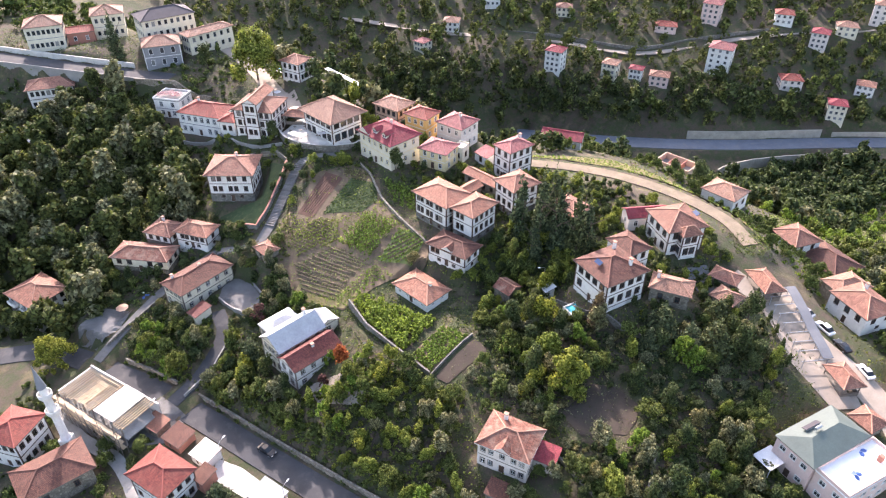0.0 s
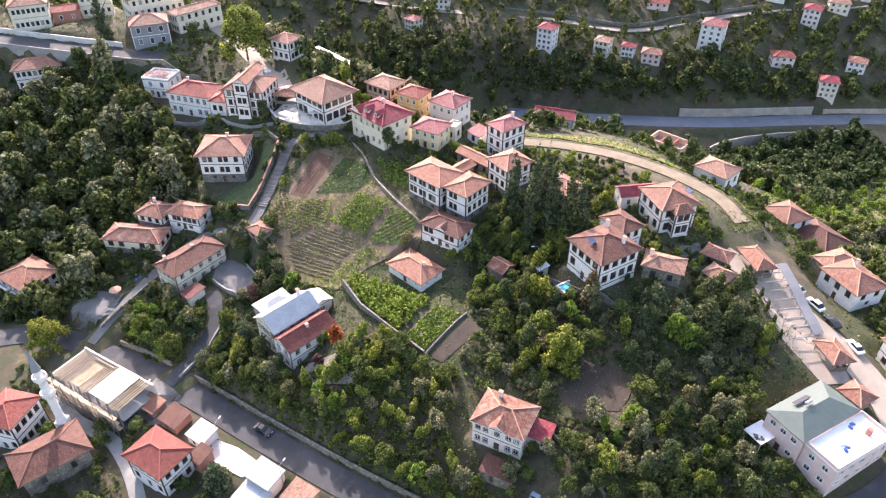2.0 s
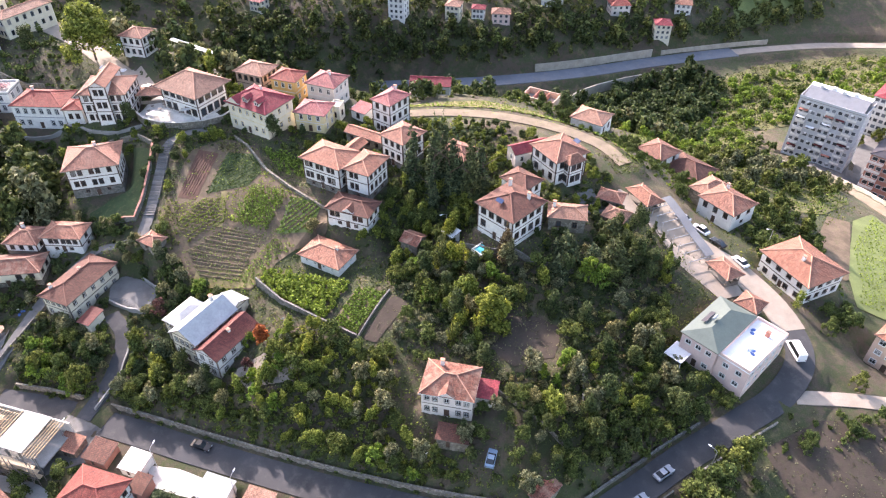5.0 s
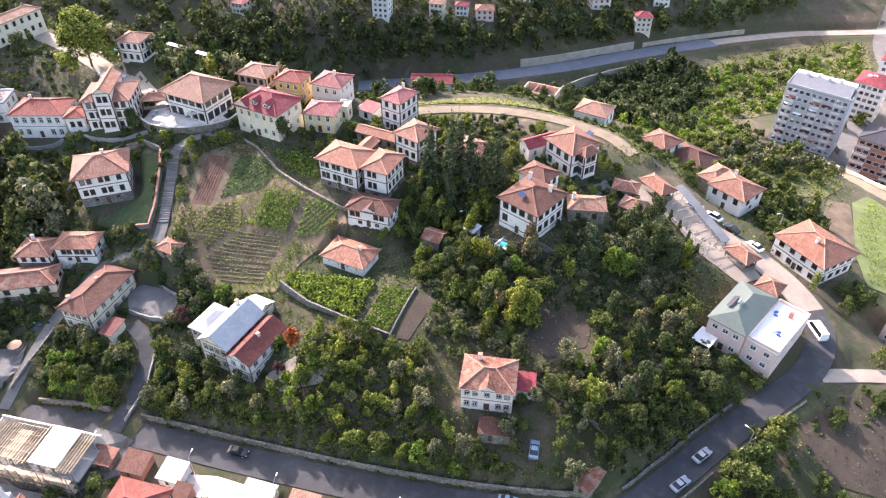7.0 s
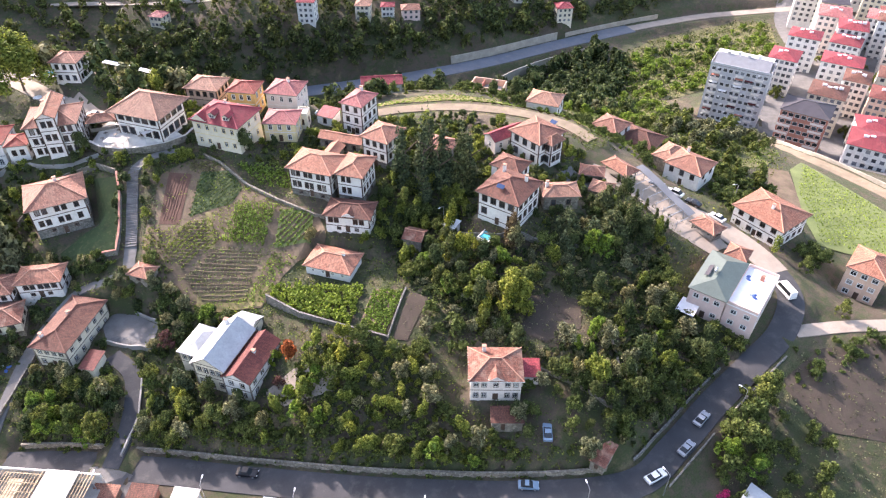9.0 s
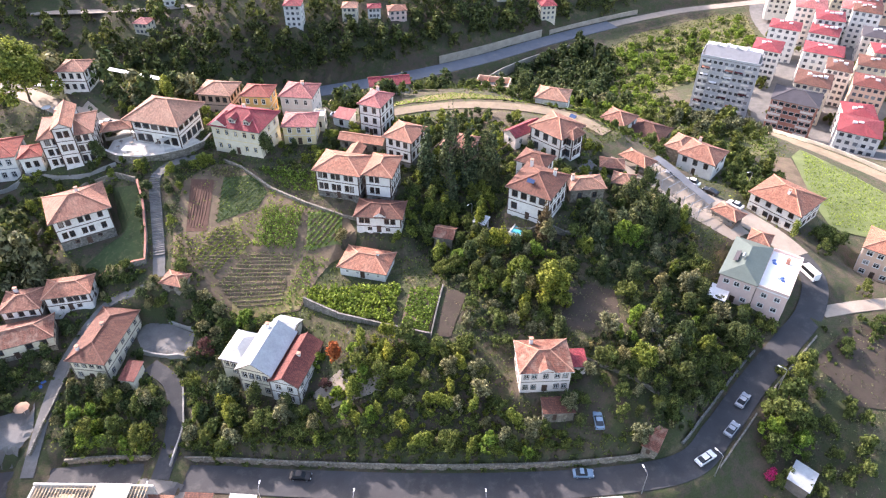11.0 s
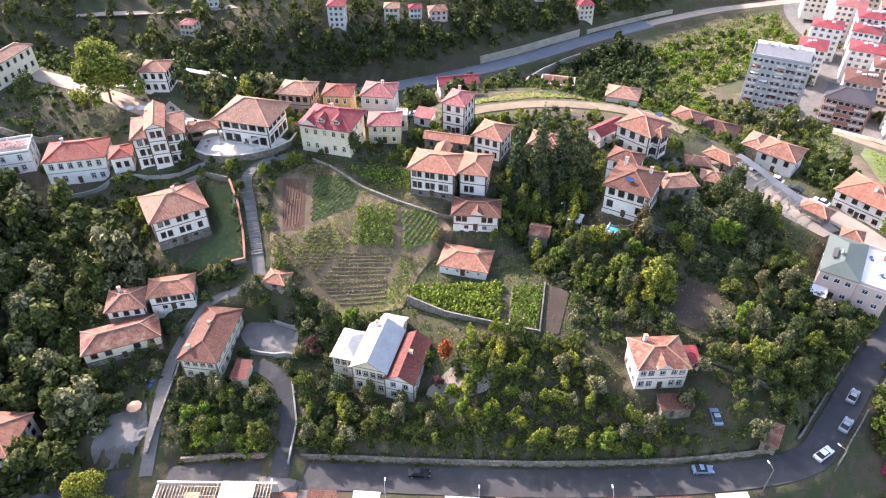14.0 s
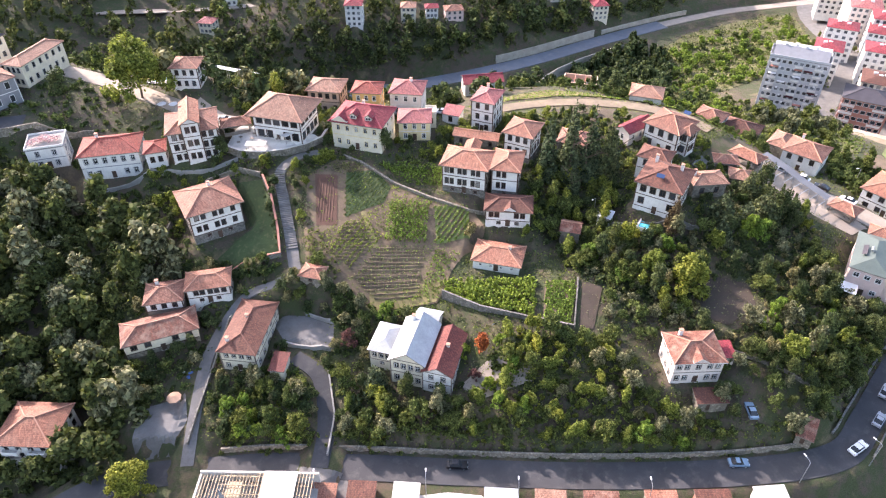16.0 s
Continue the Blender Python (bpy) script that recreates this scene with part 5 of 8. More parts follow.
# the town below the hill and the houses on the far slope
town_roofs = (TILE_CRIMSON, TILE_CRIMSON, TILE_BROWN, TILE_CRIMSON, TILE_ROSE, TILE_CRIMSON, TILE_BROWN, TILE_DARK, TILE_CRIMSON, TILE_ROSE, BITUMEN, TILE_BROWN, TILE_CRIMSON)
town_walls = (WHITE, WHITE, CREAM, WHITE, BLUSH, WHITE, CREAM, SALMON, WHITE, WHITE, BLUSH, WHITE, CREAM)
town_floors = (6, 6, 6, 5, 7, 6, 5, 6, 7, 6, 6, 5, 7)
for i, key in enumerate(k for k in PLOTS if k.startswith("town_")):
    r, wl, n = town_roofs[i * 5 % 13 if i > 12 else i], town_walls[i * 3 % 13 if i > 12 else i], town_floors[i * 4 % 13 if i > 12 else i]
    block, inv = house("apartment_building", "%s-storey %s apartment block with %s roof" % (("five", "six", "seven")[n - 5], {WHITE: "white", CREAM: "cream", BLUSH: "pale pink", SALMON: "salmon"}[wl], {BITUMEN: "dark felt", TILE_BROWN: "brown tiled", TILE_DARK: "dark red", TILE_ROSE: "rose-red"}.get(r, "crimson")), key, wl, r, n * 3.1, n,
          over=0.4, win=(5, 2, 0, 2) if i < 13 else (4, 0, 0, 2), size=(1.5, 1.4), trim=GREY, boards=False, bands=False, simple=True, sink=4, rise=2.0, category="apartment building")
    for k in range(2 + i % 3):
        part("water_tank", box_mesh(1.8, 1.1, 1.1, PAINTED, n * 3.1 + 1.0, 0.1), block, pose(-2.4 + 2.3 * k, -1.6 + 0.9 * ((k + i) % 3), 0))
    for k in range(1, n if i < 13 else 1):
        part("balcony", balcony_mesh(wl), block, pose(-2.6 if (i + k) % 2 else 2.4, -PLOTS[key][4] / 2 - 0.62, k * 3.1 + 0.1))
far_keys = [k for k in PLOTS if k.startswith("far_")]
far_walls, far_roofs = (WHITE, CREAM, ROSE, WHITE, BLUSH, CREAM), (TILE_CRIMSON, TILE, TILE_RED, TILE_PALE, TILE_ROSE)
for i, key in enumerate(far_keys):
    n = (4, 3, 2, 5, 2, 3, 2, 2, 4, 2, 3, 2, 2, 2, 1, 2, 4, 5, 2)[i]
    wl, r = far_walls[i % 6], far_roofs[(i * 3) % 5]
    house("house", "%s house with %s roof on the wooded slope" % ({WHITE: "white", CREAM: "cream", ROSE: "pink", BLUSH: "pale pink"}[wl], {TILE_CRIMSON: "crimson tiled", TILE: "clay", TILE_RED: "red tiled", TILE_PALE: "pale clay"}.get(r, "rose-red")), key, wl, r, n * 2.9, n,
          over=0.5, win=(3, 2, 0, 3), size=(1.2, 1.3), trim=GREY, boards=False, bands=False, simple=True, sink=3.5)

# ---- walls, steps, terraces ----
STREET = STREETS["street"][1]


def cut(line, x0, x1):
    return line[(line[:, 0] >= x0) & (line[:, 0] <= x1)]


front = offset_line(STREET, 4.0)
sel = cut(front, -79, 27)
wall_along([(x, y, z + 1.25) for x, y, z in sel[::2]], 0.45, 1.25, PALESTONE, "retaining_wall", "pale rubble retaining wall along the street", 1.0)
sel = cut(front[len(front) // 2 - 30:], 30, 62)
wall_along([(x, y, z + 0.7) for x, y, z in sel[::2]], 0.4, 0.7, STONE, "low_wall", "low stone wall on the bend of the street", 1.0)
sel = cut(offset_line(STREET, -3.9), 33, 52)
wall_along([(x, y, z + 0.4) for x, y, z in sel[::2]], 0.3, 0.4, STONE, "parapet_wall", "grey parapet wall on the outer bend", 2.0)
sel = cut(offset_line(STREET, -3.9), 56, 77)
sel = sel[sel[:, 1] < 80]
wall_along([(x, y, z + 0.4) for x, y, z in sel[::2]], 0.35, 0.4, STONE, "parapet_wall", "grey parapet wall above the waste ground", 2.5)
wall_along([(-22.5, 127.5, 7.6), (-17.5, 119.1, 7.4), (-10.4, 111.7, 7.2), (-2.8, 104.2, 7.0)], 0.4, 2.6, STONE, "retaining_wall", "grey stone retaining wall below the vegetable plots", 1.5)
wall_along([(-2.8, 104.2), (2.0, 109.8), (6.6, 115.2)], 0.3, 0.7, STONE, "garden_wall", "low stone wall between two plots", 1.0)
wall_along([(-24, 178), (-20.9, 173.5), (-16.8, 162.5), (-11.4, 154.2), (-4.4, 145.0), (4, 139.5)], 0.5, 0.9, PALESTONE, "garden_wall", "old stone wall beside the garden path", 1.5)
wall_along([(-45.8, 180.0), (-46.4, 172), (-48.3, 163.5), (-50.6, 156.0), (-55.5, 157.6), (-61.5, 161.0)], 0.4, 1.5, STONE, "garden_wall", "grey stone wall round the mansion's lawn", 1.5, coping=BRICKRED)
wall_along([(-72, 181), (-66, 187), (-58, 188.6), (-50, 186.5), (-46, 181)], 0.4, 1.6, PALESTONE, "garden_wall", "pale stone wall above the mansion", 1.8)
wall_along([(-85, 205), (-76, 201), (-70, 199), (-64, 194.5), (-56, 191.5), (-49, 190.5)], 0.4, 1.0, CONCRETE, "garden_wall", "grey wall below the row of houses", 1.5)
wall_along([(-51.5, 197, 18.5), (-48, 190.8, 18.5), (-43, 187, 18.5), (-38, 185.6, 18.5), (-32, 185.2, 18.5), (-26.5, 186.6, 18.5), (-23.5, 190, 18.5)], 0.5, 2.2, PALESTONE, "retaining_wall", "curved stone retaining wall of the terrace", 2.0, coping=PALECONCRETE)
wall_along([(-83.5, 126), (-78.2, 133.5), (-70.8, 143.6), (-66.5, 149)], 0.4, 1.0, STONE, "garden_wall", "mossy stone wall beside the lane", 1.5)
wall_along([(-59.5, 109.5), (-54.6, 117), (-51.6, 127)], 0.35, 0.8, CONCRETE, "garden_wall", "low wall beside the gravel drive", 1.2)
wall_along([(20.3, 86.4), (24.5, 79.6), (28.6, 73.4), (31.5, 68)], 0.35, 0.9, PALESTONE, "garden_wall", "crumbling stone wall in the orchard", 1.2)
wall_along([(-57.8, 137.2), (-53, 133.4), (-48.6, 130.0)], 0.4, 1.0, CONCRETE, "garden_wall", "low pale wall in front of the yard", 1.5)
wall_along([(-50.4, 143.2), (-45.6, 136.8)], 0.3, 1.1, CONCRETE, "garden_wall", "short white wall behind the yard", 1.0)
wall_along([(37, 76), (40.5, 84)], 0.35, 0.8, PALESTONE, "garden_wall", "short stone wall among bushes", 1.2)
wall_along([(24.5, 126.5), (32, 117.2), (41.5, 111.8), (52.5, 104.6)], 0.4, 1.2, STONE, "retaining_wall", "stone retaining wall below the villa", 2.0)
wall_along([(-108, 231.4), (-99, 229.6), (-90, 229.4), (-80, 224.5)], 0.4, 1.4, PALESTONE, "retaining_wall", "long stone wall below the grey house", 2.5)
wall_along([(-168, 255.4, 23.6), (-140, 249.2, 22.4), (-112, 243.4, 21.4)], 0.5, 2.2, PALECONCRETE, "retaining_wall", "white wall above the asphalt terrace", 1.5)
wall_along([(-168, 244.6, 22.6), (-140, 239.0, 21.4), (-112, 232.8, 20.6), (-97, 229.4, 20.6)], 0.4, 1.0, CONCRETE, "parapet_wall", "grey parapet below the asphalt terrace", 3.0)
valley = STREETS["valley_road"][1]
for x0, x1, rise in ((129, 203, 4.2), (206, 278, 2.6)):
    sel = cut(offset_line(valley, 6.9), x0, x1)
    wall_along([(x, y, z + rise) for x, y, z in sel[::3]], 0.7, rise, TANCONCRETE, "retaining_wall", "long pale concrete wall above the valley road", 2.0)
wall_along([(136.5, 302.5, -56), (139, 304.6, -56), (144, 307.6, -55.6), (157, 312, -55.4), (175, 315.4, -55.2), (193, 317.2, -55.2), (216, 318, -55.4)], 0.7, 1.0, TANCONCRETE, "retaining_wall", "curved pale concrete wall below the valley road", 7.0)
sel = cut(offset_line(STREETS["far_road"][1], 4.2), 20, 190)
wall_along([(x, y, z + 2.4) for x, y, z in sel[::3]], 0.5, 2.4, STONE, "retaining_wall", "grey wall above the far hillside road", 1.5)
sel = cut(offset_line(STREETS["town_road"][1], 4.4), 140, 260)
wall_along([(x, y, z + 0.8) for x, y, z in sel[::3]], 0.4, 0.8, TANCONCRETE, "parapet_wall", "tan wall beside the town road", 2.0)

# the stair path
STEPSTONE = surface("worn_step_stone", (0.17, 0.165, 0.16), 0.9, 0.25, 0.5, 6, 0.4, tone=0.35)
line = STREETS["stair_path"][1]
steps = thing("stairs", "long flight of shallow stone steps beside a wall", "stairs", Matrix(), kind="structure")
k, dist, last = 0, 0.0, None
for a, b in zip(line[4:-8], line[5:-7]):
    yaw = math.degrees(math.atan2(b[1] - a[1], b[0] - a[0])) - 90
    n = max(1, round((b[2] - a[2]) / 0.17))
    for i in range(n):
        f = (i + 0.5) / n
        part("step", box_mesh(2.7, math.dist(a[:2], b[:2]) / n + 0.05, 0.5, STEPSTONE, -0.38, 0.02), steps, pose(*(a + (b - a) * f), 0, 0, yaw))

# cultivated ground
patch("vegetable_garden", "terraced vegetable garden of tilled brown soil", [(-42.2, 162), (-35.3, 175), (-26, 178), (-18.2, 172), (-16.8, 162), (-9, 151.5), (-3.4, 147), (-4, 138.5), (-12, 135.5), (-16.8, 132.8), (-24, 127), (-36, 133), (-42, 142), (-46, 152)], SOIL, 0.16, 0.7)
patch("dug_bed", "freshly dug bed of red-brown soil", [(-33.6, 174.5), (-28.4, 172), (-35.3, 157.1), (-39.7, 159.7)], REDSOIL, 0.24, 0.5)
patch("lawn", "mown green lawn beside the mansion", [(-52, 184), (-46.4, 180), (-46.8, 172), (-48.8, 163.5), (-50.8, 156.8), (-60, 161), (-64, 166), (-54, 169)], LAWN, 0.16, 0.7)
patch("crop_plot", "plot of bright green leafy crop", [(0.1, 118.9), (6.0, 114.8), (-2.6, 105.2), (-7.7, 109.1)], SOIL, 0.16, 0.5)
patch("bare_plot", "bare brown plot beside a wall", [(7.2, 114.0), (10, 110.4), (1.0, 102.2), (-1.8, 103.9)], LOAM, 0.16, 0.6)
patch("clearing", "bare shaded clearing among fruit trees", [(31, 101), (36, 99.6), (40, 95), (38, 91), (35.6, 88), (31, 88.6), (27, 88), (25.4, 91), (24, 94), (27, 97)], LOAM, 0.14, 0.8)
patch("meadow", "dry yellow meadow along the ridge", [(24, 188.4), (38, 188.6), (54, 182.6), (69, 172), (79.5, 158.5), (83, 146), (87, 149), (81, 165), (67, 181), (53, 191.5), (36, 194), (22, 191)], MEADOW, 0.10, 0.8)
patch("field", "bright green field of low crops", [(162, 134), (156, 98), (146, 86), (131, 81), (117, 92), (124, 104), (136, 116), (148, 128)], FIELD, 0.16, 1.2)
patch("ploughed_strip", "brown ploughed strip beside the green field", [(121, 100), (134, 114), (146, 127), (140, 130), (128, 120), (117, 106)], SOIL, 0.2, 1.0)
patch("hillside_meadow", "rough yellow-green meadow beyond the valley road", [(175, 262), (205, 298), (260, 316), (322, 312), (338, 300), (296, 254), (250, 242), (205, 238), (182, 250)], ROUGHGRASS, 0.25, 3.0)
patch("slope_meadow", "rough yellow-green grass slope before the apartment blocks", [(92, 170), (108, 190), (150, 206), (172, 244), (200, 238), (186, 214), (178, 192), (172, 168), (158, 140), (140, 131), (120, 133), (102, 146)], ROUGHGRASS, 0.2, 2.0)
patch("far_field", "pale green field on the far slope", [(260, 345), (310, 352), (316, 372), (268, 366)], FIELD, 0.3, 3.0)
patch("forecourt", "pale paved terrace of the restaurant", [(-50.6, 197), (-47.4, 191), (-42.6, 187.4), (-37.6, 186), (-31.8, 185.6), (-27, 187), (-30, 190), (-38, 197), (-44, 202)], PALECONCRETE, 0.62, 0.6, "terrace")
patch("plaza", "sunlit paved square between restaurant and road", [(-57, 222), (-50, 221), (-46, 211), (-41, 203), (-45.4, 200.6), (-50, 207), (-57.5, 213)], DUSTY_LIT, 0.2, 0.7, "square")
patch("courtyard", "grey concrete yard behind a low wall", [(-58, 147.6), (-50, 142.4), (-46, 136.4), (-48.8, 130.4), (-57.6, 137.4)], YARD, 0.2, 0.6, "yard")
patch("paved_yard", "pale concrete yard beside the street", [(-48.6, 93.6), (-42, 90.8), (-36.4, 86.6), (-39.8, 83.6), (-46.6, 87.6)], PALECONCRETE, 0.2, 0.7, "yard")
patch("pavement", "dusty pale pavement beside the pergola", [(80, 131), (84.6, 131), (86.4, 108), (86.5, 96), (80, 96), (75, 107), (74, 128)], DUSTY_LIT, 0.16, 0.8, "pavement")
patch("bare_bank", "bare brown bank beside the side street", [(70, 62), (84, 64), (97, 60), (116, 52), (110, 38), (84, 40), (70, 50)], LOAM, 0.14, 1.2)
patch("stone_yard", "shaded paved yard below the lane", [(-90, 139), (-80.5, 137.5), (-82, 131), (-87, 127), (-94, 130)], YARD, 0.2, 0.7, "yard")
patch("pool_terrace", "pale paved pool terrace", [(-56.5, 234), (-52, 237.5), (-57, 242.5), (-63, 241)], PALECONCRETE, 0.3, 0.7, "terrace")


def crop(name, label, poly, turn, gap, along, size, height, leaf, per=14, seed=1, lift=0.16):
    """Rows of leafy plants over an outline; too many to count."""
    rng = np.random.default_rng(seed)
    p = np.array(poly)
    c = p.mean(0)
    ca, sa = math.cos(radians(turn)), math.sin(radians(turn))
    reach = np.abs(p - c).max() * 1.5
    out = []
    for r in np.arange(-reach, reach, gap):
        s = np.arange(-reach, reach, along)
        s = s + rng.normal(size=len(s)) * along * 0.2
        x, y = c[0] + s * ca - (r + rng.normal(size=len(s)) * gap * 0.06) * sa, c[1] + s * sa + r * ca
        keep = inside(poly, x, y) & (rng.random(len(s)) > 0.1)
        x, y = x[keep], y[keep]
        if not len(x):
            continue
        z = ground_z(x, y) + lift
        for a, b, g in zip(x, y, z):
            h = height * (0.6 + 0.6 * rng.random())
            out.append(leaf_cloud(rng, [(a, b, g + h * 0.5, along * 0.5, along * 0.5, h * 0.5)], per, size))
    return thing(name, label, "crops", Matrix(), quads_mesh(name, np.concatenate(out), LEAF[leaf]), kind="stuff")


def furrows(label, poly, turn, gap, height, m, seed, lift=0.16):
    """Earthed-up ridges of soil in rows across a bed, uneven along their length."""
    rng = np.random.default_rng(seed)
    p = np.array(poly, float)
    c, ca, sa = p.mean(0), math.cos(radians(turn)), math.sin(radians(turn))
    reach = np.abs(p - c).max() * 1.5
    verts, faces = [], []
    for r in np.arange(-reach, reach, gap):
        along = np.arange(-reach, reach, 0.8)
        wob = r + np.cumsum(rng.normal(size=len(along))) * 0.03
        x, y = c[0] + along * ca - wob * sa, c[1] + along * sa + wob * ca
        keep = inside(poly, x, y)
        z = ground_z(x, y) + lift
        last = None
        for k in range(len(along)):
            if not keep[k]:
                last = None
                continue
            h = height * (0.6 + 0.7 * rng.random())
            here = len(verts)
            for o, dz in ((-0.42, -0.05), (-0.1, h), (0.1, h * 0.95), (0.42, -0.05)):
                verts.append((x[k] - sa * gap * o, y[k] + ca * gap * o, z[k] + dz))
            if last is not None:
                faces += [(last + q, here + q, here + q + 1, last + q + 1) for q in range(3)]
            last = here
    me = bpy.data.meshes.new("furrows")
    me.from_pydata(verts, [], faces)
    me.materials.append(m)
    thing("furrows", label, "furrows", Matrix(), me, kind="stuff")


furrows("earthed-up rows of dry brown soil", [(-28.6, 146.6), (-19.6, 141.2), (-26.6, 130.4), (-36, 136), (-38.6, 143)], -28, 0.95, 0.24, SOIL, 31)
furrows("ridged rows in the middle beds", [(-34, 157), (-28.6, 156), (-28.4, 148), (-37.6, 144.5), (-40.6, 151)], -28, 0.95, 0.2, SOIL, 32)
furrows("dug rows of red-brown soil", [(-33.8, 173.6), (-29.4, 171.6), (-35.6, 158), (-39, 160)], 62, 0.7, 0.1, REDSOIL, 33, 0.24)
furrows("low rows of soil between the beans", [(-11.4, 150.4), (-5, 146.4), (-8.4, 139.8), (-16, 141.4)], 28, 1.15, 0.14, SOIL, 34, 0.24)
crop("corn_rows", "tall green corn growing in rows", [(-20.7, 157.3), (-12.2, 151.8), (-18.7, 142.2), (-27, 147.2)], 28, 1.0, 0.42, 0.2, 1.9, "crop", 17, 1)
crop("bean_rows", "rows of green beans on tilled soil", [(-11.4, 151), (-4.2, 146.6), (-8, 139), (-16.5, 140.8)], 28, 1.15, 0.45, 0.18, 0.9, "crop", 14, 2)
crop("bean_rows", "sparse seedling rows on dry soil", [(-28, 146.4), (-19.4, 141.4), (-26.6, 130), (-36, 136), (-38, 143)], 62, 0.95, 0.5, 0.14, 0.4, "olive", 8, 3)
crop("bean_rows", "scattered young plants in the upper beds", [(-26, 171.5), (-19, 169.5), (-18, 162), (-22, 158), (-33, 158)], 28, 1.0, 0.5, 0.16, 0.5, "mid", 10, 4)
crop("cabbage_bed", "grey-green cabbages beside the stair path", [(-42, 168), (-37.6, 171), (-40.2, 160.4), (-43.6, 161)], 28, 0.8, 0.75, 0.2, 0.45, "olive", 12, 5)
crop("cabbage_bed", "grey-green cabbages under the wall", [(-29, 177), (-22, 174.6), (-22, 170), (-28, 172.4)], 28, 0.8, 0.75, 0.2, 0.45, "olive", 11, 6)
crop("leafy_crop", "dense bright green leafy crop", [(0.1, 118.6), (5.8, 114.8), (-2.4, 105.5), (-7.4, 109.2)], 45, 0.55, 0.5, 0.22, 0.5, "crop", 15, 7)
crop("leafy_crop", "large-leaved green plants climbing over poles", [(-20, 131), (-10, 125), (-1.5, 120.5), (-8.5, 110.8), (-16.5, 119.4), (-22, 127)], 45, 0.85, 0.75, 0.3, 1.6, "crop", 22, 8)
crop("leafy_crop", "mixed garden greens above the path", [(-17, 172), (-8, 166), (-2, 163), (-6, 156), (-13.5, 160.5)], 40, 1.0, 0.85, 0.24, 1.4, "crop", 18, 9)
crop("field_crop", "low leafy crop covering the field", [(160, 132), (155, 99), (146, 88), (131, 83), (119, 93), (136, 115)], 55, 1.3, 1.0, 0.2, 0.35, "yellow", 7, 10)
crop("dry_grass", "tufts of dry yellow grass on the ridge", [(24, 188.4), (38, 188.6), (54, 182.6), (69, 172), (79.5, 158.5), (83, 146), (87, 149), (81, 165), (67, 181), (53, 191.5), (36, 194), (22, 191)], 20, 0.9, 0.8, 0.2, 0.45, "yellow", 6, 11, 0.05)
crop("bean_rows", "staked tomato rows in the middle beds", [(-34, 157), (-28, 155), (-27.6, 148), (-37.6, 144.5), (-40, 151)], 28, 1.3, 0.5, 0.17, 0.9, "bright", 12, 12)
crop("weeds", "weeds and tall grass at the garden's edge", [(-34, 134), (-24, 127.6), (-18, 133), (-12.5, 136), (-17, 140), (-27, 131)], 10, 0.9, 0.8, 0.2, 0.8, "yellow", 9, 13)
crop("weeds", "climbing greens along the stair path", [(-46, 152), (-43, 160), (-40, 158), (-39, 146), (-42, 143)], 10, 1.1, 1.0, 0.24, 1.2, "mid", 14, 14)
crop("weeds", "dry grass at the foot of the garden", [(-37, 134), (-30, 131), (-24, 127), (-26, 124), (-38, 131)], 10, 0.8, 0.7, 0.16, 0.5, "yellow", 7, 15)
crop("weeds", "sunlit grass between the lower beds", [(-30, 147), (-12, 140), (-16.8, 133), (-24, 127.4), (-36, 133.6), (-41, 142)], 5, 1.5, 1.2, 0.15, 0.4, "yellow", 8, 21)
crop("weeds", "grassy edges of the upper beds", [(-40, 158), (-34, 157), (-20, 158), (-17, 163), (-20, 170), (-16, 160), (-10, 151), (-20, 157), (-27, 148), (-40, 151)], 5, 1.1, 0.9, 0.16, 0.5, "yellow", 9, 22)
GARDEN = [(-42.2, 162), (-35.3, 175), (-26, 178), (-18.2, 172), (-16.8, 162), (-9, 151.5), (-3.4, 147), (-4, 138.5), (-12, 135.5), (-16.8, 132.8), (-24, 127), (-36, 133), (-42, 142), (-46, 152)]
crop("weeds", "bindweed hanging over the stone wall", [(-23, 128), (-18, 120), (-10.6, 112.6), (-3, 105.2), (-3.4, 104), (-11, 111), (-18.4, 118.4), (-23.4, 127)], 45, 0.6, 0.5, 0.17, 0.8, "mid", 8, 18, -0.3)
patch("shed_yard", "dusty yard with heaps of rubble", [(-30, 107), (-20, 108.5), (-13, 104), (-17, 99), (-27, 102)], DUSTY_LIT, 0.16, 0.7, "yard")
patch("rubble_ground", "trampled brown ground round the building site", [(-88, 114), (-74, 117), (-58, 105), (-58, 98), (-70, 97), (-84, 104)], YARD, 0.12, 1.0, "ground")
patch("bean_bed", "green bed sown between the bean rows", [(-11.4, 151), (-4.2, 146.6), (-8, 139), (-16.5, 140.8)], FIELD, 0.22, 0.5)
patch("upper_bed", "dark green weedy bed under the terrace", [(-26, 172), (-18.8, 169.6), (-18, 162), (-22, 158), (-32.4, 158.4)], LAWN, 0.22, 0.5)
patch("dry_strip", "strip of dry yellow grass at the garden's foot", [(-38, 133.6), (-30, 130), (-24, 127.4), (-19, 131.4), (-27, 134), (-36, 138)], MEADOW, 0.22, 0.5)
patch("dry_strip", "narrow dry path between two beds", [(-28.6, 158), (-27.2, 157.6), (-29.2, 146.6), (-30.6, 147)], MEADOW, 0.26, 0.35)
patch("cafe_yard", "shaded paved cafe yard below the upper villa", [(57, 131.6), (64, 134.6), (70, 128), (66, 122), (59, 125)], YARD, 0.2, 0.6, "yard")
patch("town_pavement", "grey pavement between the apartment blocks", [(192, 168), (200, 150), (212, 130), (300, 112), (440, 190), (460, 330), (400, 350), (345, 304), (300, 252), (256, 238), (214, 208), (194, 196)], YARD, 0.3, 4.0, "pavement")

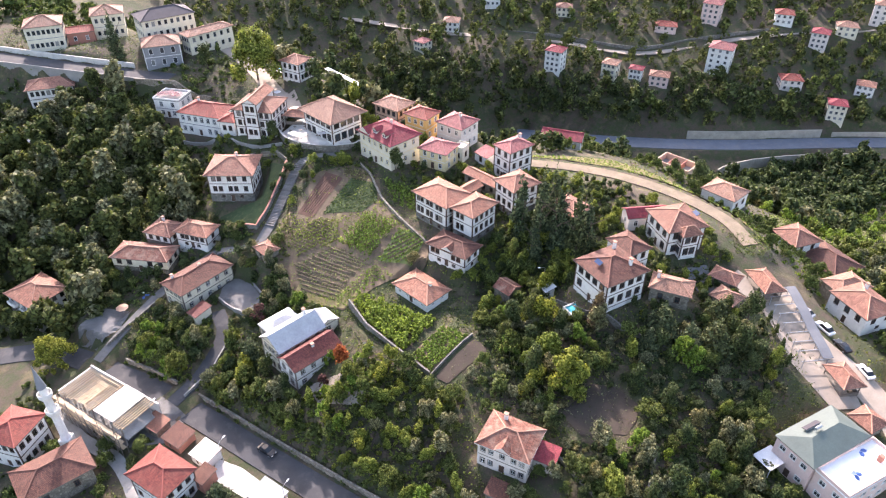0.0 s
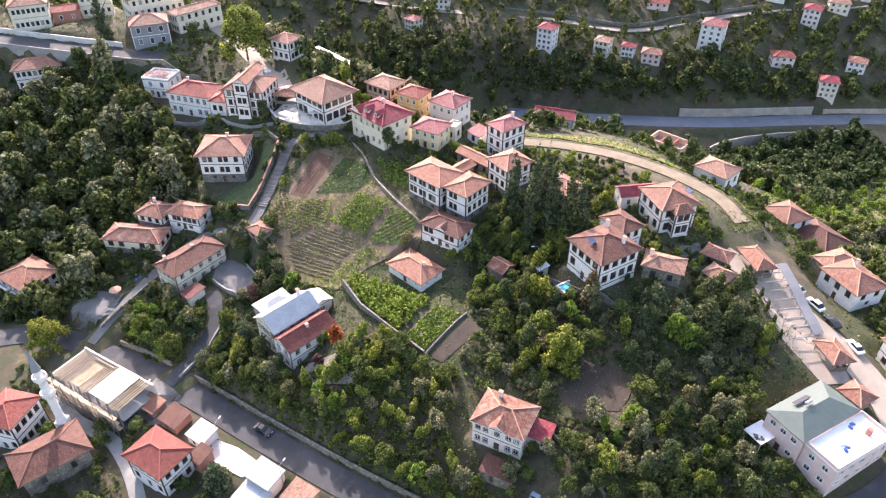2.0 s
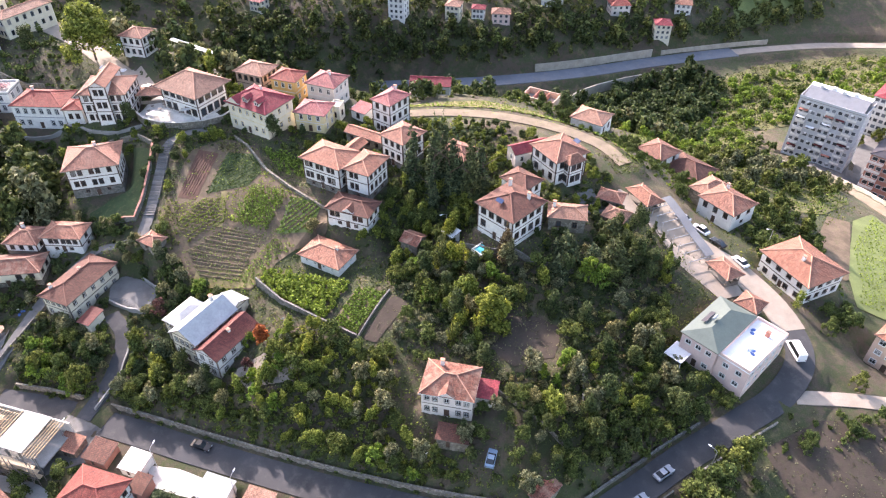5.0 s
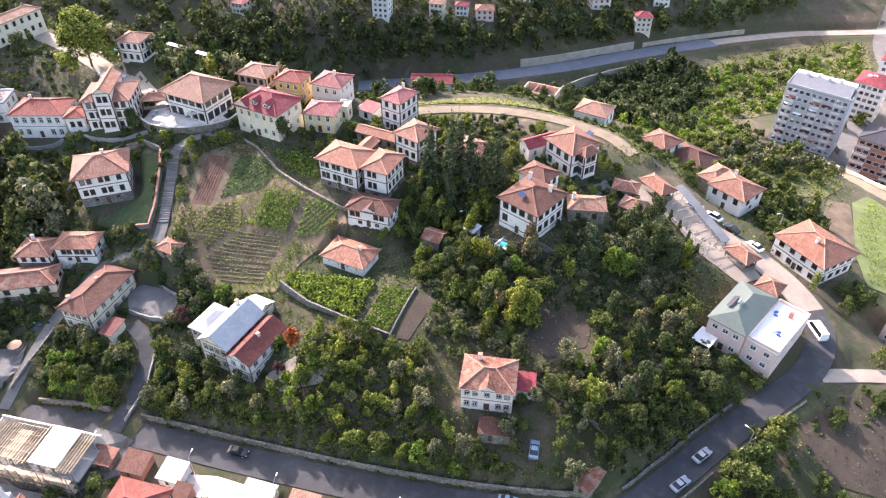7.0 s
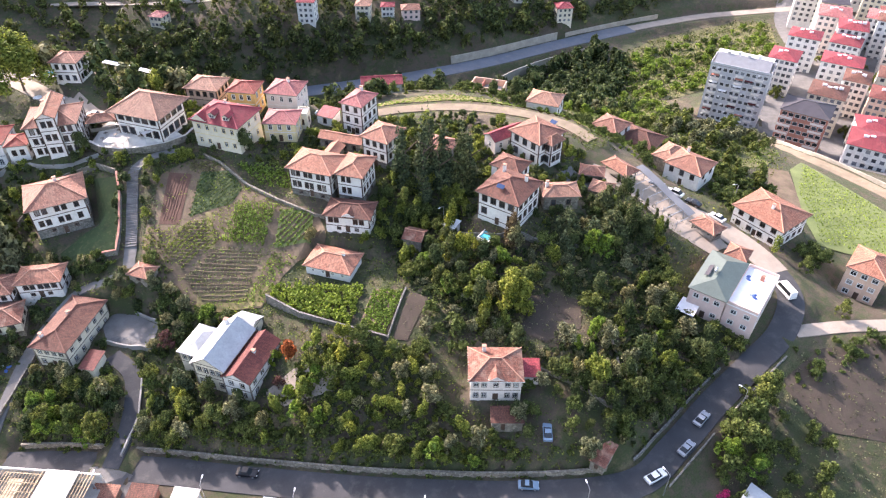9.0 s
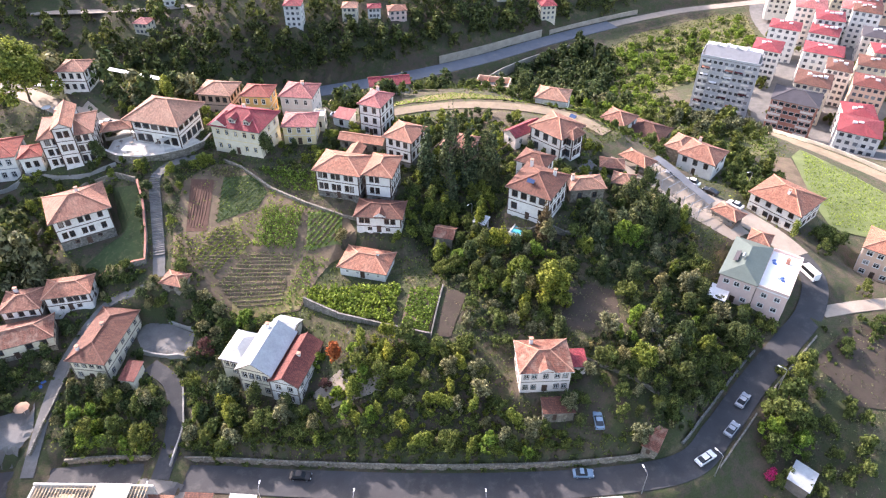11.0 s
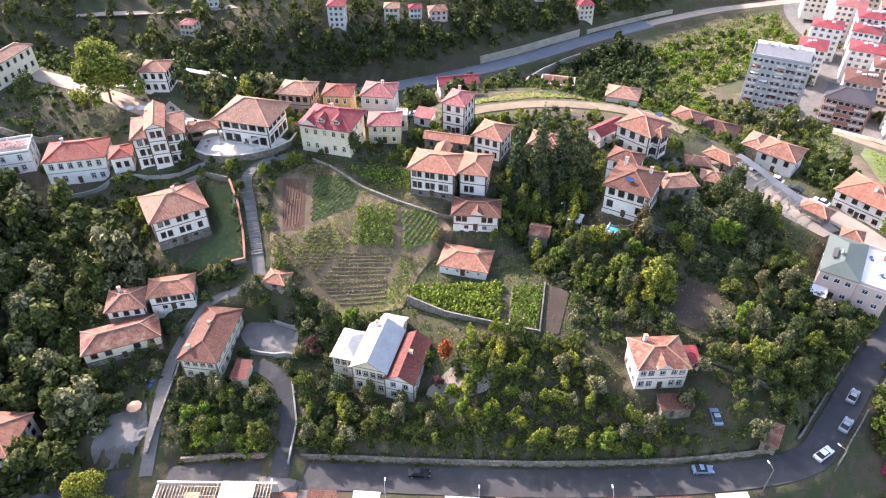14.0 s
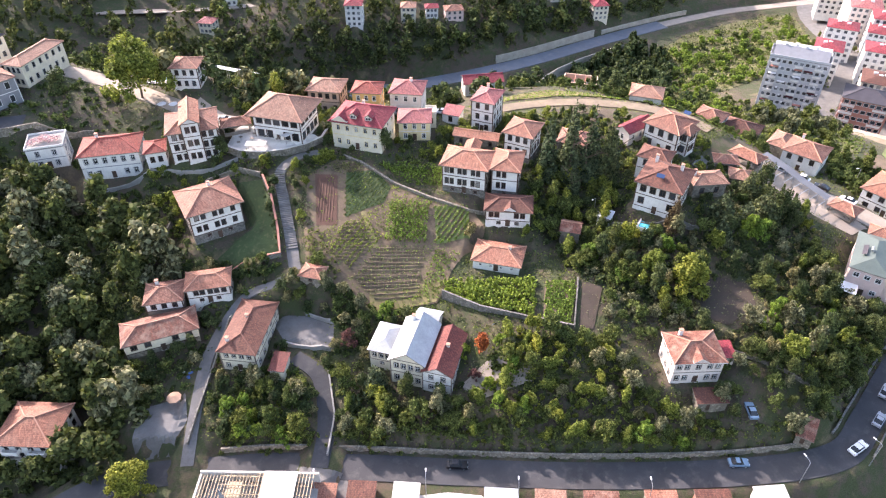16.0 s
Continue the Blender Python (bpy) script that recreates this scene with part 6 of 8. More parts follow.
# ---- trees ----
tree_kind("apple", "tree", "round-crowned green fruit tree on the slope", "mid", 11, 5.0, 2.4, 2000, 0.19)
tree_kind("hazel", "tree", "spreading hazel tree with many leafy lumps", "mid", 12, 4.6, 2.7, 2000, 0.19)
tree_kind("lime", "tree", "bright green leafy tree in sunlight", "bright", 13, 5.4, 2.5, 2000, 0.19)
tree_kind("olive", "tree", "grey-green olive tree with a loose crown", "olive", 14, 5.0, 2.5, 2000, 0.19)
tree_kind("laurel", "tree", "dark green dense laurel tree", "dark", 15, 6.0, 2.7, 2000, 0.19)
tree_kind("walnut", "tree", "large bright green walnut tree above the clearing", "bright", 16, 10.0, 4.6, 3600, 0.32)
tree_kind("plane", "tree", "huge old plane tree with yellow-green crown", "bright", 17, 19.0, 8.6, 8000, 0.5)
tree_kind("oak", "tree", "big dark broadleaf tree of the wooded gully", "dark", 18, 10.0, 4.2, 2600, 0.36)
tree_kind("maple", "tree", "broad mid-green tree with uneven crown", "mid", 19, 9.0, 4.0, 2600, 0.34)
tree_kind("spruce", "tree", "tall narrow spruce with brownish needles", "brown", 20, 10.0, 2.0, 1900, 0.26, "cone")
tree_kind("fir", "tree", "tall dark fir tree with drooping boughs", "needle", 21, 19.0, 2.7, 3400, 0.28, "cone")
tree_kind("cedar", "tree", "wide blue-green cedar with layered boughs", "needle", 22, 10.0, 4.2, 2800, 0.32, "cone")
tree_kind("cypress", "tree", "slim dark cypress clipped to a column", "dark", 23, 3.4, 0.5, 420, 0.16, "column")
tree_kind("poplar", "tree", "slender green poplar beside the field", "mid", 24, 9.0, 1.5, 1500, 0.28, "column")
tree_kind("yellow_tree", "tree", "round yellow-green tree beside the wall", "yellow", 25, 5.0, 2.2, 1500, 0.22)
tree_kind("rust_tree", "tree", "tree smothered in orange-red creeper flowers", "rust", 26, 4.6, 2.2, 1300, 0.22)
tree_kind("plum", "tree", "dark purple-leaved plum tree", "purple", 27, 4.4, 1.9, 1100, 0.22)
tree_kind("bush", "bush", "rounded green garden bush", "mid", 28, 1.8, 1.2, 480, 0.17, "bush")
tree_kind("bright_bush", "bush", "bright yellow-green bush beside a wall", "yellow", 29, 2.6, 1.5, 700, 0.18, "bush")
tree_kind("grey_bush", "bush", "pale grey-green bush", "olive", 30, 2.0, 1.4, 560, 0.17, "bush")

# single trees that stand out
tree("walnut", 25.4, 100.6, 1.0)
tree("walnut", 22.8, 107.5, 0.72)
tree("plane", -64.5, 231.0, 0.9)
for x, y, k, tall in ((19.5, 146.0, 1.1, 1.05), (24.4, 143.4, 1.15, 1.1), (28.6, 140.5, 1.2, 1.0), (32.2, 137.8, 1.1, 1.05), (27.5, 146.5, 1.05, 1.1), (22.5, 138.6, 0.8, 0.9), (35, 139.5, 1.0, 0.9)):
    tree("fir", x, y, k, None, tall, group="firs behind the villa")
tree("spruce", 33.6, 114.6, 1.05)
for x, y, k in ((47.0, 111.5, 1.0), (57.5, 107.8, 1.05), (60.5, 115.2, 0.9), (52.6, 108.6, 0.8), (63, 108, 0.8), (44, 108, 0.7)):
    tree("cedar", x, y, k, group="cedars below the pergola")
tree("yellow_tree", -35.2, 130.4, 1.0)
tree("plum", -45.0, 129.4, 1.0)
tree("rust_tree", -22.6, 110.4, 1.3)
tree("cedar", -44.6, 117.2, 0.85, label="broad dark conifer in front of the timber house")
tree("laurel", -40.0, 111.8, 1.0)
tree("laurel", -35.0, 106.4, 0.9)
tree("olive", -17.5, 107.5, 0.7)
tree("plum", -26.4, 106.6, 0.6)
tree("lime", -13.5, 106.4, 0.6)
tree("bright_bush", -25.6, 113.0, 1.2)
for x, y, k in ((-70.2, 120.9, 1.5), (-64.4, 116.9, 1.4), (-67.2, 119.2, 1.0)):
    tree("bright_bush", x, y, k, group="bright bushes on the wall")
tree("plane", -95.5, 122.5, 0.46, label="tall flowering tree at the street corner")
for x, y, k in ((62.5, 60.2, 0.85), (57.4, 57.8, 0.8), (52.6, 55.4, 0.85), (66.6, 61.8, 0.6), (47.0, 52.0, 0.6), (55, 53, 0.7)):
    tree("maple", x, y, k, group="trees on the outer bend")
tree("yellow_tree", 48.8, 54.4, 1.2)
tree("yellow_tree", 52.2, 49.6, 1.1)
tree("olive", 22.5, 65.2, 1.0)
for x, y, k in ((106.6, 84.6, 1.2), (104, 88.6, 0.9), (97.4, 69.6, 0.8), (101, 84, 0.8)):
    tree("apple", x, y, k)
for x, y, k in ((121.6, 119.0, 1.0), (118.4, 125.0, 0.8), (126, 135, 0.8)):
    tree("poplar", x, y, k, group="poplars beside the field")
for k in range(6):
    tree("cypress", 74.2 - 0.1 * k, 126.5 - 4.1 * k, 0.9 + 0.04 * k, group="cypresses along the pergola")
tree("fir", -119, 247.5, 1.05, None, 1.0, label="dark conifer beside the asphalt terrace")
tree("laurel", -84.6, 240.5, 1.4)
tree("oak", -122, 231, 1.05)
tree("maple", -114, 227, 0.9)
tree("laurel", -13.4, 174.0, 1.1)
tree("lime", -37.6, 177.6, 0.7)
tree("laurel", -52.2, 193.2, 1.0)
tree("cedar", -44.5, 82.6, 0.8, label="bushy pine beside the red-roofed house")
tree("apple", -64.6, 95.8, 0.9)
tree("hazel", -72.4, 96.6, 0.9)
tree("olive", -7.5, 139.5, 0.8)
tree("apple", 22, 122, 0.9)
tree("lime", -29, 214, 1.5)
tree("laurel", 79.0, 187.0, 1.3)
tree("laurel", 72, 190, 0.8)

STREET_LINES = [(w, l[::3]) for w, l in STREETS.values()]
KEEP_CLEAR = [[(-47, 243), (-24, 232), (-25, 220), (-45, 230)], [(-57, 224), (-48, 222), (-40, 202), (-46, 199), (-58, 214)],
              [(-42.2, 162), (-35.3, 175), (-18.2, 172), (-16.8, 162), (-2, 147), (-4, 138.5), (-16.8, 132.8), (-24, 127), (-36, 133), (-42, 142), (-46, 152)],
              [(-52, 184), (-46.4, 180), (-50.8, 156.8), (-60, 161), (-64, 166)], [(0.1, 119.5), (11, 110), (0, 100.6), (-9, 109)],
              [(31, 102), (42, 96), (36, 86), (25, 87), (23, 94)], [(15, 80), (24.5, 80.5), (30, 67), (19, 69)], [(-51, 198), (-43, 186), (-26, 186), (-44, 203)],
              [(-58, 148), (-46, 137), (-48.8, 130.4), (-58, 137.4)], [(-51, 95), (-35, 86), (-40, 81), (-48, 86)], [(73, 132), (86, 132), (88, 94), (79, 94)],
              [(162, 136), (156, 96), (131, 79), (114, 92), (128, 122)], [(-22, 131), (-1, 121), (-8, 109), (-20, 119)], [(-92, 140), (-80, 138), (-83, 127), (-94, 130)]]


def free(x, y, margin=1.0):
    ok = np.ones(len(x), bool)
    for px, py, pz, w, d, yaw, pad in PLOTS.values():
        c, s = math.cos(radians(yaw)), math.sin(radians(yaw))
        u, v = (x - px) * c + (y - py) * s, -(x - px) * s + (y - py) * c
        ok &= ~((abs(u) < w / 2 + margin + 0.6) & (abs(v) < d / 2 + margin + 0.6))
    for width, l in STREET_LINES:
        for sx, sy, _ in l:
            ok &= np.hypot(x - sx, y - sy) > width / 2 + 0.9 + margin * 0.5
    for poly in KEEP_CLEAR:
        ok &= ~inside(poly, x, y)
    return ok


def scatter(poly, gap, seed, margin=1.0):
    """Loosely even places inside an outline, clear of houses, streets and beds."""
    rng = np.random.default_rng(seed)
    p = np.array(poly)
    X, Y = np.meshgrid(np.arange(p[:, 0].min(), p[:, 0].max(), gap), np.arange(p[:, 1].min(), p[:, 1].max(), gap))
    X = (X + (np.arange(X.shape[0]) % 2)[:, None] * gap / 2 + rng.normal(size=X.shape) * gap * 0.36).ravel()
    Y = (Y + rng.normal(size=Y.shape) * gap * 0.36).ravel()
    keep = inside(poly, X, Y)
    X, Y = X[keep], Y[keep]
    keep = free(X, Y, margin) if margin is not None else X == X
    return X[keep], Y[keep], rng


ORCHARD = [(-78, 124), (-48, 106.5), (-27, 92.6), (-8, 80.2), (8, 70), (13, 74), (3, 80), (2, 92), (6, 99), (-4, 101.5), (-13, 110), (-20, 110), (-26, 104), (-40, 108), (-50, 122), (-60, 131), (-70, 134)]
GROVE = [(30, 62), (44, 61), (62, 70), (61, 80), (66, 97), (72, 101), (72, 118), (56, 116), (42, 110), (32, 115), (24, 124), (8, 122), (10, 110), (18, 96), (20, 86), (28, 76)]
UPPER = [(8, 122), (24, 126), (30, 133), (24, 152), (14, 146), (10, 138), (12, 130)]
WEST = [(-98, 128), (-86, 140), (-90, 162), (-72, 168), (-74, 186), (-90, 203), (-101, 226), (-130, 231), (-160, 226), (-170, 160), (-120, 142)]
MIDWEST = [(-72, 168), (-58, 164), (-50, 153), (-46, 152), (-42, 142), (-38, 134), (-26, 126), (-24, 120), (-44, 128), (-58, 148), (-70, 160)]

mixes = {"orchard": (["apple", "hazel", "lime", "olive", "hazel", "lime", "yellow_tree"], ORCHARD, 3.3, 41, 0.45, 1.05), "grove": (["apple", "hazel", "laurel", "olive", "lime", "olive", "yellow_tree", "laurel"], GROVE, 4.0, 42, 0.45, 1.2),
         "upper": (["laurel", "apple", "hazel", "lime"], UPPER, 3.6, 43, 0.7, 1.05), "midwest": (["hazel", "laurel", "apple", "olive"], MIDWEST, 4.0, 44, 0.55, 0.9)}
for label, (kinds, poly, gap, seed, lo, hi) in mixes.items():
    X, Y, rng = scatter(poly, gap, seed)
    for x, y, z in zip(X, Y, ground_z(X, Y)):
        tree(kinds[int(rng.integers(len(kinds)))], x, y, lo + (hi - lo) * rng.random(), float(rng.random() * 360), 0.8 + 0.55 * rng.random(), float(z), group="trees of the slope")


# woods and undergrowth that nobody could count
def crown_points(key):
    me = TREES[key][2]
    v = np.empty(len(me.vertices) * 3, np.float32)
    me.vertices.foreach_get("co", v)
    return v.reshape(-1, 4, 3)


def wood(name, label, poly, gap, seed, kinds, lo, hi, leaf, thin=1.0, margin=1.5):
    X, Y, rng = scatter(poly, gap, seed, margin)
    Z = ground_z(X, Y)
    out = []
    for x, y, z in zip(X, Y, Z):
        v = crown_points(kinds[int(rng.integers(len(kinds)))])
        if thin < 1:
            v = v[rng.random(len(v)) < thin]
            mid = v.mean(1, keepdims=True)
            v = mid + (v - mid) * min(2.6, thin ** -0.5)
        k, a, tall = lo + (hi - lo) * rng.random(), rng.random() * math.tau, 0.85 + 0.35 * rng.random()
        c, s = math.cos(a) * k, math.sin(a) * k
        w = np.empty_like(v)
        w[..., 0], w[..., 1], w[..., 2] = v[..., 0] * c - v[..., 1] * s + x, v[..., 0] * s + v[..., 1] * c + y, v[..., 2] * k * tall + z - 0.6 * k
        out.append(w.reshape(-1, 3))
    return thing(name, label, "trees", Matrix(), quads_mesh(name, np.concatenate(out), LEAF[leaf]), kind="stuff")


wood("woodland", "dense dark woodland in the western gully", WEST, 5.2, 51, ["oak", "maple", "laurel"], 0.6, 1.25, "dark", 0.32)
wood("woodland", "olive-green trees scattered through the gully", WEST, 10.5, 52, ["oak", "olive", "maple"], 0.85, 1.4, "olive", 0.42)
wood("undergrowth", "green bushes under the orchard trees", ORCHARD, 2.0, 53, ["bush", "grey_bush"], 0.4, 1.1, "mid", 0.35, 0.3)
wood("undergrowth", "sunlit weeds between the orchard trees", ORCHARD, 2.6, 54, ["bush"], 0.35, 0.8, "bright", 0.4, 0.3)
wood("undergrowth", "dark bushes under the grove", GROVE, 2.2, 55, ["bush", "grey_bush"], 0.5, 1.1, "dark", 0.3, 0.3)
wood("undergrowth", "grey-green bushes in the grove", GROVE, 3.6, 56, ["grey_bush"], 0.5, 1.0, "olive", 0.4, 0.3)
wood("undergrowth", "bushes and brambles round the old houses", [(-95, 140), (-60, 122), (-46, 128), (-24, 120), (-26, 126), (-46, 150), (-60, 162), (-76, 176), (-90, 205), (-75, 200), (-62, 190), (-68, 170), (-92, 165)], 2.4, 57, ["bush", "grey_bush"], 0.5, 1.1, "mid", 0.4, 0.3)
wood("undergrowth", "garden bushes among the upper houses", [(-62, 214), (-20, 172), (10, 150), (4, 134), (24, 126), (60, 128), (70, 146), (40, 172), (10, 190), (-20, 214)], 3.0, 58, ["bush", "grey_bush"], 0.5, 1.1, "mid", 0.4, 0.3)
wood("undergrowth", "roadside bushes above the bend", [(36, 62), (60, 70), (66, 92), (56, 96), (40, 80)], 2.0, 59, ["bush"], 0.5, 1.0, "mid", 0.4, 0.2)
wood("woodland", "shaded wood falling to the valley", [(-44, 216), (-30, 208), (-16, 216), (6, 206), (30, 200), (60, 204), (72, 214), (96, 206), (120, 190), (146, 200), (164, 240), (140, 285), (70, 296), (0, 330), (-60, 330), (-90, 290), (-56, 244)], 5.6, 61, ["oak", "laurel", "maple"], 0.5, 1.0, "dark", 0.075)
wood("woodland", "scattered paler trees on the valley slope", [(-44, 216), (6, 206), (72, 214), (146, 200), (164, 240), (120, 285), (0, 330), (-60, 330), (-70, 250)], 13, 62, ["maple", "olive"], 0.7, 1.1, "olive", 0.15)
wood("woodland", "sunlit bushes along the ridge and gardens", [(-60, 245), (-40, 216), (-20, 217), (10, 205), (30, 196), (56, 200), (60, 206), (20, 214), (-10, 226), (-40, 236)], 4.4, 63, ["hazel", "bush", "lime"], 0.5, 0.95, "mid", 0.4)
wood("woodland", "wooded far slope beyond the valley", [(-100, 335), (0, 342), (100, 326), (205, 334), (330, 345), (370, 430), (300, 480), (100, 480), (-120, 480), (-170, 400)], 7.4, 64, ["oak", "maple", "laurel"], 0.5, 1.1, "dark", 0.05)
wood("woodland", "dense trees on the steep bank above the valley road", [(-60, 336), (20, 352), (80, 338), (205, 340), (300, 342), (300, 352), (205, 352), (150, 364), (60, 374), (-10, 384), (-90, 376)], 4.6, 74, ["laurel", "hazel", "maple"], 0.6, 1.0, "dark", 0.055)
wood("woodland", "paler trees and gardens of the far slope", [(-60, 345), (100, 345), (205, 342), (330, 352), (360, 430), (100, 470), (-100, 450)], 13, 65, ["lime", "olive", "maple"], 0.6, 1.1, "mid", 0.08)
wood("woodland", "orchard belt beside the town road", [(100, 150), (112, 132), (124, 130), (150, 142), (166, 152), (150, 168), (130, 182), (112, 178), (98, 160)], 6.0, 66, ["olive", "hazel", "maple"], 0.5, 0.9, "mid", 0.4)
wood("woodland", "grey-green olive trees beside the town road", [(118, 148), (150, 150), (176, 150), (170, 170), (140, 180), (122, 165)], 6.0, 67, ["olive"], 0.9, 1.3, "olive", 0.45)
wood("woodland", "hazel slope above the valley", [(100, 196), (120, 180), (150, 172), (178, 176), (190, 230), (200, 256), (172, 262), (160, 240), (146, 205)], 5.6, 68, ["hazel", "apple"], 0.5, 0.9, "yellow", 0.35)
wood("woodland", "trees round the houses on the western spur", [(-170, 270), (-120, 280), (-80, 270), (-66, 250), (-70, 238), (-86, 250), (-100, 290), (-60, 300), (-100, 340), (-240, 330), (-240, 240), (-170, 230)], 6.4, 69, ["maple", "oak", "lime"], 0.55, 1.0, "mid", 0.075)
wood("woodland", "garden trees beside the pale houses", [(104, 116), (116, 100), (112, 86), (104, 84), (100, 110), (104, 132), (118, 132), (124, 124)], 4.2, 70, ["apple", "hazel", "olive"], 0.6, 1.0, "mid", 0.5)
wood("woodland", "rough scrub above the valley road", [(182, 252), (205, 290), (262, 308), (315, 306), (330, 298), (290, 254), (240, 240), (205, 240)], 5.0, 71, ["bush", "hazel", "grey_bush"], 0.5, 1.2, "yellow", 0.3)
wood("woodland", "street trees between the apartment blocks", [(230, 120), (300, 170), (380, 240), (380, 300), (300, 260), (240, 230), (226, 190)], 12, 72, ["maple", "lime"], 0.5, 0.8, "mid", 0.25)
wood("woodland", "trees below the street", [(-50, 78), (-30, 72), (-10, 58), (10, 50), (30, 44), (20, 20), (-60, 40), (-100, 70), (-92, 84)], 7.5, 73, ["maple", "apple"], 0.5, 0.8, "mid", 0.2)


BESIDE_PLOTS = [(8, 122), (12, 111), (4, 101), (8, 96), (18, 88), (24, 96), (22, 110), (22, 124)]
wood("undergrowth", "grey-green vines and shrubs beside the bare plot", BESIDE_PLOTS, 2.4, 105, ["grey_bush", "olive", "bush"], 0.35, 0.75, "olive", 0.5, 0.3)
wood("undergrowth", "green shrubs beside the bare plot", BESIDE_PLOTS, 3.2, 106, ["bush", "hazel"], 0.4, 0.85, "mid", 0.5, 0.3)
wood("undergrowth", "leafy shrubs along the street below the pink block", [(30, 62), (44, 64.4), (58, 69), (70, 73), (68, 80), (60, 88), (44, 80), (32, 72)], 2.4, 107, ["hazel", "bush", "apple"], 0.35, 0.75, "mid", 0.5, 0.2)
AMONG_HOUSES = [(-76, 196), (-66, 172), (-50, 154), (-28, 178), (-16, 174), (0, 164), (4, 146), (-4, 138), (10, 122), (26, 126), (46, 112), (66, 118), (74, 130), (66, 150), (52, 168), (30, 178), (10, 186), (-22, 216), (-60, 214)]
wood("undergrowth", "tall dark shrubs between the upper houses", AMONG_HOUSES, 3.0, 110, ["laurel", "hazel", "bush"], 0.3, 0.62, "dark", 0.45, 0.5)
wood("undergrowth", "sunlit fruit trees in the upper gardens", AMONG_HOUSES, 5.2, 111, ["apple", "lime"], 0.45, 0.8, "bright", 0.6, 0.7)
SLOPE_WEST = [(-92, 138), (-76, 124), (-58, 113), (-46, 108), (-30, 106), (-24, 118), (-26, 126), (-40, 134), (-46, 150), (-58, 160), (-72, 168), (-90, 164)]
wood("undergrowth", "dark shrubs crowding the old houses", SLOPE_WEST, 2.7, 112, ["laurel", "hazel", "bush"], 0.3, 0.7, "dark", 0.45, 0.4)
wood("undergrowth", "grey-green shrubs crowding the old houses", SLOPE_WEST, 5.0, 113, ["olive", "grey_bush"], 0.4, 0.8, "olive", 0.55, 0.4)
wood("undergrowth", "brambles spilling over the street wall", [(-78, 125.5), (-48, 109.0), (-27, 95.4), (-8, 83.0), (10, 72.5), (24, 66.4), (23, 62.8), (9, 68.8), (-9, 79.2), (-28, 91.8), (-49, 105.4), (-78, 122.0)], 1.7, 114, ["bush", "grey_bush"], 0.4, 0.85, "mid", 0.5, None)
EAST_GARDENS = [(84, 150), (92, 128), (104, 108), (112, 88), (122, 100), (132, 120), (122, 136), (108, 150), (100, 170), (88, 196), (66, 208), (60, 196), (76, 172)]
wood("undergrowth", "green shrubs round the eastern houses", EAST_GARDENS, 3.2, 115, ["hazel", "bush", "apple"], 0.35, 0.75, "mid", 0.45, 0.5)
wood("undergrowth", "yellow-green grass and vines round the eastern houses", EAST_GARDENS, 3.0, 116, ["bush"], 0.3, 0.7, "yellow", 0.4, 0.3)
LOWER_BANK = [(-100, 118), (-88, 112), (-60, 96), (-46, 80), (-30, 72), (-10, 58), (10, 50), (30, 46), (20, 24), (-60, 40), (-110, 80)]
wood("undergrowth", "bushes and brambles between the lower houses", LOWER_BANK, 3.4, 117, ["bush", "hazel", "grey_bush"], 0.4, 0.95, "mid", 0.45, 0.4)
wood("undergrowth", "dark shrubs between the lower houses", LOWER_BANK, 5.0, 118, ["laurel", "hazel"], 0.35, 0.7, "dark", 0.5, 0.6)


# weeds and grass tufts over the open hillside
def tufts(name, label, poly, gap, seed, leaf, size, height, per, margin=0.1):
    X, Y, rng = scatter(poly, gap, seed, margin)
    Z = ground_z(X, Y)
    out = []
    for x, y, z in zip(X, Y, Z):
        h = height * (0.4 + rng.random() ** 2 * 1.2)
        out.append(leaf_cloud(rng, [(x, y, z + h * 0.35, gap * 0.55, gap * 0.55, h * 0.6)], per, size))
    thing(name, label, "weeds", Matrix(), quads_mesh(name, np.concatenate(out), LEAF[leaf]), kind="stuff")


NEAR_SLOPE = [(-90, 135), (-76, 123), (-48, 106), (-8, 80.5), (22, 66), (44, 62), (66, 72), (90, 92), (84, 118), (66, 140), (36, 176), (0, 205), (-40, 214), (-76, 196), (-92, 170)]
tufts("weeds", "low green weeds over the hillside", NEAR_SLOPE, 1.35, 81, "mid", 0.2, 0.55, 8)
tufts("weeds", "pale dry grass over the hillside", NEAR_SLOPE, 2.1, 82, "olive", 0.18, 0.5, 7)
tufts("weeds", "yellow-green nettles and vines on the slope", NEAR_SLOPE, 3.4, 83, "bright", 0.22, 1.1, 16)
SLOPE_MEADOW = [(92, 170), (108, 190), (150, 206), (172, 244), (200, 238), (186, 214), (178, 192), (172, 168), (158, 140), (140, 131), (120, 133), (102, 146)]
FAR_MEADOW = [(175, 262), (205, 298), (260, 316), (322, 312), (338, 300), (296, 254), (250, 242), (205, 238), (182, 250)]
tufts("weeds", "yellow-green weeds over the eastern slope", SLOPE_MEADOW, 1.9, 120, "yellow", 0.28, 0.8, 9)
tufts("weeds", "green scrub over the eastern slope", SLOPE_MEADOW, 3.0, 121, "mid", 0.34, 1.6, 16)
tufts("weeds", "dry scrub over the far meadow", FAR_MEADOW, 3.0, 122, "olive", 0.45, 1.3, 9)
tufts("weeds", "green scrub over the far meadow", FAR_MEADOW, 4.4, 123, "mid", 0.5, 2.2, 18)
tufts("weeds", "weeds beside the eastern houses", [(92, 92), (112, 86), (160, 136), (150, 168), (112, 190), (84, 200), (50, 202), (60, 186), (84, 160), (92, 120)], 2.2, 84, "mid", 0.26, 0.6, 8)
